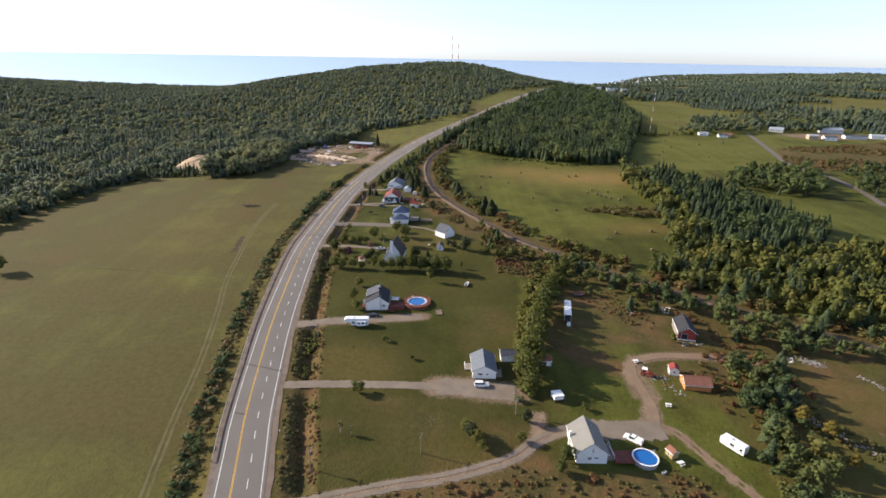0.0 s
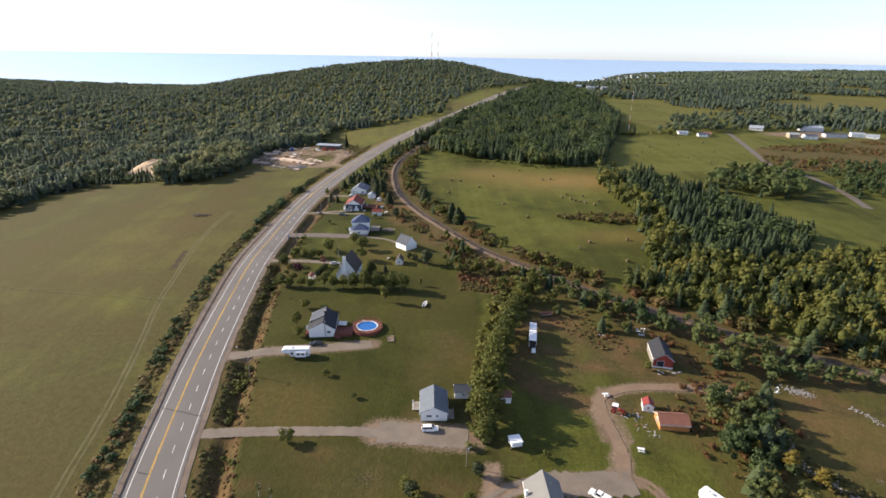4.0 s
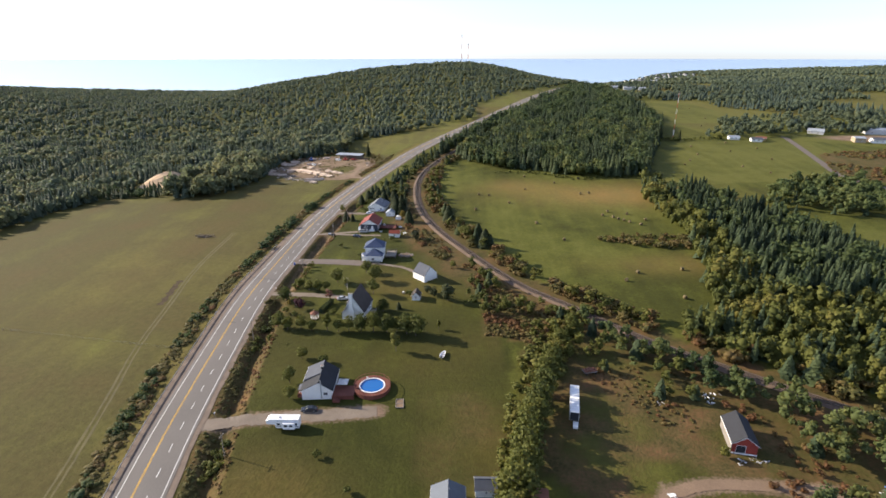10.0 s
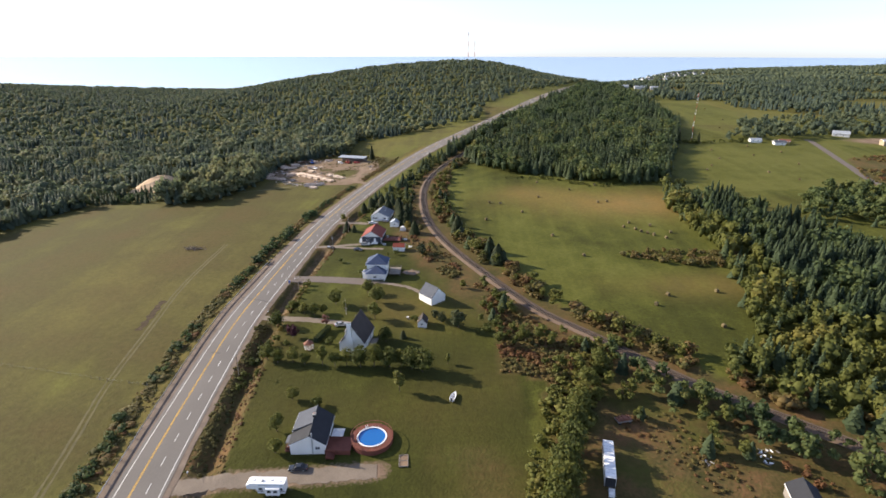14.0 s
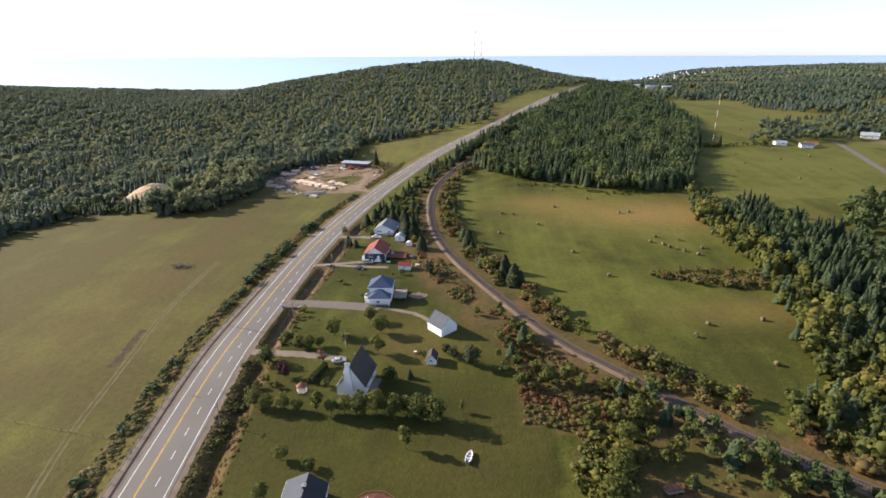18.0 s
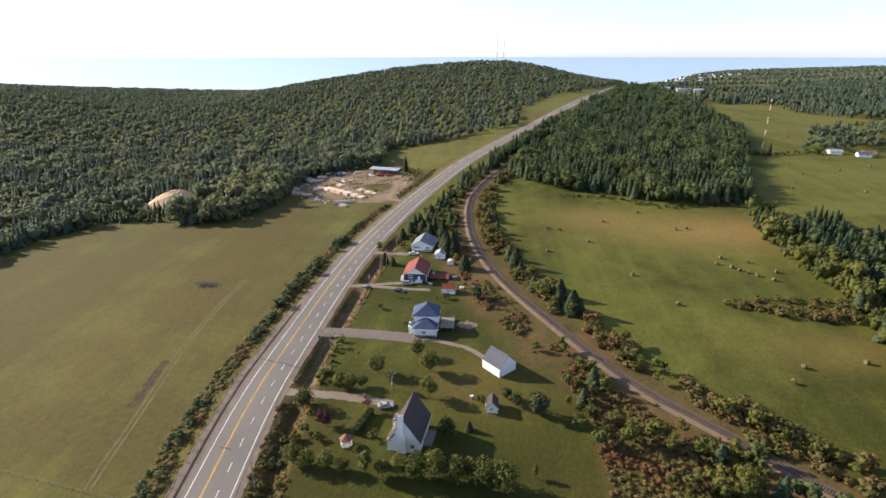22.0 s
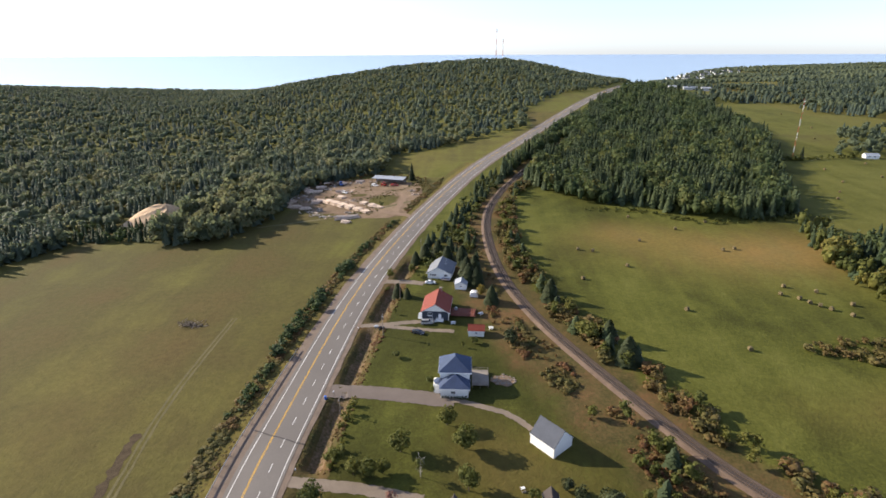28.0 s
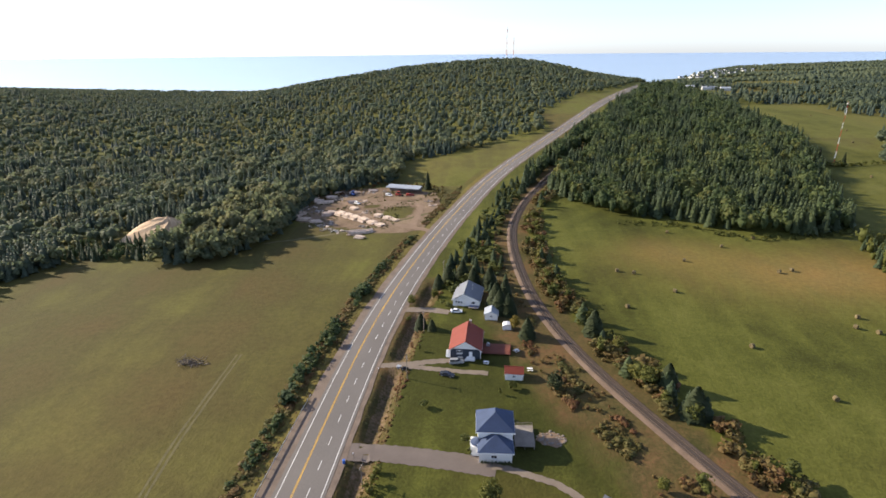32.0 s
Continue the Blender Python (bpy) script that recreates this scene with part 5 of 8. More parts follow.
def gable_house(name, x, y, rot, w, l, eave, ridge, label, wall_mat, roof_mat, front=(), back=(), left=(), right=(), doors=(), over=0.4, category="house", trim=None, off=0.0, group=""):
    """A house whose ridge runs along its own y axis; openings per side as (x0, z0, x1, z1) from that side's left corner. off moves the ridge sideways."""
    h = thing(name, x, y, rot, label, category, group)
    sidesm = {"front": (pose(-w / 2, -l / 2, 0), w, front), "right": (pose(w / 2, -l / 2, 0, 0, 0, 90), l, right), "back": (pose(w / 2, l / 2, 0, 0, 0, 180), w, back), "left": (pose(-w / 2, l / 2, 0, 0, 0, -90), l, left)}
    for key, (m, width, holes) in sidesm.items():
        holes = list(holes)
        dr = [d for d in doors if d[0] == key]
        cut = [(max(a, 0.22), b, min(c, width - 0.22), d) for a, b, c, d in holes] + [(a, 0.0, b, hh) for _, a, b, hh, _ in dr]
        inner = 0.201 if key in ("right", "left") else 0.0
        pieces = [turned(p, m) for p in wall_panel(width, eave, cut)]
        if inner:
            pieces = [(np.c_[v[:, 0], np.clip(v[:, 1], -l / 2 + inner, l / 2 - inner), v[:, 2]], f) for v, f in pieces]
        else:
            o = off if key == "front" else -off
            tri = np.array([(0, 0, eave), (width, 0, eave), (width / 2 + o, 0, ridge - 0.1), (0, 0.2, eave), (width, 0.2, eave), (width / 2 + o, 0.2, ridge - 0.1)])
            pieces.append(turned((tri, [(0, 1, 2), (5, 4, 3), (0, 3, 4, 1), (1, 4, 5, 2), (2, 5, 3, 0)]), m))
        part("wall", pieces, wall_mat, h)
        for a, b, c, d in cut[: len(holes)]:
            window(h, m, a, b, c, d)
        for _, a, b, hh, dm in dr:
            door(h, m, a, b, hh, dm)
    yf, yb = -l / 2 - over, l / 2 + over
    for sgn in (-1, 1):
        run = w / 2 - sgn * off
        slope = (ridge - eave) / run
        xe, ze = sgn * (w / 2 + over), eave - over * slope
        part("roof", slab((off, yf, ridge), (xe, yf, ze), (xe, yb, ze), (off, yb, ridge), 0.14), roof_mat, h)
        part("fascia", box(xe - 0.06 if sgn > 0 else xe - 0.04, yf, ze - 0.3, xe + 0.04 if sgn > 0 else xe + 0.06, yb, ze - 0.1), trim or M_TRIM, h)
        for yy in (yf, yb):
            p, q = Vector((off, yy, ridge - 0.16)), Vector((xe, yy, ze - 0.16))
            d = 0.05 if yy < 0 else -0.05
            v = [tuple(p), tuple(q), tuple(q - Vector((0, 0, 0.2))), tuple(p - Vector((0, 0, 0.2)))]
            v += [(a, b + d, c) for a, b, c in v]
            part("bargeboard", (np.array(v), [(0, 1, 2, 3), (7, 6, 5, 4), (0, 4, 5, 1), (1, 5, 6, 2), (2, 6, 7, 3), (3, 7, 4, 0)]), trim or M_TRIM, h)
    part("ridge_cap", tube((off, yf, ridge + 0.0), (off, yb, ridge + 0.0), 0.1, 0.1, 6), roof_mat, h)
    part("foundation", box(-w / 2 + 0.03, -l / 2 + 0.03, -0.6, w / 2 - 0.03, l / 2 - 0.03, -0.02), M_CONCRETE, h)
    return h


def chimney(parent, x, y, w, d, z0, z1, material, cap=True):
    ob = part("chimney", box(x - w / 2, y - d / 2, z0, x + w / 2, y + d / 2, z1), material, parent)
    if cap:
        part("cap", box(x - w / 2 - 0.07, y - d / 2 - 0.07, z1 - 0.16, x + w / 2 + 0.07, y + d / 2 + 0.07, z1 + 0.05), M_CONCRETE, ob)
        for k in (-0.22, 0.22):
            part("flue", tube((x + k * w, y, z1), (x + k * w, y, z1 + 0.35), 0.11, 0.1), M_BRICK, ob)
    return ob


def steps(parent, x, y, w, n=3, rise=0.18, going=0.28, turn=0.0, material=None):
    """Steps that climb towards +y before turning."""
    for k in range(n):
        part("step", turned(box(-w / 2, k * going, 0, w / 2, n * going, (k + 1) * rise), pose(x, y, 0, 0, 0, turn)), material or M_CONCRETE, parent)


def railing(parent, a, b, high, z, material, gap=1.4):
    """Posts and two rails between two points."""
    a, b = Vector((*a, z)), Vector((*b, z))
    n = max(1, round((b - a).length / gap))
    up = Vector((0, 0, high))
    for k in range(n + 1):
        p = a.lerp(b, k / n)
        part("post", tube(p, p + up, 0.05, 0.05, 5), material, parent)
    part("rail", [tube(a + up, b + up, 0.05, 0.05, 5), tube(a + up * 0.5, b + up * 0.5, 0.035, 0.035, 5)], material, parent)


# white gabled house with the blue pool
h1 = gable_house("house", 39.5, 118.2, 0, 8.2, 11.0, 3.3, 6.6, "white-sided gabled house with a pale grey roof", M_SIDING, M_ROOF_BEIGE,
                 front=[(3.0, 0.9, 4.1, 1.9), (4.7, 1.1, 5.9, 1.9), (3.9, 3.4, 4.6, 4.4)], left=[(1.6, 1.0, 2.8, 2.1), (6.5, 1.0, 7.7, 2.1)], right=[(2.0, 1.0, 3.2, 2.1), (7.5, 1.0, 8.6, 2.1)], doors=[("right", 4.8, 5.8, 2.1, None)])
part("porch_floor", box(4.2, -4.6, 0.0, 6.4, 1.5, 0.55), M_OLDWOOD, h1)
railing(h1, (6.4, -4.6), (6.4, 1.5), 0.9, 0.55, M_TRIM)
part("vent_pipe", tube((1.2, 2.0, 5.3), (1.2, 2.0, 6.3), 0.07), M_GALV, h1)
chimney(h1, -4.35, 1.4, 0.6, 0.6, 0, 4.6, M_TRIM, False)

# pale-roofed white house
h2 = gable_house("house", 13.6, 154.6, 0, 7.6, 10.6, 2.8, 4.7, "small white house with a blue-grey roof", M_SIDING, M_ROOF_BLUEGREY,
                 front=[(1.6, 1.0, 3.2, 1.9), (4.4, 1.0, 5.1, 1.9)], left=[(2, 1.0, 3.2, 2.0), (7, 1.0, 8.2, 2.0)], right=[(2, 1.0, 3.2, 2.0)], doors=[("right", 6.0, 7.0, 2.1, None)])
part("deck", box(3.85, -5.2, 0.35, 5.8, -0.8, 0.5), M_OLDWOOD, h2)
railing(h2, (5.75, -5.15), (5.75, -0.9), 0.9, 0.5, M_OLDWOOD)
part("deck", box(-6.3, -1.0, 0.3, -3.85, 3.0, 0.45), M_OLDWOOD, h2)
railing(h2, (-6.25, -0.95), (-6.25, 2.9), 0.9, 0.45, M_TRIM)
part("vent_pipe", tube((0.3, 2.5, 4.4), (0.3, 2.5, 5.2), 0.07), M_GALV, h2)

gable_house("shed", 22.8, 161.4, 90, 4.2, 5.4, 2.3, 3.6, "small white shed with a grey roof", M_SIDING, M_ROOF_GREY, right=[(2.3, 1.0, 2.9, 1.7)], left=[(2.3, 1.0, 2.9, 1.7)], category="shed", over=0.25)
gable_house("shed", 35.0, 158.6, 90, 3.4, 4.2, 2.2, 3.2, "weathered white shed with a brownish roof under the trees", M_SIDING, M_ROOF_RUST, doors=[("left", 1.4, 2.6, 1.9, M_OLDWOOD)], category="shed", over=0.2)

# house with the round pool and red deck
h3 = gable_house("house", -27.2, 201.3, 3, 9.2, 11.6, 3.3, 6.0, "white house with a dark charcoal shingle roof", M_SIDING, M_ROOF_DARK, off=0.7,
                 front=[(6.5, 1.2, 7.9, 2.3)], right=[(2, 1, 3.3, 2.1), (8, 1, 9.3, 2.1)], left=[(4, 1.0, 6.2, 2.2), (8, 1.0, 9.4, 2.0)], doors=[("right", 5.0, 6.6, 2.1, M_GLASS)], over=0.45)
part("raised_roof", slab((0.55, -1.2, 6.22), (-4.9, -1.2, 3.75), (-4.9, 6.4, 3.75), (0.55, 6.4, 6.22), 0.34), M_ROOF_GREY, h3, "slightly raised grey roof section")
part("roof_edge", box(-4.95, -1.32, 3.4, -4.8, 6.45, 3.72), M_TRIM, h3)
chimney(h3, 0.6, 1.6, 0.8, 0.8, 5.2, 7.0, M_ROOF_DARK)
part("stovepipe", tube((1.3, -5.98, 0.2), (1.3, -5.98, 6.6), 0.16), M_GALV, h3)
part("entry_roof", slab((-4.6, -4.6, 2.9), (-6.1, -4.6, 2.4), (-6.1, -1.4, 2.4), (-4.6, -1.4, 2.9), 0.12), M_ROOF_GREY, h3)
part("entry_deck", box(-6.2, -5.0, 0, -4.65, -1.0, 0.5), M_DECK, h3)
railing(h3, (-6.15, -4.95), (-6.15, -1.1), 0.9, 0.5, M_DECK)

# steep house with the white chimney
h4 = gable_house("house", -23.6, 249.8, -7, 7.8, 11.4, 4.2, 10.4, "steep-roofed white house with charcoal shingles and a broad white chimney", M_SIDING, M_ROOF_BROWN, off=-0.5,
                 front=[(5.2, 1.2, 6.5, 2.5), (4.7, 4.4, 5.3, 5.5)], right=[(2, 1.1, 3.4, 2.4), (7, 1.1, 8.4, 2.4)], left=[(2, 1.1, 3.4, 2.4), (7, 1.1, 8.4, 2.4)], doors=[("left", 5.0, 6.0, 2.1, None)], over=0.5)
chimney(h4, -0.95, -6.1, 1.4, 0.8, 5.8, 11.3, M_SIDING)
part("chimney_base", (np.array([(cx, cy, cz) for cz, k in ((-0.2, 1.25), (4.0, 1.25), (5.8, 0.7)) for cx, cy in ((-0.95 - k, -6.5), (-0.95 + k, -6.5), (-0.95 + k, -5.72), (-0.95 - k, -5.72))]), [(q + i, q + (i + 1) % 4, q + 4 + (i + 1) % 4, q + 4 + i) for q in (0, 4) for i in range(4)] + [(8, 9, 10, 11), (3, 2, 1, 0)]), M_SIDING, h4)
part("side_roof", slab((-2.6, -6.1, 5.4), (-5.3, -6.1, 2.5), (-5.3, -1.2, 2.5), (-2.6, -1.2, 5.4), 0.16), M_ROOF_BROWN, h4)
part("side_wall", [box(-4.9, -5.7, -0.4, -4.7, -1.5, 2.75), box(-4.7, -5.7, -0.4, -3.8, -5.5, 3.4), box(-4.7, -1.7, -0.4, -3.8, -1.5, 3.4)], M_SIDING, h4)
part("side_roof", slab((-2.8, 1.0, 5.4), (-5.6, 1.0, 3.6), (-5.6, 4.2, 3.6), (-2.8, 4.2, 5.4), 0.16), M_ROOF_BROWN, h4)
part("side_wall", [box(-5.3, 1.3, -0.4, -5.1, 3.9, 3.75), box(-5.1, 1.3, -0.4, -3.8, 1.5, 4.2), box(-5.1, 3.7, -0.4, -3.8, 3.9, 4.2)], M_SIDING, h4)
part("rear_deck", box(4.0, -2.5, 0, 6.4, 3.5, 0.5), M_OLDWOOD, h4)
railing(h4, (6.35, -2.45), (6.35, 3.4), 0.95, 0.5, M_OLDWOOD)
part("ridge_vent", tube((-1.6, 3.2, 8.4), (-1.6, 3.2, 9.2), 0.09), M_GALV, h4)

# white garage
gable_house("garage", 0.95, 283.3, 43, 7.4, 7.9, 3.0, 6.6, "plain bright white garage with grey shingles", M_SIDING, M_ROOF_GREY, over=0.15, category="garage", doors=[("back", 1.2, 4.2, 2.4, None)])
gable_house("playhouse", -1.5, 263.0, -2, 3.3, 4.4, 2.0, 3.8, "tiny white playhouse with a brown-grey roof and one window", M_SIDING, M_ROOF_BROWN, front=[(1.1, 0.9, 2.0, 1.7)], doors=[("left", 1.4, 2.2, 1.7, None)], category="shed", over=0.25)


def hip_roof(parent, x0, y0, x1, y1, z, top, ridge_y0, ridge_y1, material, thick=0.14, mid=None):
    """Four slopes over a rectangle, with a ridge along y."""
    m = (x0 + x1) / 2 if mid is None else mid
    a, b = (m, ridge_y0, top), (m, ridge_y1, top)
    quads = [((x0, y0, z), (x1, y0, z), a, a), ((x1, y0, z), (x1, y1, z), b, a), ((x1, y1, z), (x0, y1, z), b, b), ((x0, y1, z), (x0, y0, z), a, b)]
    for q in quads:
        q = list(dict.fromkeys(q))
        n = len(q)
        v = [tuple(c) for c in q] + [(c[0], c[1], c[2] - thick) for c in q]
        part("roof", (np.array(v), [tuple(range(n)), tuple(range(2 * n - 1, n - 1, -1))] + [(k, n + k, n + (k + 1) % n, (k + 1) % n) for k in range(n)]), material, parent)
    part("fascia", [box(x0, y0 - 0.03, z - 0.36, x1, y0 + 0.02, z - 0.02), box(x0, y1 - 0.02, z - 0.36, x1, y1 + 0.03, z - 0.02), box(x0 - 0.03, y0, z - 0.36, x0 + 0.02, y1, z - 0.02), box(x1 - 0.02, y0, z - 0.36, x1 + 0.03, y1, z - 0.02)], M_TRIM, parent)


def storey(parent, x0, y0, x1, y1, z0, z1, openings, material):
    """Four walls of a storey with windows: openings by side."""
    for key, m, width in (("front", pose(x0, y0, z0), x1 - x0), ("right", pose(x1, y0, z0, 0, 0, 90), y1 - y0), ("back", pose(x1, y1, z0, 0, 0, 180), x1 - x0), ("left", pose(x0, y1, z0, 0, 0, -90), y1 - y0)):
        holes = openings.get(key, [])
        if key in ("right", "left"):
            pcs = [turned(p, m @ pose(0, 0, 0)) for p in wall_panel(width, z1 - z0, holes)]
            pcs = [(np.c_[v[:, 0], np.clip(v[:, 1], y0 + 0.202, y1 - 0.202), v[:, 2]], f) for v, f in pcs]
        else:
            pcs = [turned(p, m) for p in wall_panel(width, z1 - z0, holes)]
        part("wall", pcs, material, parent)
        for hh in holes:
            window(parent, m, *hh)


h6 = thing("house", -25.2, 307.6, 1, "two-storey white house with stacked blue hip roofs", "house")
storey(h6, -4.3, -6.0, 4.0, -1.7, 0, 2.9, {"front": [(3.0, 1.0, 4.5, 2.1)], "left": [(1.2, 1.0, 2.4, 2.1)], "right": [(1.2, 1.0, 2.4, 2.1)]}, M_SIDING)
storey(h6, -4.6, -1.7, 4.3, 6.2, 0, 5.9, {"left": [(1.2, 3.7, 2.4, 4.9), (5.4, 1.0, 6.6, 2.1), (5.0, 3.7, 6.2, 4.9)], "right": [(1.2, 1.0, 2.6, 2.1), (5.0, 1.0, 6.4, 2.1), (3.2, 3.7, 4.6, 4.9)], "back": [(2, 1, 3.4, 2.1), (5.4, 3.7, 6.8, 4.9)]}, M_SIDING)
hip_roof(h6, -4.8, -6.5, 4.5, -1.0, 3.1, 5.7, -2.4, -1.4, M_ROOF_BLUE)
hip_roof(h6, -5.2, -2.3, 4.9, 6.8, 6.0, 9.3, 1.8, 3.6, M_ROOF_BLUE)
bay = [(math.cos(a) * 2.0 - 4.6, math.sin(a) * 2.0 - 1.9) for a in np.radians(np.arange(100, 281, 30))]
part("bay", [box(min(p[0], q[0]) - 0.05, min(p[1], q[1]) - 0.05, -0.3, max(p[0], q[0]) + 0.05, max(p[1], q[1]) + 0.05, 2.6) for p, q in zip(bay[::2], bay[2::2])], M_SIDING, h6)
for px, py in bay:
    part("porch_post", tube((px, py, 0), (px, py, 2.7), 0.09, 0.09, 6), M_TRIM, h6)
part("bay_roof", (np.array([(*p, 2.75) for p in bay] + [(-4.4, -1.9, 4.0)]), [(k, k + 1, len(bay)) for k in range(len(bay) - 1)] + [tuple(range(len(bay) - 1, -1, -1))]), M_ROOF_BLUE, h6)
for k in range(9):
    clump = broadleaf(150 + k, 60, 0.5, 0.0, 6, 0.12)
    part("foundation_shrub", (clump[0] * (1.0, 0.9, 0.9) + (-3.6 + k * 0.85, -6.75, 0.0), [tuple(int(i) for i in f) for f in clump[1]]), M_NEEDLE, h6, "dark clipped shrub")
deck6 = thing("deck", -17.6, 310.6, 1, "grey weathered deck with stairs behind the blue-roofed house", "deck")
part("floor", box(-2.6, -4.2, 0.8, 2.6, 4.2, 0.95), M_OLDWOOD, deck6)
for px in (-2.4, 0, 2.4):
    for py in (-4.0, 0, 4.0):
        part("support_post", tube((px, py, -0.2), (px, py, 0.82), 0.08, 0.08, 5), M_OLDWOOD, deck6)
for a, b in (((-2.5, -4.1), (2.5, -4.1)), ((2.5, -4.1), (2.5, 4.1)), ((2.5, 4.1), (-2.5, 4.1))):
    railing(deck6, a, b, 0.95, 0.95, M_OLDWOOD)
M_STONEWORK = plain("patio_stone", (0.2, 0.17, 0.14), 0.9, 0.3, 0.6)
patio = thing("patio", -10.2, 310.6, 0, "uneven patio of loose stones and packed dirt on the lawn", "patio")
edge = [(math.cos(k * 0.3307) * (3.9 + 0.6 * math.sin(k * 2.1)), math.sin(k * 0.3307) * (2.9 + 0.5 * math.sin(k * 1.7 + 1)), 0.09) for k in range(19)]
part("paving", (np.array([(0, 0, 0.16)] + edge + [(x, y, -0.3) for x, y, _ in edge]), [(0, k + 1, (k + 1) % 19 + 1) for k in range(19)] + [(k + 1, k + 20, (k + 1) % 19 + 20, (k + 1) % 19 + 1) for k in range(19)]), M_DIRT, patio)
prng = np.random.RandomState(3)
for k in range(46):
    a, r = prng.uniform(0, 6.283), prng.uniform(0.35, 1.12)
    v, f = icosa(prng, 0.25)
    part("stone", (v * (0.42, 0.34, 0.2) * prng.uniform(0.5, 1.2) + (math.cos(a) * r * 3.9, math.sin(a) * r * 2.9, 0.16), f), M_STONEWORK, patio)

h7 = gable_house("house", -34.3, 354.6, -2, 10.2, 13.6, 3.6, 6.7, "navy-sided house with a bright red metal roof", M_DARKSIDING, M_ROOF_RED,
                 front=[(2.2, 1.7, 4.0, 3.1), (2.6, 0.2, 4.2, 0.7)], right=[(2, 1.4, 3.3, 2.6), (8, 1.4, 9.3, 2.6)], left=[(2, 1.4, 3.3, 2.6), (8, 1.4, 9.3, 2.6)], doors=[("front", 6.3, 7.4, 2.6, None)], over=0.5)
part("gable_panel", (np.array([(-5.05, -6.86, 3.62), (5.05, -6.86, 3.62), (0, -6.86, 6.5), (-5.05, -6.82, 3.62), (5.05, -6.82, 3.62), (0, -6.82, 6.5)]), [(0, 1, 2), (5, 4, 3), (0, 3, 4, 1), (1, 4, 5, 2), (2, 5, 3, 0)]), M_SIDING, h7, "white gable panel")
part("front_landing", box(0.4, -8.3, 0, 3.2, -6.85, 0.7), M_TRIM, h7)
railing(h7, (0.45, -8.25), (3.15, -8.25), 0.95, 0.7, M_TRIM, 0.7)
steps(h7, -0.2, -8.0, 1.2, 3, 0.2, 0.3, -90, M_TRIM)
part("side_stairs", [box(-6.6, -6.6 + k * 0.35, 0, -5.15, -6.6 + 7 * 0.35, 0.25 * (k + 1)) for k in range(6)], M_TRIM, h7)
chimney(h7, 0.9, 6.2, 0.8, 0.8, 5.4, 7.6, M_BRICK)
part("corner_trim", [box(-5.16, -6.86, 0, -5.0, -6.7, 3.6), box(5.0, -6.86, 0, 5.16, -6.7, 3.6)], M_TRIM, h7)
deck7 = thing("deck", -24.0, 353.0, -2, "red-brown wooden deck beside the red-roofed house", "deck")
for k in range(32):
    part("board", box(-4.8 + k * 0.3, -3.0, 0.5, -4.8 + k * 0.3 + 0.27, 3.6, 0.62), M_DECK, deck7)
for k in range(16):
    part("plank", box(4.4, -2.6 + k * 0.28, 0.5, 4.5, -2.6 + k * 0.28 + 0.25, 2.5), M_DECK, deck7)
railing(deck7, (-4.7, -2.9), (4.4, -2.9), 0.9, 0.6, M_DECK)
part("grill", [box(-3.6, 1.6, 0.6, -2.4, 2.3, 1.5), tube((-3.0, 1.6, 1.5), (-3.0, 2.3, 1.5), 0.4, 0.4, 8)], M_PAINT_SILVER, deck7)

h8 = gable_house("house", -34.9, 391.6, -6, 10.6, 13.0, 2.7, 5.4, "low white bungalow with a light grey shingle roof", M_SIDING, M_ROOF_LIGHT, off=-0.9,
                 front=[(1.0, 0.9, 1.8, 2.0), (2.0, 0.9, 2.8, 2.0), (3.0, 0.9, 3.8, 2.0), (7.4, 0.9, 8.9, 2.0)], right=[(2, 1.0, 3.3, 2.1), (8, 1.0, 9.3, 2.1)], left=[(2, 1.0, 3.3, 2.1), (8, 1.0, 9.3, 2.1)], doors=[("front", 5.4, 6.4, 2.1, None)], over=0.5)
part("side_deck", box(1.2, -9.0, 0.3, 5.2, -6.6, 0.45), M_OLDWOOD, h8)
railing(h8, (1.25, -8.95), (5.15, -8.95), 0.95, 0.45, M_BLUE)
part("roof_vent", [box(1.6, 0.0, 4.2, 2.0, 0.4, 4.85), box(1.2, 3.6, 4.4, 1.5, 3.9, 4.95)], M_GALV, h8)
gable_house("shed", -25.6, 376.6, -3, 4.9, 5.2, 2.5, 3.6, "white shed with a pale metal roof beside the bungalow", M_SIDING, M_ROOF_PALE, front=[(2.0, 1.0, 2.9, 1.8)], doors=[("left", 2, 3, 2.0, None)], category="shed", over=0.3)
tent = thing("storage_tent", -20.0, 368.2, -2, "small white arched storage tent with ribs", "tent")
arch = [(-1.6, 0), (-1.6, 1.3), (-1.1, 1.9), (0, 2.15), (1.1, 1.9), (1.6, 1.3), (1.6, 0)]
part("cover", (np.array([(x, y, z) for y in (-1.4, 1.4) for x, z in arch]), [(k, k + 1, k + 8, k + 7) for k in range(6)] + [tuple(range(6, -1, -1)), tuple(range(7, 14))]), M_PAINT_WHITE, tent)
for yy in (-1.42, -0.45, 0.45, 1.42):
    part("rib", [tube((arch[k][0] * 1.01, yy, arch[k][1] * 1.01), (arch[k + 1][0] * 1.01, yy, arch[k + 1][1] * 1.01), 0.04, 0.04, 5) for k in range(6)], M_GALV, tent)
gable_house("shed", -18.9, 338.4, 88, 4.2, 5.6, 2.4, 3.7, "small white shed with a red metal roof", M_SIDING, M_ROOF_RED, right=[], left=[(2.3, 0.9, 3.3, 1.7)], category="shed", over=0.25)

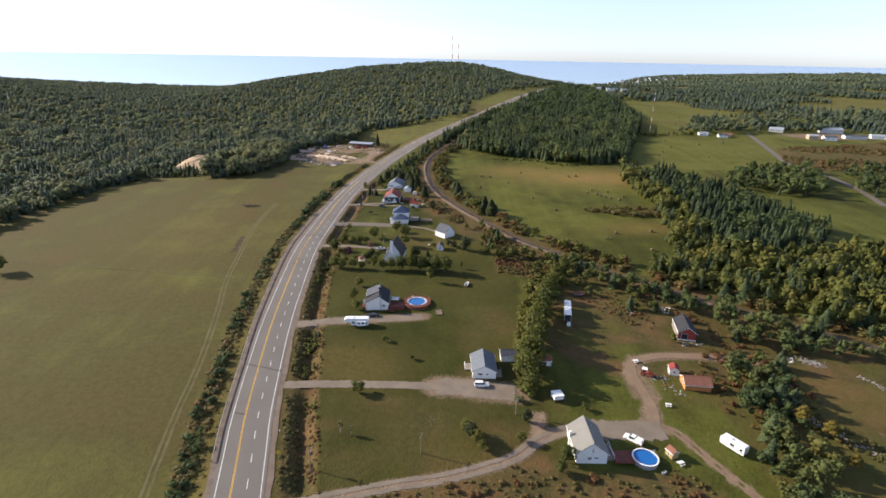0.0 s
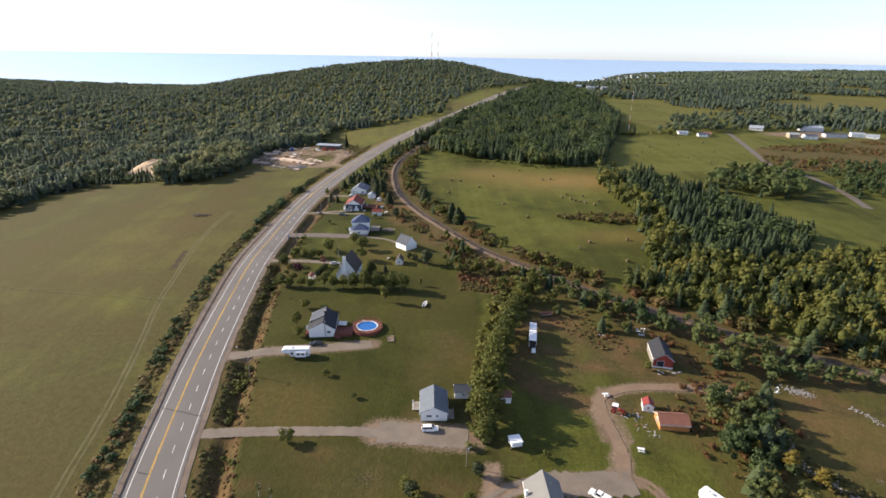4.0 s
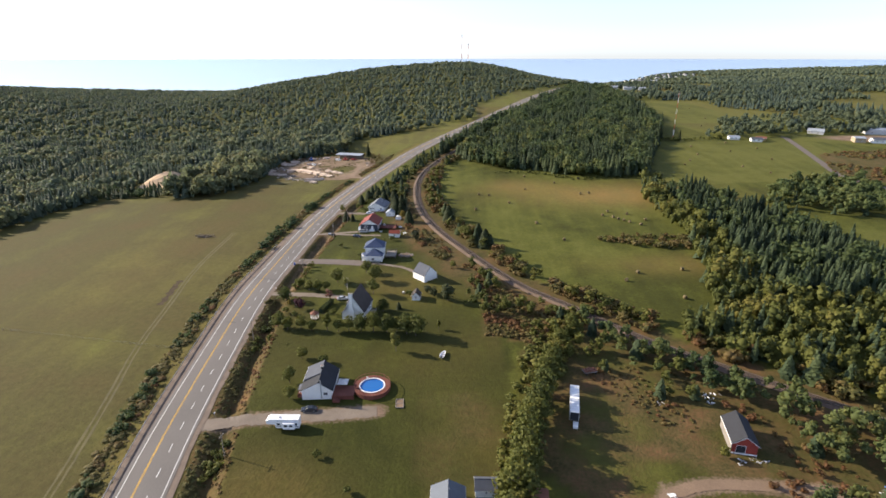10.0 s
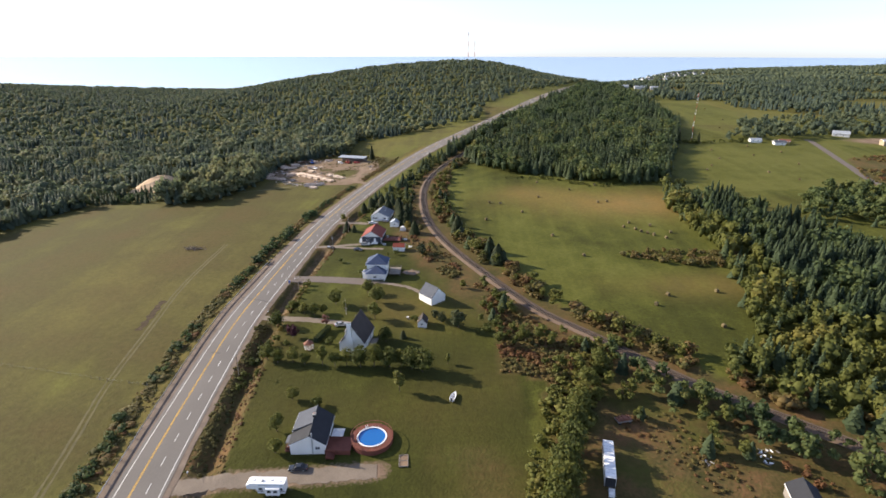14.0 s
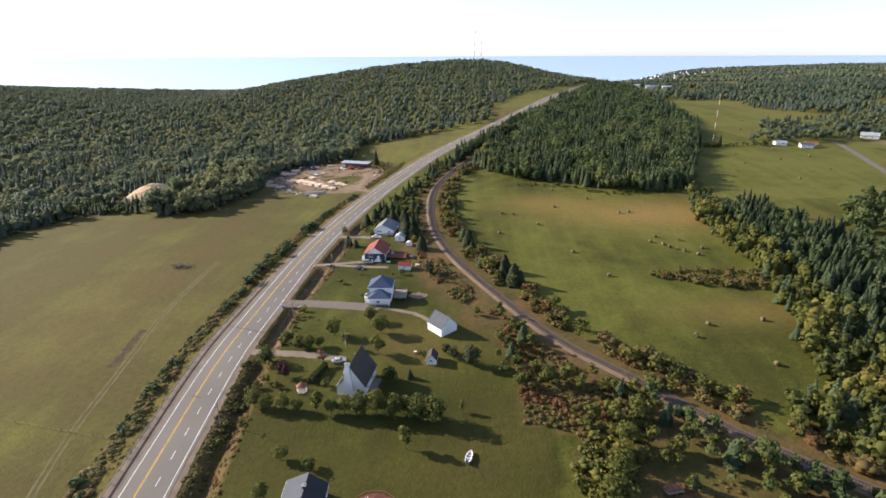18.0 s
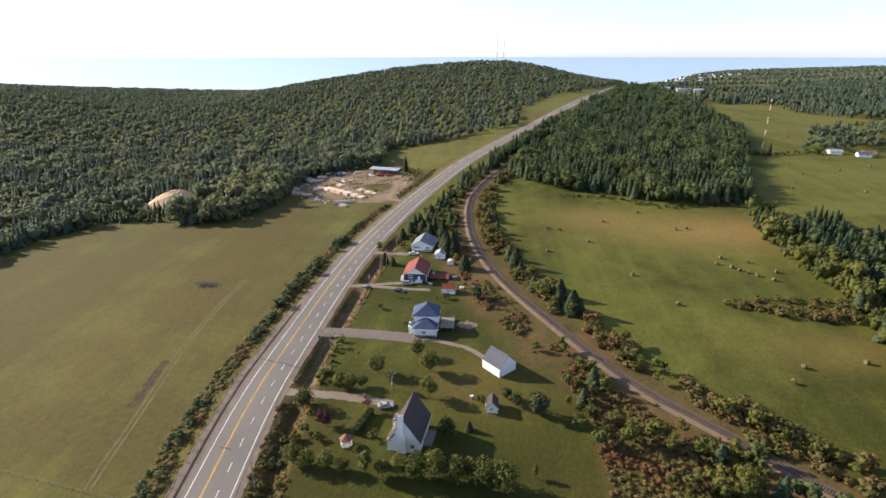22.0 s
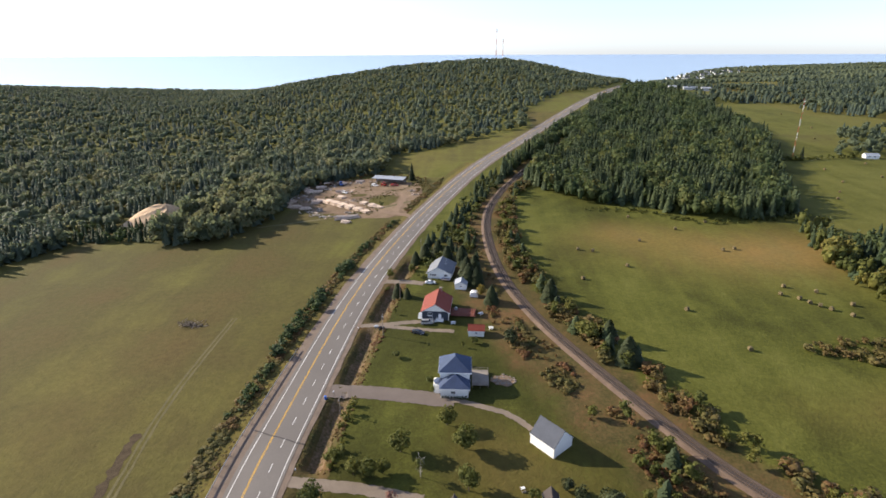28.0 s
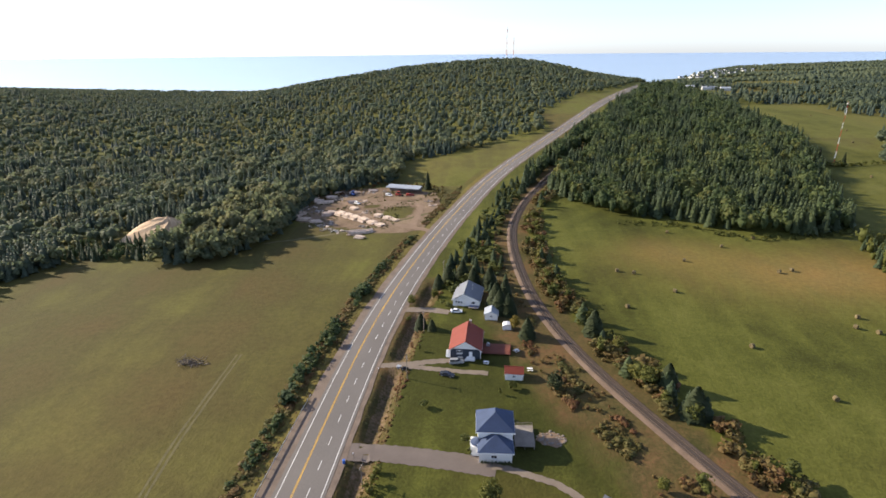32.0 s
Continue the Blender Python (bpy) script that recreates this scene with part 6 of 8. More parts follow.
# farmyard buildings
# charcoal door panel fills the front opening as its painted inner shade
barn = gable_house("barn", 92.6, 180.6, -12, 6.2, 11.2, 3.4, 5.6, "red board barn with a dark grey roof and a charcoal panel as the shade of its open front", M_REDBARN, M_ROOF_DARK, front=[], left=[(3, 1.2, 4, 2.1), (7, 1.2, 8, 2.1)], doors=[("front", 1.0, 3.4, 2.6, M_ROOF_DARK)], over=0.35, category="barn", trim=M_TRIM)
part("white_board", [box(-3.2, -5.72, -0.1, 3.2, -5.62, 0.35)], M_TRIM, barn)
part("side_boarding", box(-3.32, -5.6, 0.1, -3.12, 5.5, 3.2), M_OLDWOOD, barn, "grey weathered side boarding")
gable_house("outbuilding", 78.2, 154.6, -14, 3.0, 3.4, 2.2, 3.2, "little white outbuilding with a dark red roof", M_SIDING, M_ROOF_DEEPRED, front=[(1.1, 0.9, 1.9, 1.7)], category="shed", over=0.2)
gable_house("cabin", 82.6, 147.6, 84, 5.6, 8.2, 2.2, 3.7, "low cabin with rust-brown roof and orange board end wall", M_ORANGE, M_ROOF_RUST, doors=[("back", 1.6, 2.8, 1.9, M_OLDWOOD)], category="cabin", over=0.3)
hut = gable_house("garden_hut", 62.4, 116.2, 20, 2.2, 2.6, 1.9, 2.7, "narrow wooden garden hut with tan boards", M_STRAW, M_ROOF_RUST, category="shed", over=0.12, doors=[("left", 0.8, 1.7, 1.7, M_OLDWOOD)])

# ---- pools and decks ----
def round_pool(x, y, rx, ry, label, rot=0):
    p = thing("swimming_pool", x, y, rot, label, "pool")
    k = rx / ry
    part("wall", ring(ry - 0.12, ry, -0.3, 1.25, 32, sx=k), M_PAINT_SILVER, p)
    part("rim", ring(ry - 0.22, ry + 0.14, 1.22, 1.32, 32, sx=k), M_TRIM, p)
    part("water", disc(ry - 0.12, 1.05, 32, k), M_POOL, p)
    for sx_ in (-0.25, 0.25):
        part("ladder_rail", [tube((sx_, ry - 0.5, 0.6), (sx_, ry - 0.5, 2.0), 0.035, 0.035, 5), tube((sx_, ry + 0.4, 0.2), (sx_, ry + 0.4, 2.0), 0.035, 0.035, 5), tube((sx_, ry - 0.5, 2.0), (sx_, ry + 0.4, 2.0), 0.035, 0.035, 5)], M_TRIM, p)
    return p


round_pool(-10.9, 201.0, 3.9, 3.9, "round above-ground pool of bright blue water with white rim", 30)
round_pool(54.3, 114.0, 3.4, 3.3, "round above-ground pool of deep blue water on the lawn", -60)
pd = thing("pool_deck", -10.9, 201.0, 0, "red-stained wooden deck ringing the round pool", "deck")
for k in range(40):
    a = k * 6.2832 / 40
    part("board", ring(4.05, 5.7, 1.1, 1.22, 1, a + 0.008, a + 6.2832 / 40 - 0.008), M_DECK, pd)
for k in range(20):
    a = k * 6.2832 / 20
    c, s = math.cos(a) * 5.6, math.sin(a) * 5.6
    part("post", tube((c, s, -0.4), (c, s, 2.2), 0.06, 0.06, 5), M_DECK, pd)
part("handrail", ring(5.52, 5.68, 2.14, 2.22, 40), M_DECK, pd)
part("skirt", ring(5.62, 5.68, -0.4, 1.1, 40), M_DECK, pd)
for k in range(18):
    part("plank", box(-11.6, -5.4 + k * 0.3, 0.9, -4.9, -5.4 + k * 0.3 + 0.27, 1.05), M_DECK, pd)
for k in range(6):
    part("step", box(-10.9 + k * 0.35, -7.6, 0, -10.6 + k * 0.35, -5.4, 0.9 - 0.14 * k), M_DECK, pd)
part("walkway_skirt", [box(-11.6, -5.45, -0.3, -4.9, -5.4, 0.9), box(-11.65, -5.4, -0.3, -11.6, 0.0, 0.9)], M_DECK, pd)
gz = thing("patio_umbrella", -20.0, 201.0, 0, "grey square patio canopy on the deck", "canopy")
part("pole", tube((0, 0, 0), (0, 0, 3.2), 0.04, 0.04, 6), M_GALV, gz)
part("cover", (np.array([(-1.6, -1.6, 2.5), (1.6, -1.6, 2.5), (1.6, 1.6, 2.5), (-1.6, 1.6, 2.5), (0, 0, 3.3), (-1.55, -1.55, 2.42), (1.55, -1.55, 2.42), (1.55, 1.55, 2.42), (-1.55, 1.55, 2.42)]), [(0, 1, 4), (1, 2, 4), (2, 3, 4), (3, 0, 4), (8, 7, 6, 5), (0, 5, 6, 1), (1, 6, 7, 2), (2, 7, 8, 3), (3, 8, 5, 0)]), M_GREYSIDING, gz)
d1 = thing("deck", 48.6, 114.6, 0, "red-brown deck between house and pool", "deck")
for k in range(18):
    part("board", box(-2.9 + k * 0.3, -2.6, 0.7, -2.9 + k * 0.3 + 0.27, 2.4, 0.82), M_DECK, d1)
for px in (-2.7, 2.3):
    for py in (-2.4, 2.2):
        part("support_post", tube((px, py, -0.3), (px, py, 0.72), 0.08, 0.08, 5), M_DECK, d1)
railing(d1, (-2.8, -2.5), (2.4, -2.5), 0.9, 0.8, M_DECK)


# ---- vehicles ----
def wheel(parent, x, y, r, w=0.22, rim=None):
    t = part("wheel", tube((x - w / 2, y, r), (x + w / 2, y, r), r, r, 14), M_TYRE, parent)
    s = 1 if x > 0 else -1
    part("rim", tube((x + s * w * 0.4, y, r), (x + s * (w / 2 + 0.02), y, r), r * 0.62, r * 0.55, 10), rim or M_PAINT_SILVER, t)
    return t


def motor_car(x, y, rot, paint, label, kind="sedan"):
    """A car whose nose points along its own -y."""
    c = thing("car", x, y, rot, label, "car")
    if kind == "suv":
        low = [(-2.35, 0.35), (-2.4, 0.7), (-2.3, 0.98), (-1.15, 1.1), (2.2, 1.12), (2.35, 0.95), (2.35, 0.35)]
        cab = [(-1.25, 1.08), (-0.55, 1.66), (2.0, 1.7), (2.28, 1.1)]
    elif kind == "pickup":
        low = [(-2.7, 0.4), (-2.75, 0.8), (-2.65, 1.05), (-1.35, 1.15), (2.65, 1.15), (2.7, 0.8), (2.7, 0.4)]
        cab = [(-1.4, 1.12), (-0.75, 1.75), (0.55, 1.78), (0.75, 1.12)]
    else:
        low = [(-2.3, 0.3), (-2.35, 0.6), (-2.2, 0.82), (-1.1, 0.95), (1.6, 0.98), (2.3, 0.9), (2.35, 0.6), (2.3, 0.3)]
        cab = [(-1.15, 0.93), (-0.4, 1.42), (0.9, 1.44), (1.75, 0.97)]
    part("body", extrude(low, -0.9, 0.9, 0.06, 0.75), paint, c)
    part("glasshouse", extrude(cab, -0.83, 0.83, 0.13, cab[0][1] + 0.1), M_GLASS, c)
    top = cab[1][1]
    part("roof", soft_box(-0.7, cab[1][0] + 0.02, top - 0.02, 0.7, cab[2][0] - 0.02, cab[2][1] + 0.05, 0.05), paint, c)
    for sx in (-1, 1):
        part("pillar", [tube((sx * 0.8, cab[0][0] + 0.1, cab[0][1]), (sx * 0.69, cab[1][0], top), 0.045, 0.045, 5), tube((sx * 0.8, cab[3][0] - 0.1, cab[3][1]), (sx * 0.69, cab[2][0], cab[2][1]), 0.06, 0.06, 5), tube((sx * 0.81, 0.35, cab[0][1]), (sx * 0.7, 0.35, top), 0.04, 0.04, 5)], paint, c)
        part("headlight", soft_box(sx * 0.68 - 0.18, low[0][0] - 0.07, 0.62, sx * 0.68 + 0.18, low[0][0] + 0.1, 0.8, 0.03), M_GALV, c)
        part("taillight", soft_box(sx * 0.72 - 0.14, low[-1][0] - 0.08, 0.66, sx * 0.72 + 0.14, low[-1][0] + 0.06, 0.9, 0.03), M_PAINT_RED, c)
        part("mirror", soft_box(sx * 0.98 - 0.1, cab[0][0] + 0.25, cab[0][1] - 0.02, sx * 0.98 + 0.1, cab[0][0] + 0.4, cab[0][1] + 0.16, 0.03), paint, c)
        for wy in (low[0][0] + 0.85, low[-1][0] - 0.9):
            wheel(c, sx * 0.8, wy, 0.34)
    for end in (low[0][0], low[-1][0]):
        part("bumper", soft_box(-0.88, end - 0.1, 0.36, 0.88, end + 0.1, 0.58, 0.05), M_TYRE, c)
    if kind == "pickup":
        part("cargo_cap", soft_box(-0.85, 0.75, 1.13, 0.85, 2.62, 1.72, 0.12), paint, c)
    return c


motor_car(12.4, 145.3, 92, M_PAINT_WHITE, "white sport utility car parked on gravel", "suv")
motor_car(53.6, 121.4, 228, M_PAINT_WHITE, "white pickup truck with a cargo cap on the gravel", "pickup")
motor_car(-28.0, 190.2, -84, M_PAINT_DARK, "black sedan parked on the gravel driveway")
motor_car(-32.6, 262.0, 105, M_PAINT_SILVER, "silver sedan parked by the steep-roofed house")
motor_car(-37.4, 345.3, 98, M_PAINT_SILVER, "silver-grey car parked before the navy house", "suv")
motor_car(-40.0, 338.2, 72, M_PAINT_DARK, "dark blue sedan on the grassy track")
motor_car(-39.2, 380.2, 92, M_PAINT_WHITE, "white sedan on the bungalow's driveway")


def travel_trailer(x, y, rot, long, high, label, fifth=False, slide=False):
    """A caravan whose hitch points along its own -y."""
    t = thing("travel_trailer", x, y, rot, label, "caravan")
    a, b = -long / 2, long / 2
    if fifth:
        prof = [(b, 0.55), (b, high), (a + 0.9, high), (a, high - 0.5), (a + 0.1, high - 1.5), (a + 2.4, high - 1.6), (a + 2.7, 0.55)]
    else:
        prof = [(b - 0.1, 0.45), (b, 1.0), (b, high - 0.25), (b - 0.25, high), (a + 0.4, high), (a, high - 0.5), (a + 0.1, 0.9), (a + 0.4, 0.45)]
    part("body", extrude(prof, -1.22, 1.22, 0.06, high - 0.2), M_PAINT_WHITE, t)
    for k, yy in enumerate(np.linspace(a + 1.6, b - 1.2, 4)):
        ob = part("roof_vent", soft_box(-0.35 + 0.3 * (k % 2), yy - 0.3, high - 0.02, 0.2 + 0.3 * (k % 2), yy + 0.3, high + (0.28 if k == 1 else 0.14), 0.05), M_TRIM if k != 1 else M_PAINT_SILVER, t)
    for sx in (-1.235, 1.235):
        for yy, ww in ((a + 3.4, 0.9), (b - 2.9, 1.1), (b - 0.9, 0.7)):
            w_ = part("window", box(min(sx, sx * 0.985), yy - ww / 2, 1.5, max(sx, sx * 0.985), yy + ww / 2, 2.15), M_GLASS, t)
            part("frame", [box(min(sx, sx * 1.006), yy - ww / 2 - 0.05, zz, max(sx, sx * 1.006), yy + ww / 2 + 0.05, zz + 0.05) for zz in (1.46, 2.14)], M_PAINT_SILVER, w_)
        part("stripe", [box(min(sx, sx * 1.004), a + 2.8, zz, max(sx, sx * 1.004), b - 0.1, zz + 0.12) for zz in (1.0, 1.22)], M_ROOF_GREY, t)
        for wy in (0.9, 1.75):
            wheel(t, 1.05 if sx > 0 else -1.05, wy, 0.36)
    part("door", box(1.2, a + 4.2, 0.75, 1.25, a + 4.9, 2.5), M_TRIM, t)
    part("hitch", [tube((-0.5, a + 0.3, 0.55), (0, a - 0.9, 0.5), 0.05, 0.05, 5), tube((0.5, a + 0.3, 0.55), (0, a - 0.9, 0.5), 0.05, 0.05, 5)] if not fifth else [tube((0, a + 1.2, high - 1.5), (0, a + 1.2, 0.0), 0.1, 0.1, 6)], M_TYRE, t)
    part("jack", [tube((sx, a + 2.9 if fifth else a + 0.6, 0), (sx, a + 2.9 if fifth else a + 0.6, 0.6), 0.05, 0.05, 5) for sx in (-0.9, 0.9)], M_TYRE, t)
    if slide:
        s = part("slide_out", soft_box(1.2, 0.2, 0.75, 2.1, 3.6, high - 0.75, 0.05), M_PAINT_WHITE, t)
        for yy in (1.1, 2.6):
            part("pane", box(2.08, yy - 0.45, 1.55, 2.12, yy + 0.45, 2.2), M_GLASS, s)
    part("awning", tube((1.3, a + 3.0, high - 0.35), (1.3, b - 0.4, high - 0.35), 0.07, 0.07, 6), M_GALV, t)
    return t


travel_trailer(-33.4, 183.2, -89, 9.2, 3.35, "white fifth-wheel camper with a slide-out on gravel", True, True)
travel_trailer(80.9, 119.4, 212, 7.0, 2.8, "old white travel trailer parked on the grass")

st = thing("semi_trailer", 50.2, 192.2, 348.5, "long white box trailer standing by the hedgerow", "trailer")
part("box", soft_box(-1.3, -6.8, 1.15, 1.3, 6.8, 3.9, 0.05), M_PAINT_WHITE, st)
part("roof_bow", [box(-1.28, yy - 0.03, 3.9, 1.28, yy + 0.03, 3.93) for yy in np.arange(-6.4, 6.5, 1.2)], M_PAINT_SILVER, st)
part("chassis", [box(-0.5, -6.6, 0.85, -0.35, 6.6, 1.15), box(0.35, -6.6, 0.85, 0.5, 6.6, 1.15)], M_TYRE, st)
# charcoal panel on the closed end paints the shade inside an open doorway
part("doorway_shade", box(-1.2, -6.86, 1.2, 1.2, -6.8, 3.8), M_ROOF_DARK, st, "charcoal panel painted as the shade inside an open rear doorway")
part("loading_step", [box(-0.2, -8.2, 0.2, 1.2, -6.9, 0.9), box(-0.2, -8.9, 0.0, 1.2, -8.2, 0.5)], M_PAINT_WHITE, st)
for sx in (-1.05, 1.05):
    for wy in (3.6, 4.8):
        wheel(st, sx, wy, 0.5, 0.4)
    part("landing_leg", tube((sx * 0.6, -4.5, 0), (sx * 0.6, -4.5, 1.0), 0.08, 0.08, 5), M_TYRE, st)

cc = thing("utility_cart", 35.6, 139.2, 12, "small white covered cart on wheels", "trailer")
part("box", soft_box(-1.5, -1.5, 0.8, 1.5, 1.5, 2.1, 0.08), M_PAINT_WHITE, cc)
part("top", soft_box(-1.7, -1.7, 2.1, 1.7, 1.7, 2.3, 0.08), M_TRIM, cc, "pale pinkish-white top")
for sx in (-1.4, 1.4):
    for wy in (-1.0, 1.0):
        wheel(cc, sx, wy, 0.36)
part("drawbar", tube((0, -1.5, 0.7), (0.2, -2.6, 0.4), 0.05, 0.05, 5), M_TYRE, cc)
wg = thing("wagon", 59.0, 210.5, 15, "flat wagon with a rusty load beside the trailer", "trailer")
part("bed", soft_box(-2.2, -1.2, 0.7, 2.2, 1.2, 1.0, 0.04), M_OLDWOOD, wg)
part("load", [soft_box(-2.0 + k * 0.85, -1.0, 1.0, -1.3 + k * 0.85, 1.0, 1.35 + 0.15 * (k % 3), 0.05) for k in range(5)], M_ROOF_RUST, wg)
for sx in (-1.6, 1.6):
    for sy in (-1.1, 1.1):
        part("wheel", tube((sx, sy - 0.1, 0.35), (sx, sy + 0.1, 0.35), 0.35, 0.35, 12), M_TYRE, wg)

tr = thing("tractor", 68.3, 152.8, 65, "red farm tractor with a white canopy on bare soil", "tractor")
part("hood", soft_box(-0.4, -2.0, 0.9, 0.4, -0.2, 1.5, 0.1), M_PAINT_RED, tr)
part("grille", box(-0.36, -2.04, 0.9, 0.36, -1.99, 1.4), M_TYRE, tr)
part("seat", [soft_box(-0.3, 0.6, 1.1, 0.3, 1.1, 1.25, 0.04), soft_box(-0.3, 1.0, 1.2, 0.3, 1.12, 1.7, 0.04)], M_TYRE, tr)
part("fender", [soft_box(s * 0.75 - 0.22, 0.2, 1.35, s * 0.75 + 0.22, 1.5, 1.45, 0.04) for s in (-1, 1)], M_PAINT_RED, tr)
part("canopy", soft_box(-0.9, -0.3, 2.45, 0.9, 1.5, 2.55, 0.05), M_PAINT_WHITE, tr)
part("canopy_post", [tube((sx, sy, 1.2), (sx, sy, 2.45), 0.04, 0.04, 5) for sx in (-0.7, 0.7) for sy in (0.0, 1.3)], M_TYRE, tr)
for sx in (-0.85, 0.85):
    wheel(tr, sx, 0.9, 0.75, 0.4, M_PAINT_RED)
    wheel(tr, sx * 0.85, -1.5, 0.4, 0.25, M_PAINT_RED)
part("loader_arm", [tube((s * 0.6, 0.0, 1.2), (s * 0.6, -2.6, 0.7), 0.07, 0.07, 5) for s in (-1, 1)], M_PAINT_RED, tr)
part("bucket", extrude([(-3.1, 0.15), (-2.6, 0.1), (-2.5, 0.7), (-2.62, 0.7), (-2.7, 0.25), (-3.1, 0.25)], -0.9, 0.9), M_TYRE, tr)

atv = thing("quad_bike", -54.0, 341.6, 80, "dark quad bike with a small trailer by the driveway", "quad bike")
part("body", soft_box(-0.4, -0.9, 0.5, 0.4, 0.9, 0.85, 0.1), M_PAINT_DARK, atv)
part("seat", soft_box(-0.2, -0.1, 0.85, 0.2, 0.7, 1.0, 0.05), M_TYRE, atv)
part("handlebar", [tube((-0.45, -0.45, 1.15), (0.45, -0.45, 1.15), 0.03, 0.03, 5), tube((0, -0.45, 0.8), (0, -0.45, 1.15), 0.04, 0.04, 5)], M_TYRE, atv)
for sx in (-0.5, 0.5):
    for wy in (-0.65, 0.65):
        wheel(atv, sx, wy, 0.3, 0.25)
part("trailer_box", soft_box(-0.6, 1.4, 0.45, 0.6, 2.8, 0.95, 0.05), M_PAINT_SILVER, atv)
for sx in (-0.65, 0.65):
    wheel(atv, sx, 2.1, 0.28)
part("drawbar", tube((0, 0.9, 0.5), (0, 1.4, 0.5), 0.04, 0.04, 5), M_TYRE, atv)

bt = thing("boat", 10.8, 219.6, -14, "small white open boat on the lawn", "boat")
sec = [(-2.2, 0.72, 0.32), (-1.0, 0.85, 0.28), (0.4, 0.82, 0.28), (1.5, 0.55, 0.36), (2.3, 0.04, 0.6)]
hull = [(sx * (w if k else w * 0.6), yy, 0.85 if k else zz) for yy, w, zz in sec for sx, k in ((-1, 1), (-1, 0), (1, 0), (1, 1))]
hf = [(r * 4 + i, r * 4 + i + 1, r * 4 + 5 + i, r * 4 + 4 + i) for r in range(4) for i in range(3)] + [(0, 3, 2, 1)]
inn = [(p[0] * 0.86, p[1] * 0.97, p[2] if k % 4 in (0, 3) else p[2] + 0.08) for k, p in enumerate(hull)]
hf2 = [tuple(20 + i for i in reversed(f)) for f in hf]
rim_f = [(r * 4, r * 4 + 4, 24 + r * 4, 20 + r * 4) for r in range(4)] + [(r * 4 + 7, r * 4 + 3, 23 + r * 4, 27 + r * 4) for r in range(4)]
part("hull", (np.array(hull + inn), hf + hf2 + rim_f), M_PAINT_WHITE, bt)
part("bench", [box(-0.62, yy, 0.6, 0.62, yy + 0.3, 0.66) for yy in (-1.4, -0.2, 0.9)], M_OLDWOOD, bt)
part("outboard_motor", [soft_box(-0.2, -2.6, 0.7, 0.2, -2.2, 1.3, 0.06), tube((0, -2.4, 0.1), (0, -2.4, 0.7), 0.08, 0.08, 6)], M_TYRE, bt)
part("cradle", [box(-0.7, -1.3, 0, 0.7, -1.15, 0.32), box(-0.6, 0.7, 0, 0.6, 0.85, 0.34)], M_WOODPOLE, bt)

# ---- garden things ----
gb = thing("gazebo", -40.4, 246.0, 0, "small hexagonal white gazebo with a grey-brown roof", "gazebo")
hexa = [(math.cos(k * 1.0472) * 1.55, math.sin(k * 1.0472) * 1.55) for k in range(6)]
part("floor", disc(1.7, 0.25, 6), M_OLDWOOD, gb)
for p in hexa:
    part("post", tube((*p, 0), (*p, 2.2), 0.07, 0.07, 6), M_TRIM, gb)
for k in range(5):
    railing(gb, hexa[k], hexa[k + 1], 0.85, 0.2, M_TRIM, 0.8)
part("roof", (np.array([(x * 1.22, y * 1.22, 2.15) for x, y in hexa] + [(0, 0, 3.5)]), [(k, (k + 1) % 6, 6) for k in range(6)] + [(5, 4, 3, 2, 1, 0)]), M_ROOF_RUST, gb)
part("finial", tube((0, 0, 3.4), (0, 0, 3.8), 0.08, 0.02, 6), M_TRIM, gb)
bb = thing("lawn_table", -7.5, 267.6, 20, "little white garden table with benches on the lawn", "table")
part("top", soft_box(-0.5, -0.35, 0.66, 0.5, 0.35, 0.72, 0.03), M_TRIM, bb)
part("leg", [tube((sx, sy, 0), (sx, sy, 0.7), 0.03, 0.03, 5) for sx in (-0.42, 0.42) for sy in (-0.28, 0.28)], M_TRIM, bb)
part("bench", [soft_box(-0.5, sy - 0.12, 0, 0.5, sy + 0.12, 0.42, 0.03) for sy in (-0.7, 0.7)], M_OLDWOOD, bb)
sb = thing("sandbox", -1.6, 193.7, 5, "square wooden garden bed frame on the lawn", "garden bed")
part("frame", [box(-1.2, -2.1, 0, -1.05, 2.1, 0.3), box(1.05, -2.1, 0, 1.2, 2.1, 0.3), box(-1.2, -2.1, 0, 1.2, -1.95, 0.3), box(-1.2, 1.95, 0, 1.2, 2.1, 0.3), box(-1.2, -0.07, 0, 1.2, 0.07, 0.28)], M_OLDWOOD, sb)
part("soil", box(-1.05, -1.95, -0.1, 1.05, 1.95, 0.16), M_DIRT, sb)
ht = thing("hot_tub", 57.6, 109.6, 0, "white pool ladder and pump on the grass", "pool pump")
part("pump", [soft_box(-0.4, -0.3, 0, 0.4, 0.3, 0.5, 0.06), tube((0.6, 0, 0), (0.6, 0, 0.8), 0.22, 0.22, 10)], M_PAINT_SILVER, ht)
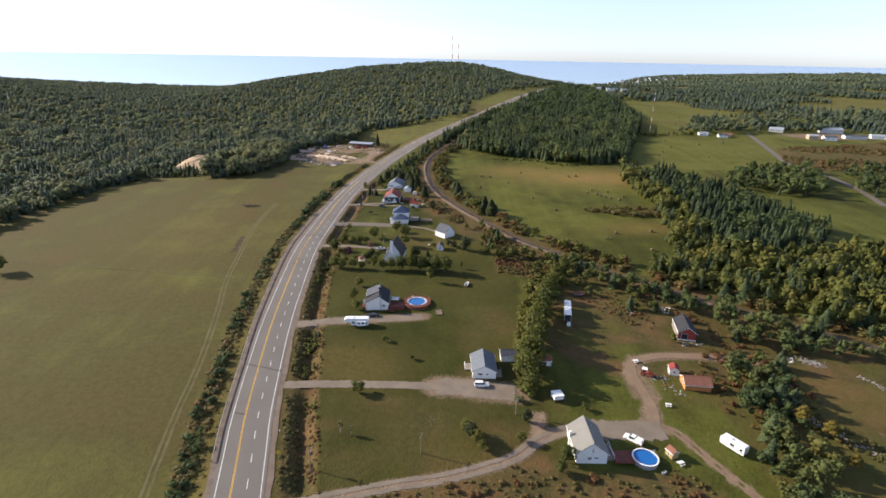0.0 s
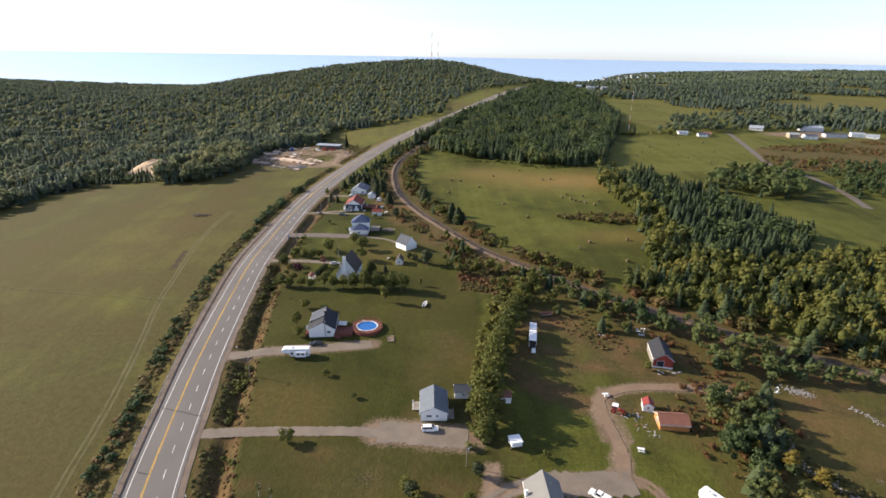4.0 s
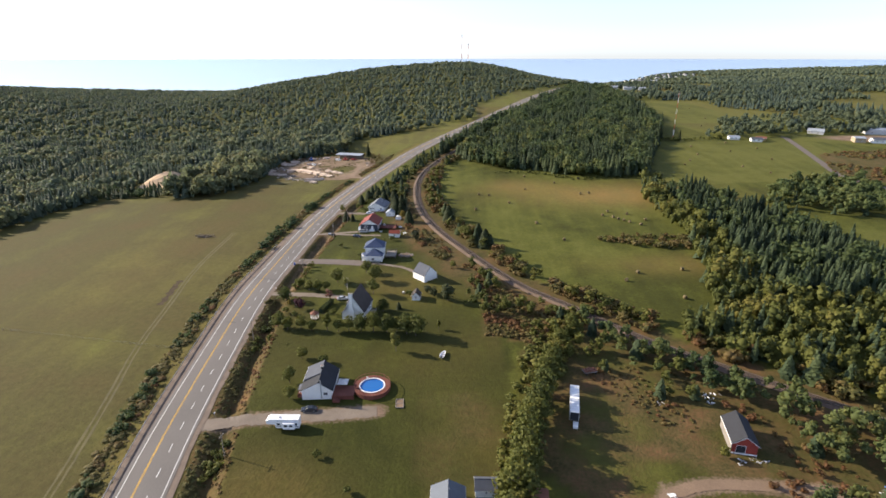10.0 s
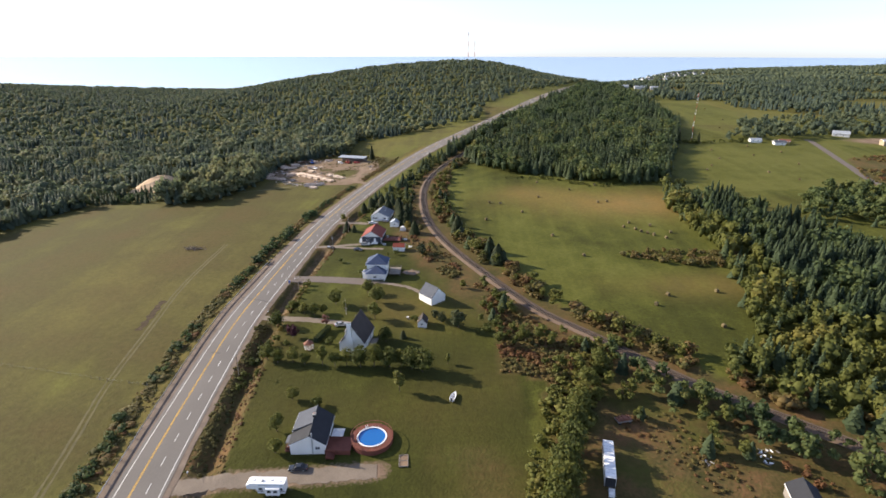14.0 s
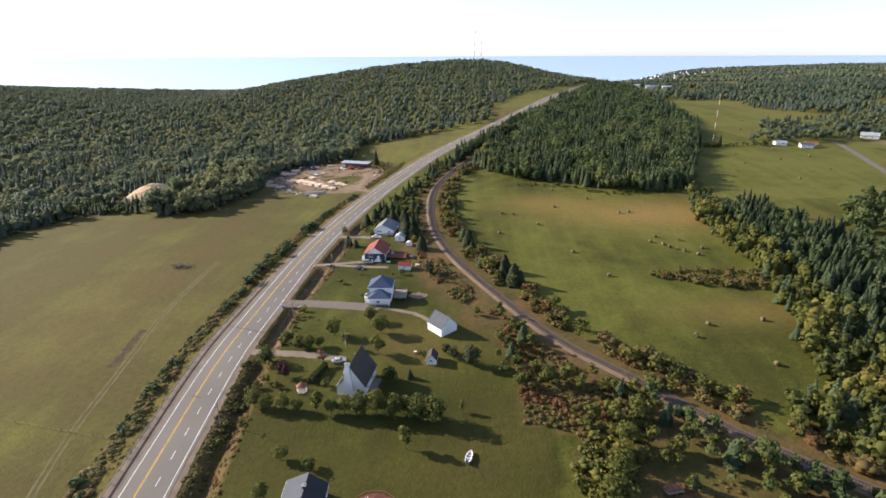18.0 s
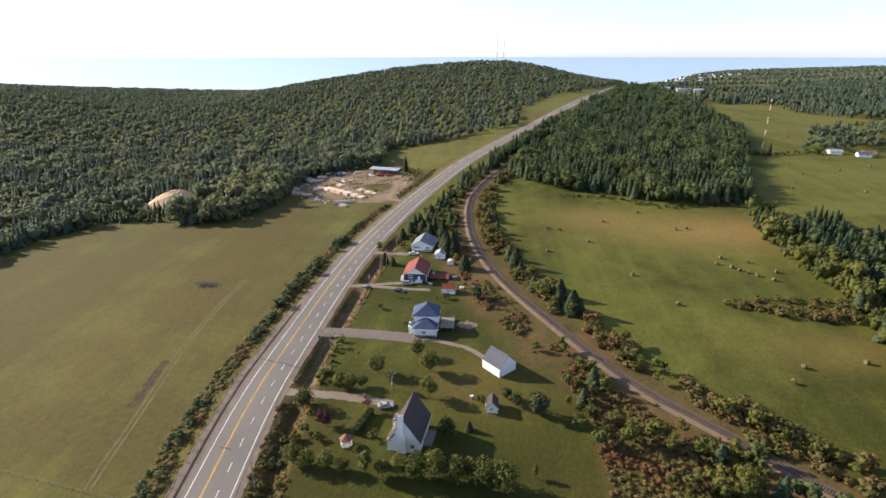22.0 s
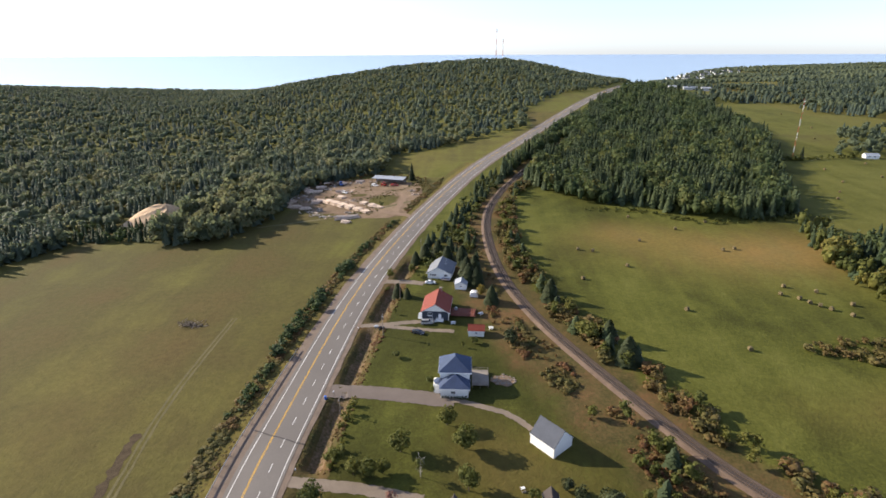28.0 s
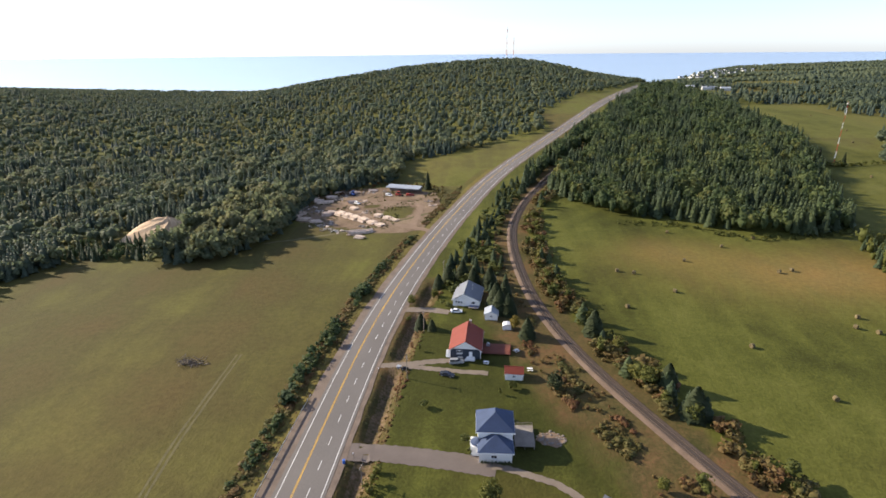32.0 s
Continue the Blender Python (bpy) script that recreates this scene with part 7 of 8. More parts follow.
for x, y, r in ((63.6, 113.0, 20), (69.7, 137.1, -15), (-17.4, 352.6, 40), (-13.6, 341.8, 0), (67.3, 160.5, 10), (-27.6, 345.4, 0)):
    pt = thing("picnic_table", x, y, r, "pale weathered picnic table on the grass", "table", "picnic tables")
    part("top", [box(-0.9, -0.4 + k * 0.17, 0.7, 0.9, -0.4 + k * 0.17 + 0.15, 0.75) for k in range(5)], M_TRIM, pt)
    for sy in (-0.75, 0.75):
        part("bench", box(-0.9, sy - 0.13, 0.42, 0.9, sy + 0.13, 0.47), M_TRIM, pt)
    for sx in (-0.6, 0.6):
        part("leg", [tube((sx, -0.8, 0), (sx, -0.2, 0.7), 0.05, 0.05, 4), tube((sx, 0.8, 0), (sx, 0.2, 0.7), 0.05, 0.05, 4), tube((sx, -0.8, 0.42), (sx, 0.8, 0.42), 0.04, 0.04, 4)], M_TRIM, pt)
bn = thing("wheeled_bin", -63.9, 299.9, 10, "blue wheeled bin at the end of the driveway", "bin")
part("body", soft_box(-0.33, -0.35, 0.05, 0.33, 0.35, 1.0, 0.05), M_BLUE, bn)
part("lid", soft_box(-0.36, -0.38, 1.0, 0.36, 0.4, 1.1, 0.04), M_BLUE, bn)
part("wheel", [tube((s * 0.3, 0.35, 0.12), (s * 0.36, 0.35, 0.12), 0.12, 0.12, 8) for s in (-1, 1)], M_TYRE, bn)
hg = thing("clipped_hedge", -37.6, 254.4, -14, "clipped dark green hedge on the lawn", "hedge")
hv, hf_ = [], []
hr = np.random.RandomState(8)
hp = np.stack([hr.uniform(-0.9, 0.9, 900), hr.uniform(-5.0, 5.0, 900), hr.uniform(0.1, 2.0, 900)], 1)
hp[np.arange(900) % 3 == 0, 0] = np.sign(hp[np.arange(900) % 3 == 0, 0]) * 0.9
hp[np.arange(900) % 3 == 1, 2] = 2.0
hm = tri_mesh("leaves", *leaf_quads(hr, hp, hr.normal(0, 1, (900, 3)), 0.2), np.full(3600, 0.05), M_LEAF)
lv = new("leaves", hm)
lv.parent = hg
part("inner_growth", box(-0.8, -4.9, 0, 0.8, 4.9, 1.9), M_NEEDLE, hg)

# ---- single trees ----
def trunk_of(seed, r=0.022, top=0.75, limbs=6, spread=0.2, low=0.2):
    rng = np.random.RandomState(seed)
    out = [tube((0, 0, -0.02), (0.01, 0, top * 0.5), r, r * 0.7, 7), tube((0.01, 0, top * 0.5), (0.0, 0.01, top), r * 0.7, r * 0.25, 6)]
    for k in range(limbs):
        z = low + (top - low) * k / limbs
        a = k * 2.4 + rng.uniform(-0.4, 0.4)
        l = spread * rng.uniform(0.7, 1.2)
        out.append(tube((0, 0, z), (math.cos(a) * l, math.sin(a) * l, z + l * 0.9), r * 0.4, r * 0.12, 5))
    return out


def crown_mesh(vf, tint, material):
    v, f = vf
    return tri_mesh("crown", v, f, np.full(len(v), tint), material)


M_AUTUMN = foliage("autumn_leaves", [(0.0, (0.11, 0.1, 0.02)), (0.5, (0.17, 0.13, 0.025)), (1.0, (0.2, 0.11, 0.025))])
M_PURPLE = foliage("purple_leaves", [(0.0, (0.035, 0.012, 0.018)), (1.0, (0.09, 0.03, 0.04))])
M_ROSE = foliage("rosy_leaves", [(0.0, (0.16, 0.075, 0.06)), (1.0, (0.24, 0.12, 0.09))])
KINDS = {
    "oak": ("broadleaf_tree", "leafy green broadleaf tree with uneven crown", lambda: broadleaf(101, 760, 0.5, 0.03, 16, 0.046), 0.5, "M_LEAF", 0.024, 0.75),
    "ash": ("broadleaf_tree", "tall leafy broadleaf tree", lambda: broadleaf(102, 660, 0.42, 0.05, 15, 0.044), 0.45, "M_LEAF", 0.02, 0.8),
    "dark": ("broadleaf_tree", "dense dark green broadleaf tree", lambda: broadleaf(103, 760, 0.5, 0.0, 16, 0.046), 0.25, "M_LEAF", 0.024, 0.7),
    "lime": ("broadleaf_tree", "yellow-green broadleaf tree in leaf", lambda: broadleaf(104, 620, 0.42, 0.05, 14, 0.044), 0.62, "M_LEAF", 0.02, 0.75),
    "poplar": ("poplar_tree", "slender upright yellow-green poplar tree", lambda: broadleaf(105, 280, 0.24, 0.08, 12, 0.05), 0.6, "M_LEAF", 0.016, 0.85),
    "spruce": ("spruce_tree", "dark green spruce with drooping boughs", lambda: conifer(106, 190, 0.24, 0.03), 0.2, "M_SPRUCE", 0.02, 0.9),
    "fat_spruce": ("spruce_tree", "broad bushy dark spruce", lambda: conifer(107, 420, 0.46, 0.02, 0.55), 0.3, "M_SPRUCE", 0.022, 0.88),
    "pine": ("pine_tree", "dense dark bushy young pine", lambda: broadleaf(113, 620, 0.42, -0.02, 15, 0.05), 0.35, "M_SPRUCE", 0.022, 0.85),
    "shrub": ("shrub", "rounded green garden shrub", lambda: broadleaf(108, 220, 0.7, -0.02, 9, 0.08), 0.3, "M_LEAF", 0.02, 0.5),
    "gold": ("broadleaf_tree", "golden autumn broadleaf tree", lambda: broadleaf(109, 280, 0.36, 0.08, 10, 0.055), 0.2, "M_AUTUMN", 0.02, 0.7),
    "purple": ("ornamental_tree", "small purple-leaved ornamental garden tree", lambda: broadleaf(110, 240, 0.5, 0.05, 9, 0.065), 0.3, "M_PURPLE", 0.02, 0.6),
    "rose": ("ornamental_tree", "thin rosy-leaved young tree", lambda: broadleaf(111, 110, 0.3, 0.2, 8, 0.04), 0.3, "M_ROSE", 0.016, 0.85),
    "bare": ("bare_birch", "pale nearly leafless birch", lambda: broadleaf(112, 150, 0.24, 0.3, 9, 0.03), 0.6, "M_LEAF", 0.014, 0.95),
}
MATS = {"M_LEAF": M_LEAF, "M_SPRUCE": M_SPRUCE, "M_AUTUMN": M_AUTUMN, "M_PURPLE": M_PURPLE, "M_ROSE": M_ROSE}
M_BIRCH = plain("birch_bark", (0.5, 0.46, 0.4), 0.85, 0.2, 2.0)
made_trees = {}
trng = np.random.RandomState(17)


def tree(kind, x, y, h):
    name, label, crown, tint, mat_, r, top = KINDS[kind]
    m = at_ground(x, y, trng.uniform(0, 360), h)
    if kind in made_trees:
        return copy_thing(made_trees[kind], m)
    t = tagged(new(name), label, "tree" if kind != "shrub" else "shrub", "yard and hedgerow trees")
    part("trunk", trunk_of(len(made_trees), r, top, 11 if kind == "bare" else 6, 0.26 if kind == "bare" else 0.18), M_BIRCH if kind == "bare" else M_BARK, t)
    c = new("crown", crown_mesh(crown(), tint, MATS[mat_]))
    c.parent = t
    t.matrix_basis = pose(0, 0, 0)
    made_trees[kind] = t
    first = copy_thing(t, m)
    for o in list(t.children):
        bpy.data.objects.remove(o)
    bpy.data.objects.remove(t)
    made_trees[kind] = first
    first.matrix_basis = m
    return first


def tree_copy(kind, x, y, h):
    """copy_thing keeps the first tree's scale, so sizes are given relative to it."""
    if kind not in made_trees:
        return tree(kind, x, y, h)
    base = made_trees[kind]
    return copy_thing(base, at_ground(x, y, trng.uniform(0, 360), h / base.scale[0]))


PLANT = {
    "oak": [(-216, 238, 11), (22, 120.4, 3.6), (-48.6, 237.2, 5.5), (-39.2, 236.4, 4.5), (-52.7, 238.9, 6), (-26.8, 289.6, 6.4), (-21.6, 280.7, 7.8), (-38.2, 279, 7.2), (-54.4, 274.2, 4.6), (-44.7, 270.2, 5.6), (-41.8, 271.4, 4.4), (-35.7, 195.8, 4.6), (-37.8, 217.8, 4.6)],
    "ash": [(27, 149, 11.5), (29.6, 156.5, 12.5), (32, 164, 12), (37.5, 184, 10.5), (44, 206.5, 9), (52, 225, 8.2), (58, 236, 8), (-15.6, 235.4, 8.5), (-28.7, 235.5, 5.5), (-20.3, 266.9, 7.4), (-38, 204, 6)],
    "dark": [(31, 160.2, 10), (34, 171.5, 11.5), (35.6, 178.5, 10), (39.8, 191, 10), (42, 198.5, 9.5), (47.5, 214, 8.5), (28.5, 144, 8), (33, 113, 5.2), (30.5, 109.5, 4), (-20.2, 235.2, 7.5), (-10.5, 235.2, 7.5), (-3, 234.1, 8), (0.5, 232.8, 8.6), (-56.4, 261.3, 7.2), (-13.9, 250.8, 6)],
    "lime": [(20.8, 334.4, 7.5), (13.7, 294.2, 4.2), (16.5, 353.5, 6.5), (6.5, 124, 4.6), (9.5, 119.5, 4.8), (10.6, 117, 3.4), (29.8, 152.4, 9), (33.4, 168, 9.5), (38.6, 187, 8), (86, 174, 3.8), (49.5, 219.5, 7.5), (-57.5, 386, 5), (-49, 394, 4.5), (-43.4, 237.4, 6), (-24.9, 235.9, 6.5), (-6.9, 236.3, 6), (-49, 270.7, 5.2)],
    "poplar": [(-23.4, 329, 2.8), (-25, 319, 3.6), (-50.5, 352.4, 3), (-33.1, 236.1, 9), (19.2, 256.7, 2.6), (8.6, 237.3, 4.4), (-5.8, 222.3, 8.4)],
    "spruce": [(-69, 564, 12.5), (223, 615, 13), (219, 612, 9), (243, 617, 9.5)],
    "fat_spruce": [(-13, 362, 7.4), (-22.4, 380.5, 9), (-19, 379, 8.2), (-23.5, 386.5, 9.5), (-20, 391, 8.5), (-26, 402, 9), (-33, 404, 8), (-48, 403, 6.5), (-44, 408, 7.5), (-38, 412, 8), (30.2, 321.2, 9.5), (27, 334.5, 8), (10.6, 364.7, 9), (-51.8, 369, 6), (-47.5, 366.6, 4.2), (-7.9, 253.3, 3)],
    "pine": [(-7.2, 331.7, 6.6), (8, 121.5, 5.2), (24.6, 128.4, 4.6), (3.1, 267.8, 4), (5.5, 264.6, 4.6), (11.9, 260.8, 8)],
    "shrub": [(-27, 141.6, 4.2), (-10.8, 160, 2), (-45.6, 322.6, 2.6), (-19.8, 332, 2.8), (43.2, 134.6, 2.4), (-33, 308.5, 2.6), (-31.8, 304.6, 2), (-42.5, 384.6, 2.2), (-45, 387, 2.4), (-57, 374.6, 2.2), (351, 478, 9), (-33.5, 248.8, 3), (-4.8, 264.8, 3), (-53.1, 250.3, 3), (-54.9, 247.4, 3.2), (-48.9, 247.7, 2.4), (-29.6, 214.6, 3.4), (-21.4, 171.5, 2.4)],
    "gold": [(111, 124.5, 6.5), (106.5, 130, 7), (103, 118, 5.6), (109, 112, 6), (100.5, 135.5, 5.2), (-40, 416, 4.5), (-17.6, 366.2, 6.4), (-53.7, 256.3, 3)],
    "purple": [(-48.4, 253.4, 5.2)],
    "rose": [(-33, 398.6, 4), (-37.7, 260.6, 6.2)],
    "bare": [(-29, 123, 4.2), (-26, 122.2, 3.4), (-32.2, 270.6, 6.4)],
}
for kind, spots in PLANT.items():
    for tx, ty, th in spots:
        tree_copy(kind, tx, ty, th)

# ---- railway ----
def swept(name, line, profile, material, parent=None, label="", closed=False):
    """A cross-section of (offset, lift) carried along a line on the ground."""
    n = sides(line)
    g = height(line[:, 0], line[:, 1])
    k = len(profile)
    v = np.stack([np.c_[line + n * o, g + z] for o, z in profile], 1).reshape(-1, 3)
    f = [(i * k + j, i * k + (j + 1) % k, (i + 1) * k + (j + 1) % k, (i + 1) * k + j) for i in range(len(line) - 1) for j in range(k if closed else k - 1)]
    return link_mesh(name, v, f, material, parent, label)


rl = spline(RAIL_PTS, 2.0)
rl = rl[(rl[:, 1] > 100) & (rl[:, 1] < 640)]
railway = tagged(swept("railway", rl, [(-2.9, -0.05), (-1.7, 0.45), (1.7, 0.45), (2.9, -0.05)], M_BALLAST), "single railway track on brown ballast", "railway", kind="structure")
for o in (-0.72, 0.72):
    swept("rail", rl, [(o - 0.05, 0.5), (o - 0.05, 0.68), (o + 0.05, 0.68), (o + 0.05, 0.5)], M_RAIL, railway, "rusty steel rail", True)
rs_at = np.r_[0, np.cumsum(np.linalg.norm(np.diff(rl, axis=0), axis=1))]
sl_me = bpy.data.meshes.new("sleeper")
bv, bf = box(-1.3, -0.12, 0, 1.3, 0.12, 0.16)
sl_me.from_pydata([tuple(p) for p in bv], [], bf)
sl_me.materials.append(M_SLEEPER)
rest_v, rest_f = [], []
srng = np.random.RandomState(4)
for s in np.arange(1, rs_at[-1] - 1, 0.66):
    p0, p1 = [np.array([np.interp(q, rs_at, rl[:, i]) for i in (0, 1)]) for q in (s, s + 0.4)]
    d = p1 - p0
    m = pose(p0[0], p0[1], zat(*p0) + 0.4, 0, 0, math.degrees(math.atan2(d[1], d[0])) - 90 + srng.uniform(-1.5, 1.5))
    if 262 < p0[1] < 430:
        ob = new("sleeper", sl_me)
        ob.parent = railway
        ob.matrix_basis = m
    else:
        rest_f += [tuple(i + len(rest_v) for i in q) for q in bf]
        rest_v += [tuple(m @ Vector(p)) for p in bv]
tagged(link_mesh("far_sleepers", rest_v, rest_f, M_SLEEPER), "weathered railway sleepers along the track", "sleepers", kind="stuff")

# ---- guard rail, poles, signs, fence ----
gl = spline(VERGE_PTS, 1.0)
gl = gl[(gl[:, 1] > 113) & (gl[:, 1] < 328)]
guard = tagged(swept("guard_rail", gl[::2], [(-8.05, 0.5), (-8.12, 0.62), (-8.05, 0.7), (-8.12, 0.78), (-8.05, 0.88), (-8.0, 0.88), (-8.0, 0.5)], M_GALV, None, "", True), "long galvanised steel guard rail beside the highway", "guard rail")
gn = sides(gl)
post_me = bpy.data.meshes.new("post")
pv, pf = box(-0.1, -0.1, -0.2, 0.1, 0.1, 0.92)
post_me.from_pydata([tuple(p) for p in pv], [], pf)
post_me.materials.append(M_WOODPOLE)
for i in range(0, len(gl), 4):
    q = gl[i] + gn[i] * -8.3
    ob = new("post", post_me)
    ob.parent = guard
    ob.location = (q[0], q[1], zat(*q))


def utility_pole(x, y, h, rot=0, lamp=False, tank=False):
    p = thing("utility_pole", x, y, rot, "weathered wooden utility pole with crossarm", "utility pole", "utility poles")
    part("pole", tube((0, 0, -0.5), (0, 0, h), 0.16, 0.1, 8), M_WOODPOLE, p)
    arm = part("crossarm", box(-1.1, -0.08, h - 0.9, 1.1, 0.06, h - 0.76), M_WOODPOLE, p)
    for k in (-0.95, -0.35, 0.35, 0.95):
        part("insulator", tube((k, 0, h - 0.76), (k, 0, h - 0.55), 0.05, 0.03, 6), M_GALV, arm)
    if tank:
        part("transformer", tube((0.35, 0, h - 2.4), (0.35, 0, h - 1.4), 0.24, 0.24, 10), M_GALV, p)
    if lamp:
        part("lamp_arm", tube((0, 0, h - 1.6), (1.5, 0, h - 1.2), 0.03, 0.03, 5), M_GALV, p)
        part("lamp_head", soft_box(1.4, -0.12, h - 1.32, 1.9, 0.12, h - 1.18, 0.03), M_GALV, p)


for x, y, h, r, tk in ((-34.3, 109.3, 8.0, 80, True), (-5.9, 115.5, 6.5, 75, False), (21.8, 131.8, 7.0, 0, True), (-52.6, 336.4, 9.0, 85, True), (-50.4, 365.5, 8.5, 85, False), (-57.8, 293.5, 7.5, 80, False), (-46.0, 172.0, 8.0, 80, False), (-59.5, 231.0, 8.0, 82, False), (-46.5, 412.0, 8.5, 85, False)):
    utility_pole(x, y, h, r, tank=tk)
sg = thing("road_sign", -43.6, 112.8, 10, "yellow diamond warning sign on a post", "road sign")
part("post", tube((0, 0, -0.2), (0, 0, 2.9), 0.05, 0.05, 6), M_GALV, sg)
face = part("panel", (np.array([(0, -0.06, 1.65), (0.62, -0.06, 2.27), (0, -0.06, 2.9), (-0.62, -0.06, 2.27), (0, -0.03, 1.65), (0.62, -0.03, 2.27), (0, -0.03, 2.9), (-0.62, -0.03, 2.27)]), [(0, 1, 2, 3), (7, 6, 5, 4), (0, 4, 5, 1), (1, 5, 6, 2), (2, 6, 7, 3), (3, 7, 4, 0)]), M_PAINT_YELLOW, sg)
part("symbol", [box(-0.06, -0.075, 2.05, 0.06, -0.065, 2.5), box(-0.2, -0.075, 2.3, 0.2, -0.065, 2.38)], M_TYRE, face, "black bars")
for x, y in ((-46.0, 122.4), (-62.6, 340.2), (-62.0, 302.2), (-55.2, 187.6), (-63.6, 271.0)):
    mb = thing("mailbox", x, y, 15, "small white roadside mailbox on a post", "mailbox", "mailboxes")
    part("post", box(-0.05, -0.05, -0.2, 0.05, 0.05, 1.05), M_WOODPOLE, mb)
    part("box", extrude([(-0.26, 1.05), (0.26, 1.05), (0.26, 1.22), (0.14, 1.33), (-0.14, 1.33), (-0.26, 1.22)], -0.12, 0.12), M_PAINT_WHITE, mb)
    part("flag", box(0.12, -0.2, 1.2, 0.14, -0.05, 1.4), M_PAINT_RED, mb)
fl = spline([(-290, 266), (-207, 247.5), (-161.8, 239.6), (-101, 227), (-86, 224)], 4.2)
fence = tagged(new("field_fence"), "old wire field fence with pale wooden posts", "fence")
for i, q in enumerate(fl):
    part("post", tube((q[0], q[1], zat(*q) - 0.2), (q[0] + 0.05, q[1], zat(*q) + 1.15), 0.07, 0.06, 5), M_WOODPOLE, fence)
for zz in (0.5, 1.0):
    part("wire", [tube((*a, zat(*a) + zz), (*b, zat(*b) + zz), 0.012, 0.012, 3) for a, b in zip(fl, fl[1:])], M_GALV, fence)

# ---- fields ----
M_TRACK = plain("worn_grass", (0.096, 0.082, 0.03), 0.95, 0.3, 0.3, fine=3.0)
M_DARKSOIL = plain("dark_soil", (0.064, 0.047, 0.028), 0.95, 0.35, 0.5, fine=3.0, spec=0.1)
for o in (-0.8, 0.8):
    ln = spline([(-72, 96), (-78, 125), (-84, 160), (-92, 195), (-100, 226), (-106, 262), (-112, 300), (-114, 350)], 3.0)
    tagged(ribbon("field_track", ln, o - 0.34, o + 0.34, 0.03, M_TRACK, wobble=0.14), "worn wheel track through the pasture", "track", kind="structure")
tagged(ribbon("soil_scar", spline([(-109.2, 259), (-110.4, 267), (-111.6, 275), (-112.8, 284)], 1.5), -1.3, 1.3, 0.03, M_DARKSOIL, wobble=0.8), "dark strip of bare soil in the pasture", "bare soil", kind="structure")
tagged(ribbon("field_track", spline([(-62, 508), (-80, 494), (-100, 480), (-125, 470), (-150, 462)], 3.0), -1.2, 1.2, 0.04, M_TRACK, wobble=0.6), "pale worn track below the log yard", "track", kind="structure")
bp_ = thing("brush_pile", -129.0, 345.0, 0, "pile of dead branches and wire in the pasture", "brush pile")
brng = np.random.RandomState(12)
for k in range(84):
    a, r = brng.uniform(0, 6.283), brng.uniform(0, 4.2)
    x, y, b = math.cos(a) * r * 1.5, math.sin(a) * r * 0.8, brng.uniform(0, 6.283)
    l = brng.uniform(1.0, 2.8)
    part("branch", tube((x, y, 0.1), (x + math.cos(b) * l, y + math.sin(b) * l, brng.uniform(0.3, 1.5)), 0.13, 0.05, 5), M_BARK if k % 2 else M_WOODPOLE, bp_)


def hay_bale(x, y, rot):
    b = thing("hay_bale", x, y, rot, "round weathered hay bale lying on the stubble", "hay bale", "hay bales")
    n, r, w = 18, 0.78, 0.62
    prof = [(-w, r * 0.0), (-w, r * 0.93), (-w * 0.9, r), (w * 0.9, r), (w, r * 0.93), (w, 0.0)]
    v, f = [], []
    for i in range(n):
        a = i * 6.2832 / n
        v += [(q[0], math.cos(a) * q[1], r + math.sin(a) * q[1] - 0.05) for q in prof]
    for i in range(n):
        j = (i + 1) % n
        f += [(i * 6 + k, j * 6 + k, j * 6 + k + 1, i * 6 + k + 1) for k in range(5)]
    part("roll", (np.array(v), f), M_HAY, b)
    part("net_wrap", [ring(r * 1.004, r * 1.012, -0.04, 0.04, 18)], M_HAY, b).matrix_basis = pose(0, 0, r - 0.05, 0, 90, 0)
    return b


BALES = [(30.7, 418.3), (37.4, 416), (49.5, 398.2), (27.2, 384.5), (72.9, 330.2), (63.6, 430), (99.7, 417.9), (106, 419.9), (108.4, 378.9), (118.9, 374.3), (103.4, 371.6), (109, 368.2), (111.1, 364.7), (113.8, 362.5), (116.3, 359.8),
         (121.4, 355.2), (126.7, 363.9), (91.4, 280.5), (99, 289.1), (120.8, 293.1), (106.9, 458.6), (67.3, 467.3), (61.7, 357.4), (110.9, 264.1), (87.1, 447.3), (215, 520), (232, 545), (250, 500), (268, 560), (290, 530), (240, 580), (300, 575), (205, 505), (262, 480), (282, 600), (330, 760), (300, 700), (350, 860)]
first_bale = None
for k, (x, y) in enumerate(BALES):
    rot = (k * 67) % 180
    if first_bale is None:
        first_bale = hay_bale(x, y, rot)
    else:
        copy_thing(first_bale, at_ground(x, y, rot))

# ---- log yard ----
def log_pile(x, y, rot, long, rows, wide, label, material=None, seed=0):
    p = thing("log_pile", x, y, rot, label, "log pile", "log piles")
    rng = np.random.RandomState(seed)
    for r in range(rows):
        n = max(1, int(wide / 0.55) - r)
        for k in range(n):
            yy = (k - n / 2) * 0.55 + rng.uniform(-0.08, 0.08)
            o = rng.uniform(-1.1, 1.1) * long / 6
            part("log", tube((-long / 2 + o, yy, 0.26 + r * 0.46), (long / 2 + o, yy + rng.uniform(-0.15, 0.15), 0.26 + r * 0.46), 0.27, 0.22, 7), material or M_LOG, p)
    return p


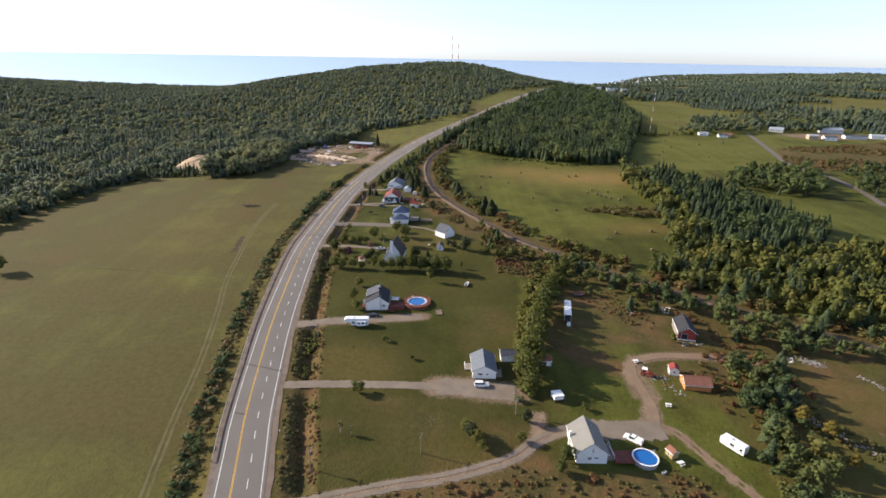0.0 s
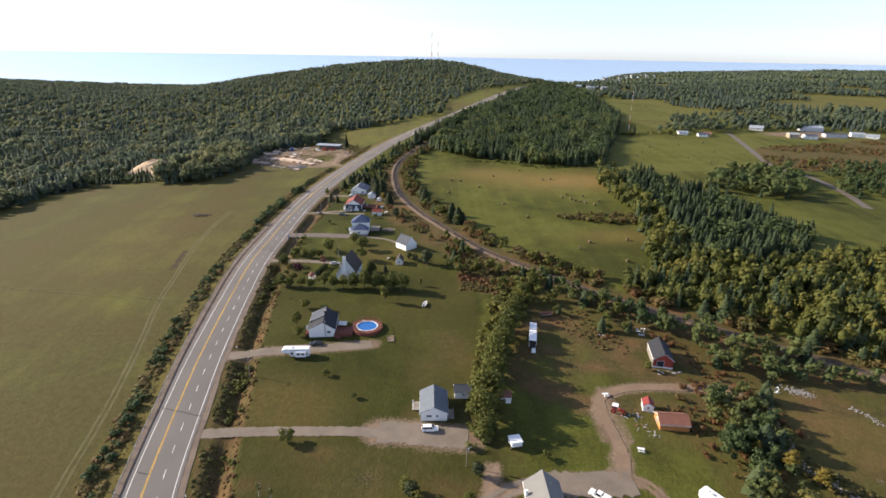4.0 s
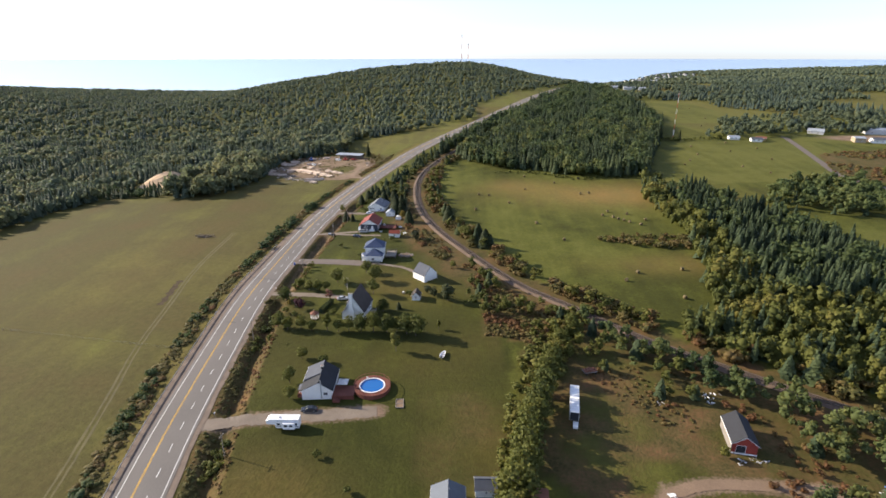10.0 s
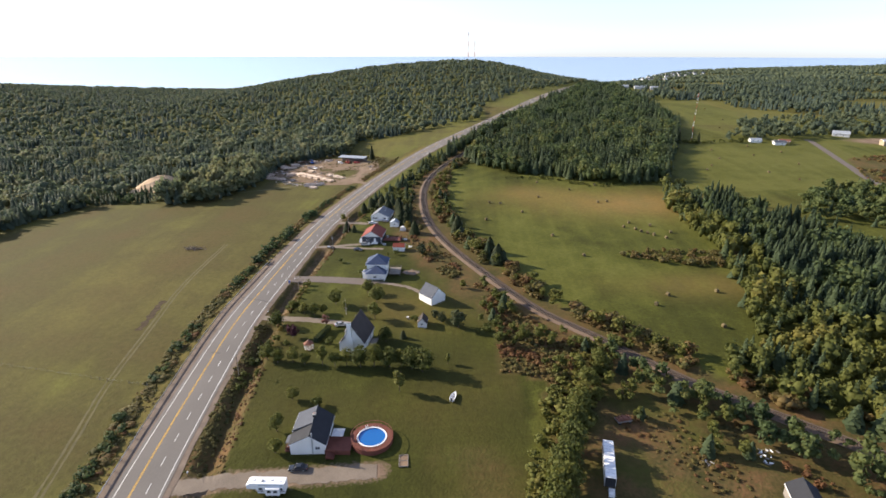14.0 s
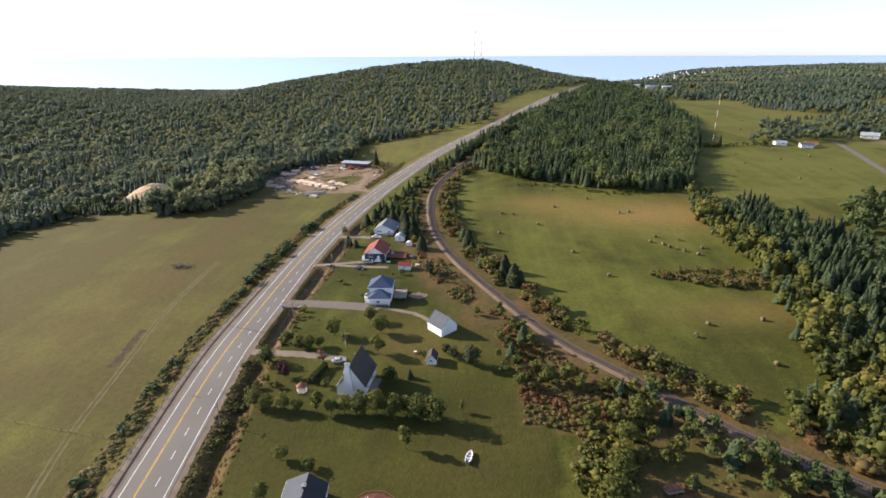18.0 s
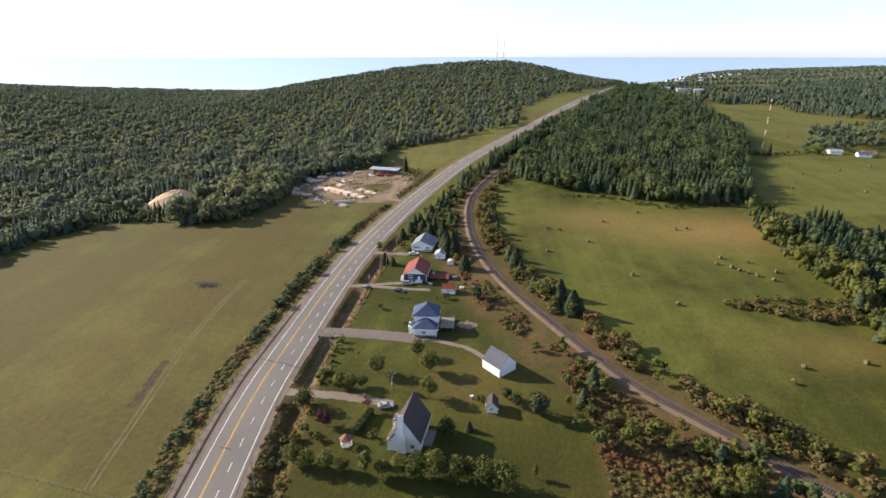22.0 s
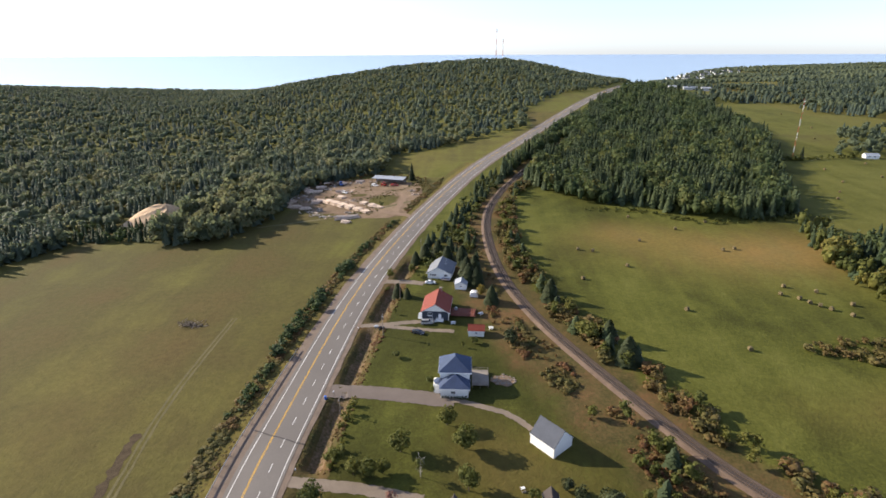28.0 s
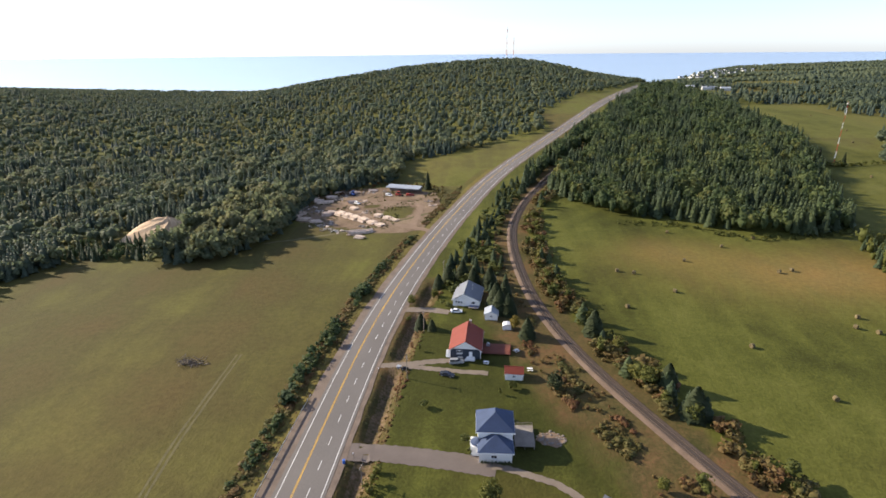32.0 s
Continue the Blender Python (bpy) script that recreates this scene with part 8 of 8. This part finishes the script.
PILES = [(-119, 511, -38, 5.5, 4, 7), (-113, 506, -40, 5.5, 4, 7), (-107, 501, -42, 5.5, 4, 7), (-101, 496.5, -40, 5.5, 4, 7), (-95, 492, -38, 5, 3, 6), (-89.5, 487.5, -35, 5, 2, 5), (-101, 474, 14, 8, 4, 6), (-95, 476, 30, 6, 3, 5),
         (-93.5, 505, -30, 4, 3, 5), (-87, 499.5, -32, 4, 3, 5), (-82, 495.5, -30, 4, 2, 4), (-148, 509, 5, 7, 3, 5), (-140, 503, 0, 7, 3, 5), (-131, 498.5, 8, 6, 2, 5), (-143, 544, 10, 6, 3, 6), (-135, 540, 20, 6, 3, 5), (-126, 515, -10, 5, 3, 5), (-118, 537, 15, 5, 3, 5), (-109, 566, 5, 5, 2, 5), (-113, 522, -35, 5, 3, 5), (-139, 539, 20, 6, 3, 6), (-128, 511, 5, 5, 4, 6), (-146, 516, -8, 6, 3, 5), (-136, 552, 12, 6, 3, 6), (-148, 550, 30, 6, 2, 5), (-122, 562, -15, 6, 3, 5), (-133, 562, 5, 5, 3, 6), (-86, 499, -38, 4, 2, 5), (-152, 562, 10, 6, 2, 6), (-97, 466.5, -20, 5, 3, 4)]
for k, (x, y, r, l, n, w) in enumerate(PILES):
    log_pile(x, y, r, l, n, w, "stack of pale cut logs in the yard", seed=k)
jr = np.random.RandomState(31)


def scrap(name, label, spots, mats, size, category="scrap", group=""):
    """Loose boards, sheets and lumps lying about."""
    for x, y, n, spread in spots:
        s = thing(name, x, y, jr.uniform(0, 360), label, category, group)
        for k in range(n):
            a, r = jr.uniform(0, 6.283), spread * jr.uniform(0, 1) ** 0.6
            l, w, h = size * jr.uniform(0.5, 1.8), size * jr.uniform(0.2, 0.7), size * jr.uniform(0.08, 0.35)
            m = pose(math.cos(a) * r, math.sin(a) * r, 0.02, jr.uniform(-12, 12), jr.uniform(-12, 12), jr.uniform(0, 360))
            part("piece", turned(soft_box(-l / 2, -w / 2, 0, l / 2, w / 2, h, min(0.04, h * 0.4)), m), mats[jr.randint(len(mats))], s)


scrap("lumber_heap", "heap of slabs and boards in the log yard", [(-120, 493, 16, 4), (-128, 490, 12, 5), (-112, 540, 12, 4), (-150, 535, 12, 5), (-128, 556, 12, 5), (-112, 562, 12, 5), (-140, 570, 12, 6), (-98, 562, 10, 4), (-150, 520, 10, 5), (-66, 534, 12, 3), (-62, 524, 10, 3), (-120, 482, 12, 4), (-151, 556, 14, 6), (-160, 566, 12, 6), (-145, 528, 12, 5), (-123, 490, 12, 4), (-112, 478, 12, 4), (-136, 520, 14, 5), (-104, 513, 12, 5), (-100, 486, 10, 4), (-128, 548, 14, 5)], [M_LOG, M_OLDWOOD, M_OLDWOOD, M_JUNK], 1.6, "lumber", "lumber heaps")
saw = thing("sawmill_shed", -85.5, 558.5, -13, "long open sawmill shed with a pale metal roof", "shed")
part("roof", slab((-12.5, 4.0, 4.6), (12.5, 4.0, 4.6), (12.5, -4.0, 3.9), (-12.5, -4.0, 3.9), 0.14), M_ROOF_PALE, saw)
part("back_wall", box(-12.2, 3.6, -0.3, 12.2, 3.75, 4.4), M_OLDWOOD, saw)
for xx in np.linspace(-12, 12, 7):
    part("post", tube((xx, -3.7, -0.3), (xx, -3.7, 3.85), 0.12, 0.12, 6), M_WOODPOLE, saw)
part("saw_bench", [box(-6, -1.2, 0.6, 3, 0.2, 1.0), box(-5.5, -1, 0, -5.2, 0, 0.6), box(2.2, -1, 0, 2.5, 0, 0.6)], M_OLDWOOD, saw)


def loader(x, y, rot, paint, label):
    c = thing("loader", x, y, rot, label, "loader")
    part("body", soft_box(-1.0, -1.6, 0.8, 1.0, 2.2, 1.9, 0.12), paint, c)
    part("cab", soft_box(-0.8, -0.6, 1.9, 0.8, 0.8, 3.1, 0.1), M_GLASS, c)
    part("cab_roof", soft_box(-0.9, -0.7, 3.1, 0.9, 0.9, 3.25, 0.06), paint, c)
    part("boom", [tube((s * 0.6, -0.6, 1.8), (s * 0.6, -3.0, 1.0), 0.1, 0.1, 5) for s in (-1, 1)], paint, c)
    part("bucket", extrude([(-3.6, 0.3), (-2.9, 0.25), (-2.8, 1.2), (-2.95, 1.2), (-3.05, 0.45), (-3.6, 0.42)], -1.1, 1.1), M_TYRE, c)
    for sx in (-1.05, 1.05):
        for wy in (-1.0, 1.5):
            wheel(c, sx, wy, 0.65, 0.4, paint)


loader(-88, 549.5, 70, M_PAINT_RED, "red wheel loader in the log yard")
loader(-121.7, 556, 30, M_BLUE, "blue wheel loader in the log yard")
motor_car(-95, 551, 60, M_PAINT_WHITE, "white pickup truck in the log yard", "pickup")
motor_car(-80, 549, 100, M_PAINT_RED, "dark red pickup truck in the log yard", "pickup")
motor_car(-113.5, 533.5, 50, M_PAINT_WHITE, "white van parked in the log yard", "suv")
md = thing("sawdust_mound", -219, 486, 0, "large uneven tan sawdust mound at the wood's edge", "mound")
mu, mv_ = np.meshgrid(np.linspace(0, 1, 26), np.arange(56) * 6.2832 / 56)
mx_ = np.cos(mv_) * mu * (21 - 8.5 * np.cos(mv_)) * (1 + 0.08 * np.sin(mv_ * 5 + 1))
my_ = np.sin(mv_) * mu * (17 - 1.5 * np.sin(mv_)) * (1 + 0.08 * np.sin(mv_ * 4))
mz = 12.0 * (1 - mu**1.7) * (1 - 0.12 * np.exp(-(((mx_ - 2) / 4) ** 2 + ((my_ + 4) / 3) ** 2))) + (0.6 * np.sin(mv_ * 7 + mu * 6) + 0.4 * np.sin(mv_ * 13 + mu * 19)) * mu * (1 - mu) * 3 - 1.2
mver = np.stack([mx_, my_, mz], -1).reshape(-1, 3)
mfac = [(a * 26 + b, a * 26 + b + 1, ((a + 1) % 56) * 26 + b + 1, ((a + 1) % 56) * 26 + b) for a in range(56) for b in range(25)]
part("slope", (mver, mfac), M_SAWDUST, md)

# ---- farmyard clutter ----
scrap("scrap_heap", "heap of farm scrap and boards by the outbuilding", [(73.5, 151.0, 12, 2.2), (73.2, 147.0, 12, 2.6), (76.0, 143.2, 10, 2.0), (69.5, 150.6, 6, 1.6)], [M_JUNK, M_OLDWOOD, M_GALV, M_ROOF_RUST], 0.65, "scrap", "scrap heaps")
scrap("scrap_heap", "white sheets and debris on the old field", [(76.5, 196.2, 8, 1.8), (88, 200.2, 4, 1.2), (91, 198.6, 10, 2.4), (94.6, 199.6, 12, 3.0), (91.8, 196.3, 4, 1.0), (93.6, 173.4, 8, 1.6), (89.6, 172.6, 6, 1.4), (96, 173.0, 5, 1.0)], [M_JUNK, M_PAINT_WHITE, M_OLDWOOD], 0.7, "scrap", "scrap heaps")
scrap("scrap_heap", "blue and white household debris", [(123.5, 164.3, 16, 3.0), (119.8, 163.0, 10, 2.2)], [M_BLUE, M_JUNK, M_PAINT_WHITE], 0.55, "scrap", "scrap heaps")


def rubble(name, label, line, n, spread, size, material, seed):
    rng = np.random.RandomState(seed)
    ln = spline(line, 0.5)
    vs, fs, k = [], [], 0
    for _ in range(n):
        q = ln[rng.randint(len(ln))] + rng.normal(0, spread, 2)
        v, f = icosa(rng, 0.3)
        s = size * rng.uniform(0.4, 1.5)
        vs.append(v * s * (1, 0.8, 0.6) + (*q, zat(*q) + 0.1 * s))
        fs += [tuple(i + k for i in t) for t in f]
        k += 12
    tagged(link_mesh(name, np.concatenate(vs), fs, material), label, "stones", kind="stuff")


M_PALESTONE = plain("pale_rubble", (0.22, 0.205, 0.19), 0.9, 0.45, 0.7)
M_STONE = plain("creek_stone", (0.24, 0.2, 0.165), 0.9, 0.35, 0.6)
rubble("pale_rubble", "heap of pale broken stones beside the creek", [(127.5, 164.2), (130.5, 163.2), (133, 161.5)], 190, 1.2, 0.27, M_PALESTONE, 1)
rubble("pale_rubble", "pale stones in the gully", [(143, 155), (145, 151.5), (146.5, 147.5)], 70, 0.7, 0.27, M_PALESTONE, 2)
rubble("creek_stones", "brown stones along a dry gully", [(117, 158), (114.5, 150), (113.2, 142), (111.3, 134), (114.2, 127), (119.2, 121.3), (126, 113)], 420, 1.0, 0.3, M_STONE, 3)

# ---- towers ----
def lattice(name, x, y, h, base, label, bands=7, rod=0.16):
    t = thing(name, x, y, 20, label, "tower")
    steps_ = int(h / (base * 1.6)) + 1
    corner = [(math.cos(a) * base / 2, math.sin(a) * base / 2) for a in (0.5, 2.594, 4.689)]
    zs = np.linspace(-1, h, steps_)
    per = max(1, steps_ // bands)
    for b in range(0, steps_ - 1, per):
        geo = []
        for i in range(b, min(b + per, steps_ - 1)):
            for k in range(3):
                p, q = corner[k], corner[(k + 1) % 3]
                geo += [tube((*p, zs[i]), (*p, zs[i + 1]), rod, rod, 4), tube((*p, zs[i]), (*q, zs[i + 1]), rod * 0.6, rod * 0.6, 3), tube((*p, zs[i]), (*q, zs[i]), rod * 0.6, rod * 0.6, 3)]
        part("section", geo, M_PAINT_RED if (b // per) % 2 == 0 else M_PAINT_WHITE, t, "red lattice section" if (b // per) % 2 == 0 else "white lattice section")
    part("antenna", [tube((0, 0, h - 1), (0, 0, h + base * 2.5), rod, rod * 0.4, 5), soft_box(-base * 0.7, -base * 0.7, h - base * 2, base * 0.7, base * 0.7, h - base * 1.2, 0.05)], M_GALV, t)


lattice("radio_tower", 28, 1755, 96, 2.2, "tall red and white lattice radio tower on the hilltop", 7, 0.22)
lattice("radio_tower", 47, 1765, 74, 1.8, "smaller lattice radio tower on the hilltop", 5, 0.2)
lattice("lattice_mast", 237, 619, 46, 0.8, "slender red and white lattice mast in the field", 9, 0.045)

# ---- far buildings ----
def far_house(name, x, y, rot, w, l, e, r, wall_m, roof_m, label, group=""):
    return gable_house(name, x, y, rot, w, l, e, r, label, wall_m, roof_m, front=[(w * 0.3, 1.0, w * 0.3 + 1.2, 2.1)], right=[(l * 0.2, 1.0, l * 0.2 + 1.2, 2.1), (l * 0.6, 1.0, l * 0.6 + 1.2, 2.1)], left=[(l * 0.2, 1.0, l * 0.2 + 1.2, 2.1), (l * 0.6, 1.0, l * 0.6 + 1.2, 2.1)], group=group)


far_house("house", 300, 622, 85, 5.6, 10, 2.6, 4.0, M_SIDING, M_ROOF_PALE, "far white bungalow at the field's edge")
far_house("house", 318, 612, 80, 6, 10, 2.6, 4.2, M_SIDING, M_ROOF_GREY, "far pale house among garden trees")
far_house("house", 326, 618, 70, 6, 9, 2.6, 4.0, M_STRAW, M_ROOF_RUST, "far tan house behind the field")
far_house("warehouse", 427, 622, 82, 8, 10, 4.6, 5.8, M_TANWALL, M_ROOF_PALE, "tan warehouse on bare ground")
far_house("warehouse", 446, 620, 80, 9, 13, 3.4, 5.2, M_SIDING, M_ROOF_GREY, "white warehouse with a shallow roof")
far_house("warehouse", 482, 630, 84, 8, 24, 3.4, 4.6, M_GREYSIDING, M_ROOF_GREY, "long low grey-walled warehouse")
far_house("warehouse", 478, 668, 80, 12, 26, 4.5, 6.4, M_GREYSIDING, M_ROOF_PALE, "large pale industrial building")
far_house("warehouse", 512, 634, 70, 8, 14, 3.6, 5.0, M_SIDING, M_ROOF_PALE, "white metal storage building")
far_house("warehouse", 524, 626, 60, 7, 12, 3.0, 4.4, M_SIDING, M_ROOF_PALE, "small white storage building")
far_house("barn", 410, 665, 60, 8, 15, 3.4, 5.6, M_GREYSIDING, M_ROOF_PALE, "pale blue-roofed barn among trees")
for k, (x, y, l) in enumerate([(378, 1240, 24), (402, 1228, 16), (352, 1262, 14)]):
    far_house("depot", x, y, 80, 10, l, 4.5, 6.5, M_GREYSIDING, M_ROOF_PALE, "distant white depot building", "far depots")
vrng = np.random.RandomState(6)
first_v = None
for k in range(44):
    yy = vrng.uniform(2150, 2900)
    xx = yy * (0.265 + vrng.uniform(0, 0.1) + (yy - 2150) * 0.0001)
    if first_v is None:
        first_v = far_house("village_house", xx, yy, 60, 10, 14, 6, 10, M_SIDING, M_ROOF_GREY, "distant white village house near the coast", "coastal village")
    else:
        copy_thing(first_v, at_ground(xx, yy, vrng.uniform(0, 180)))
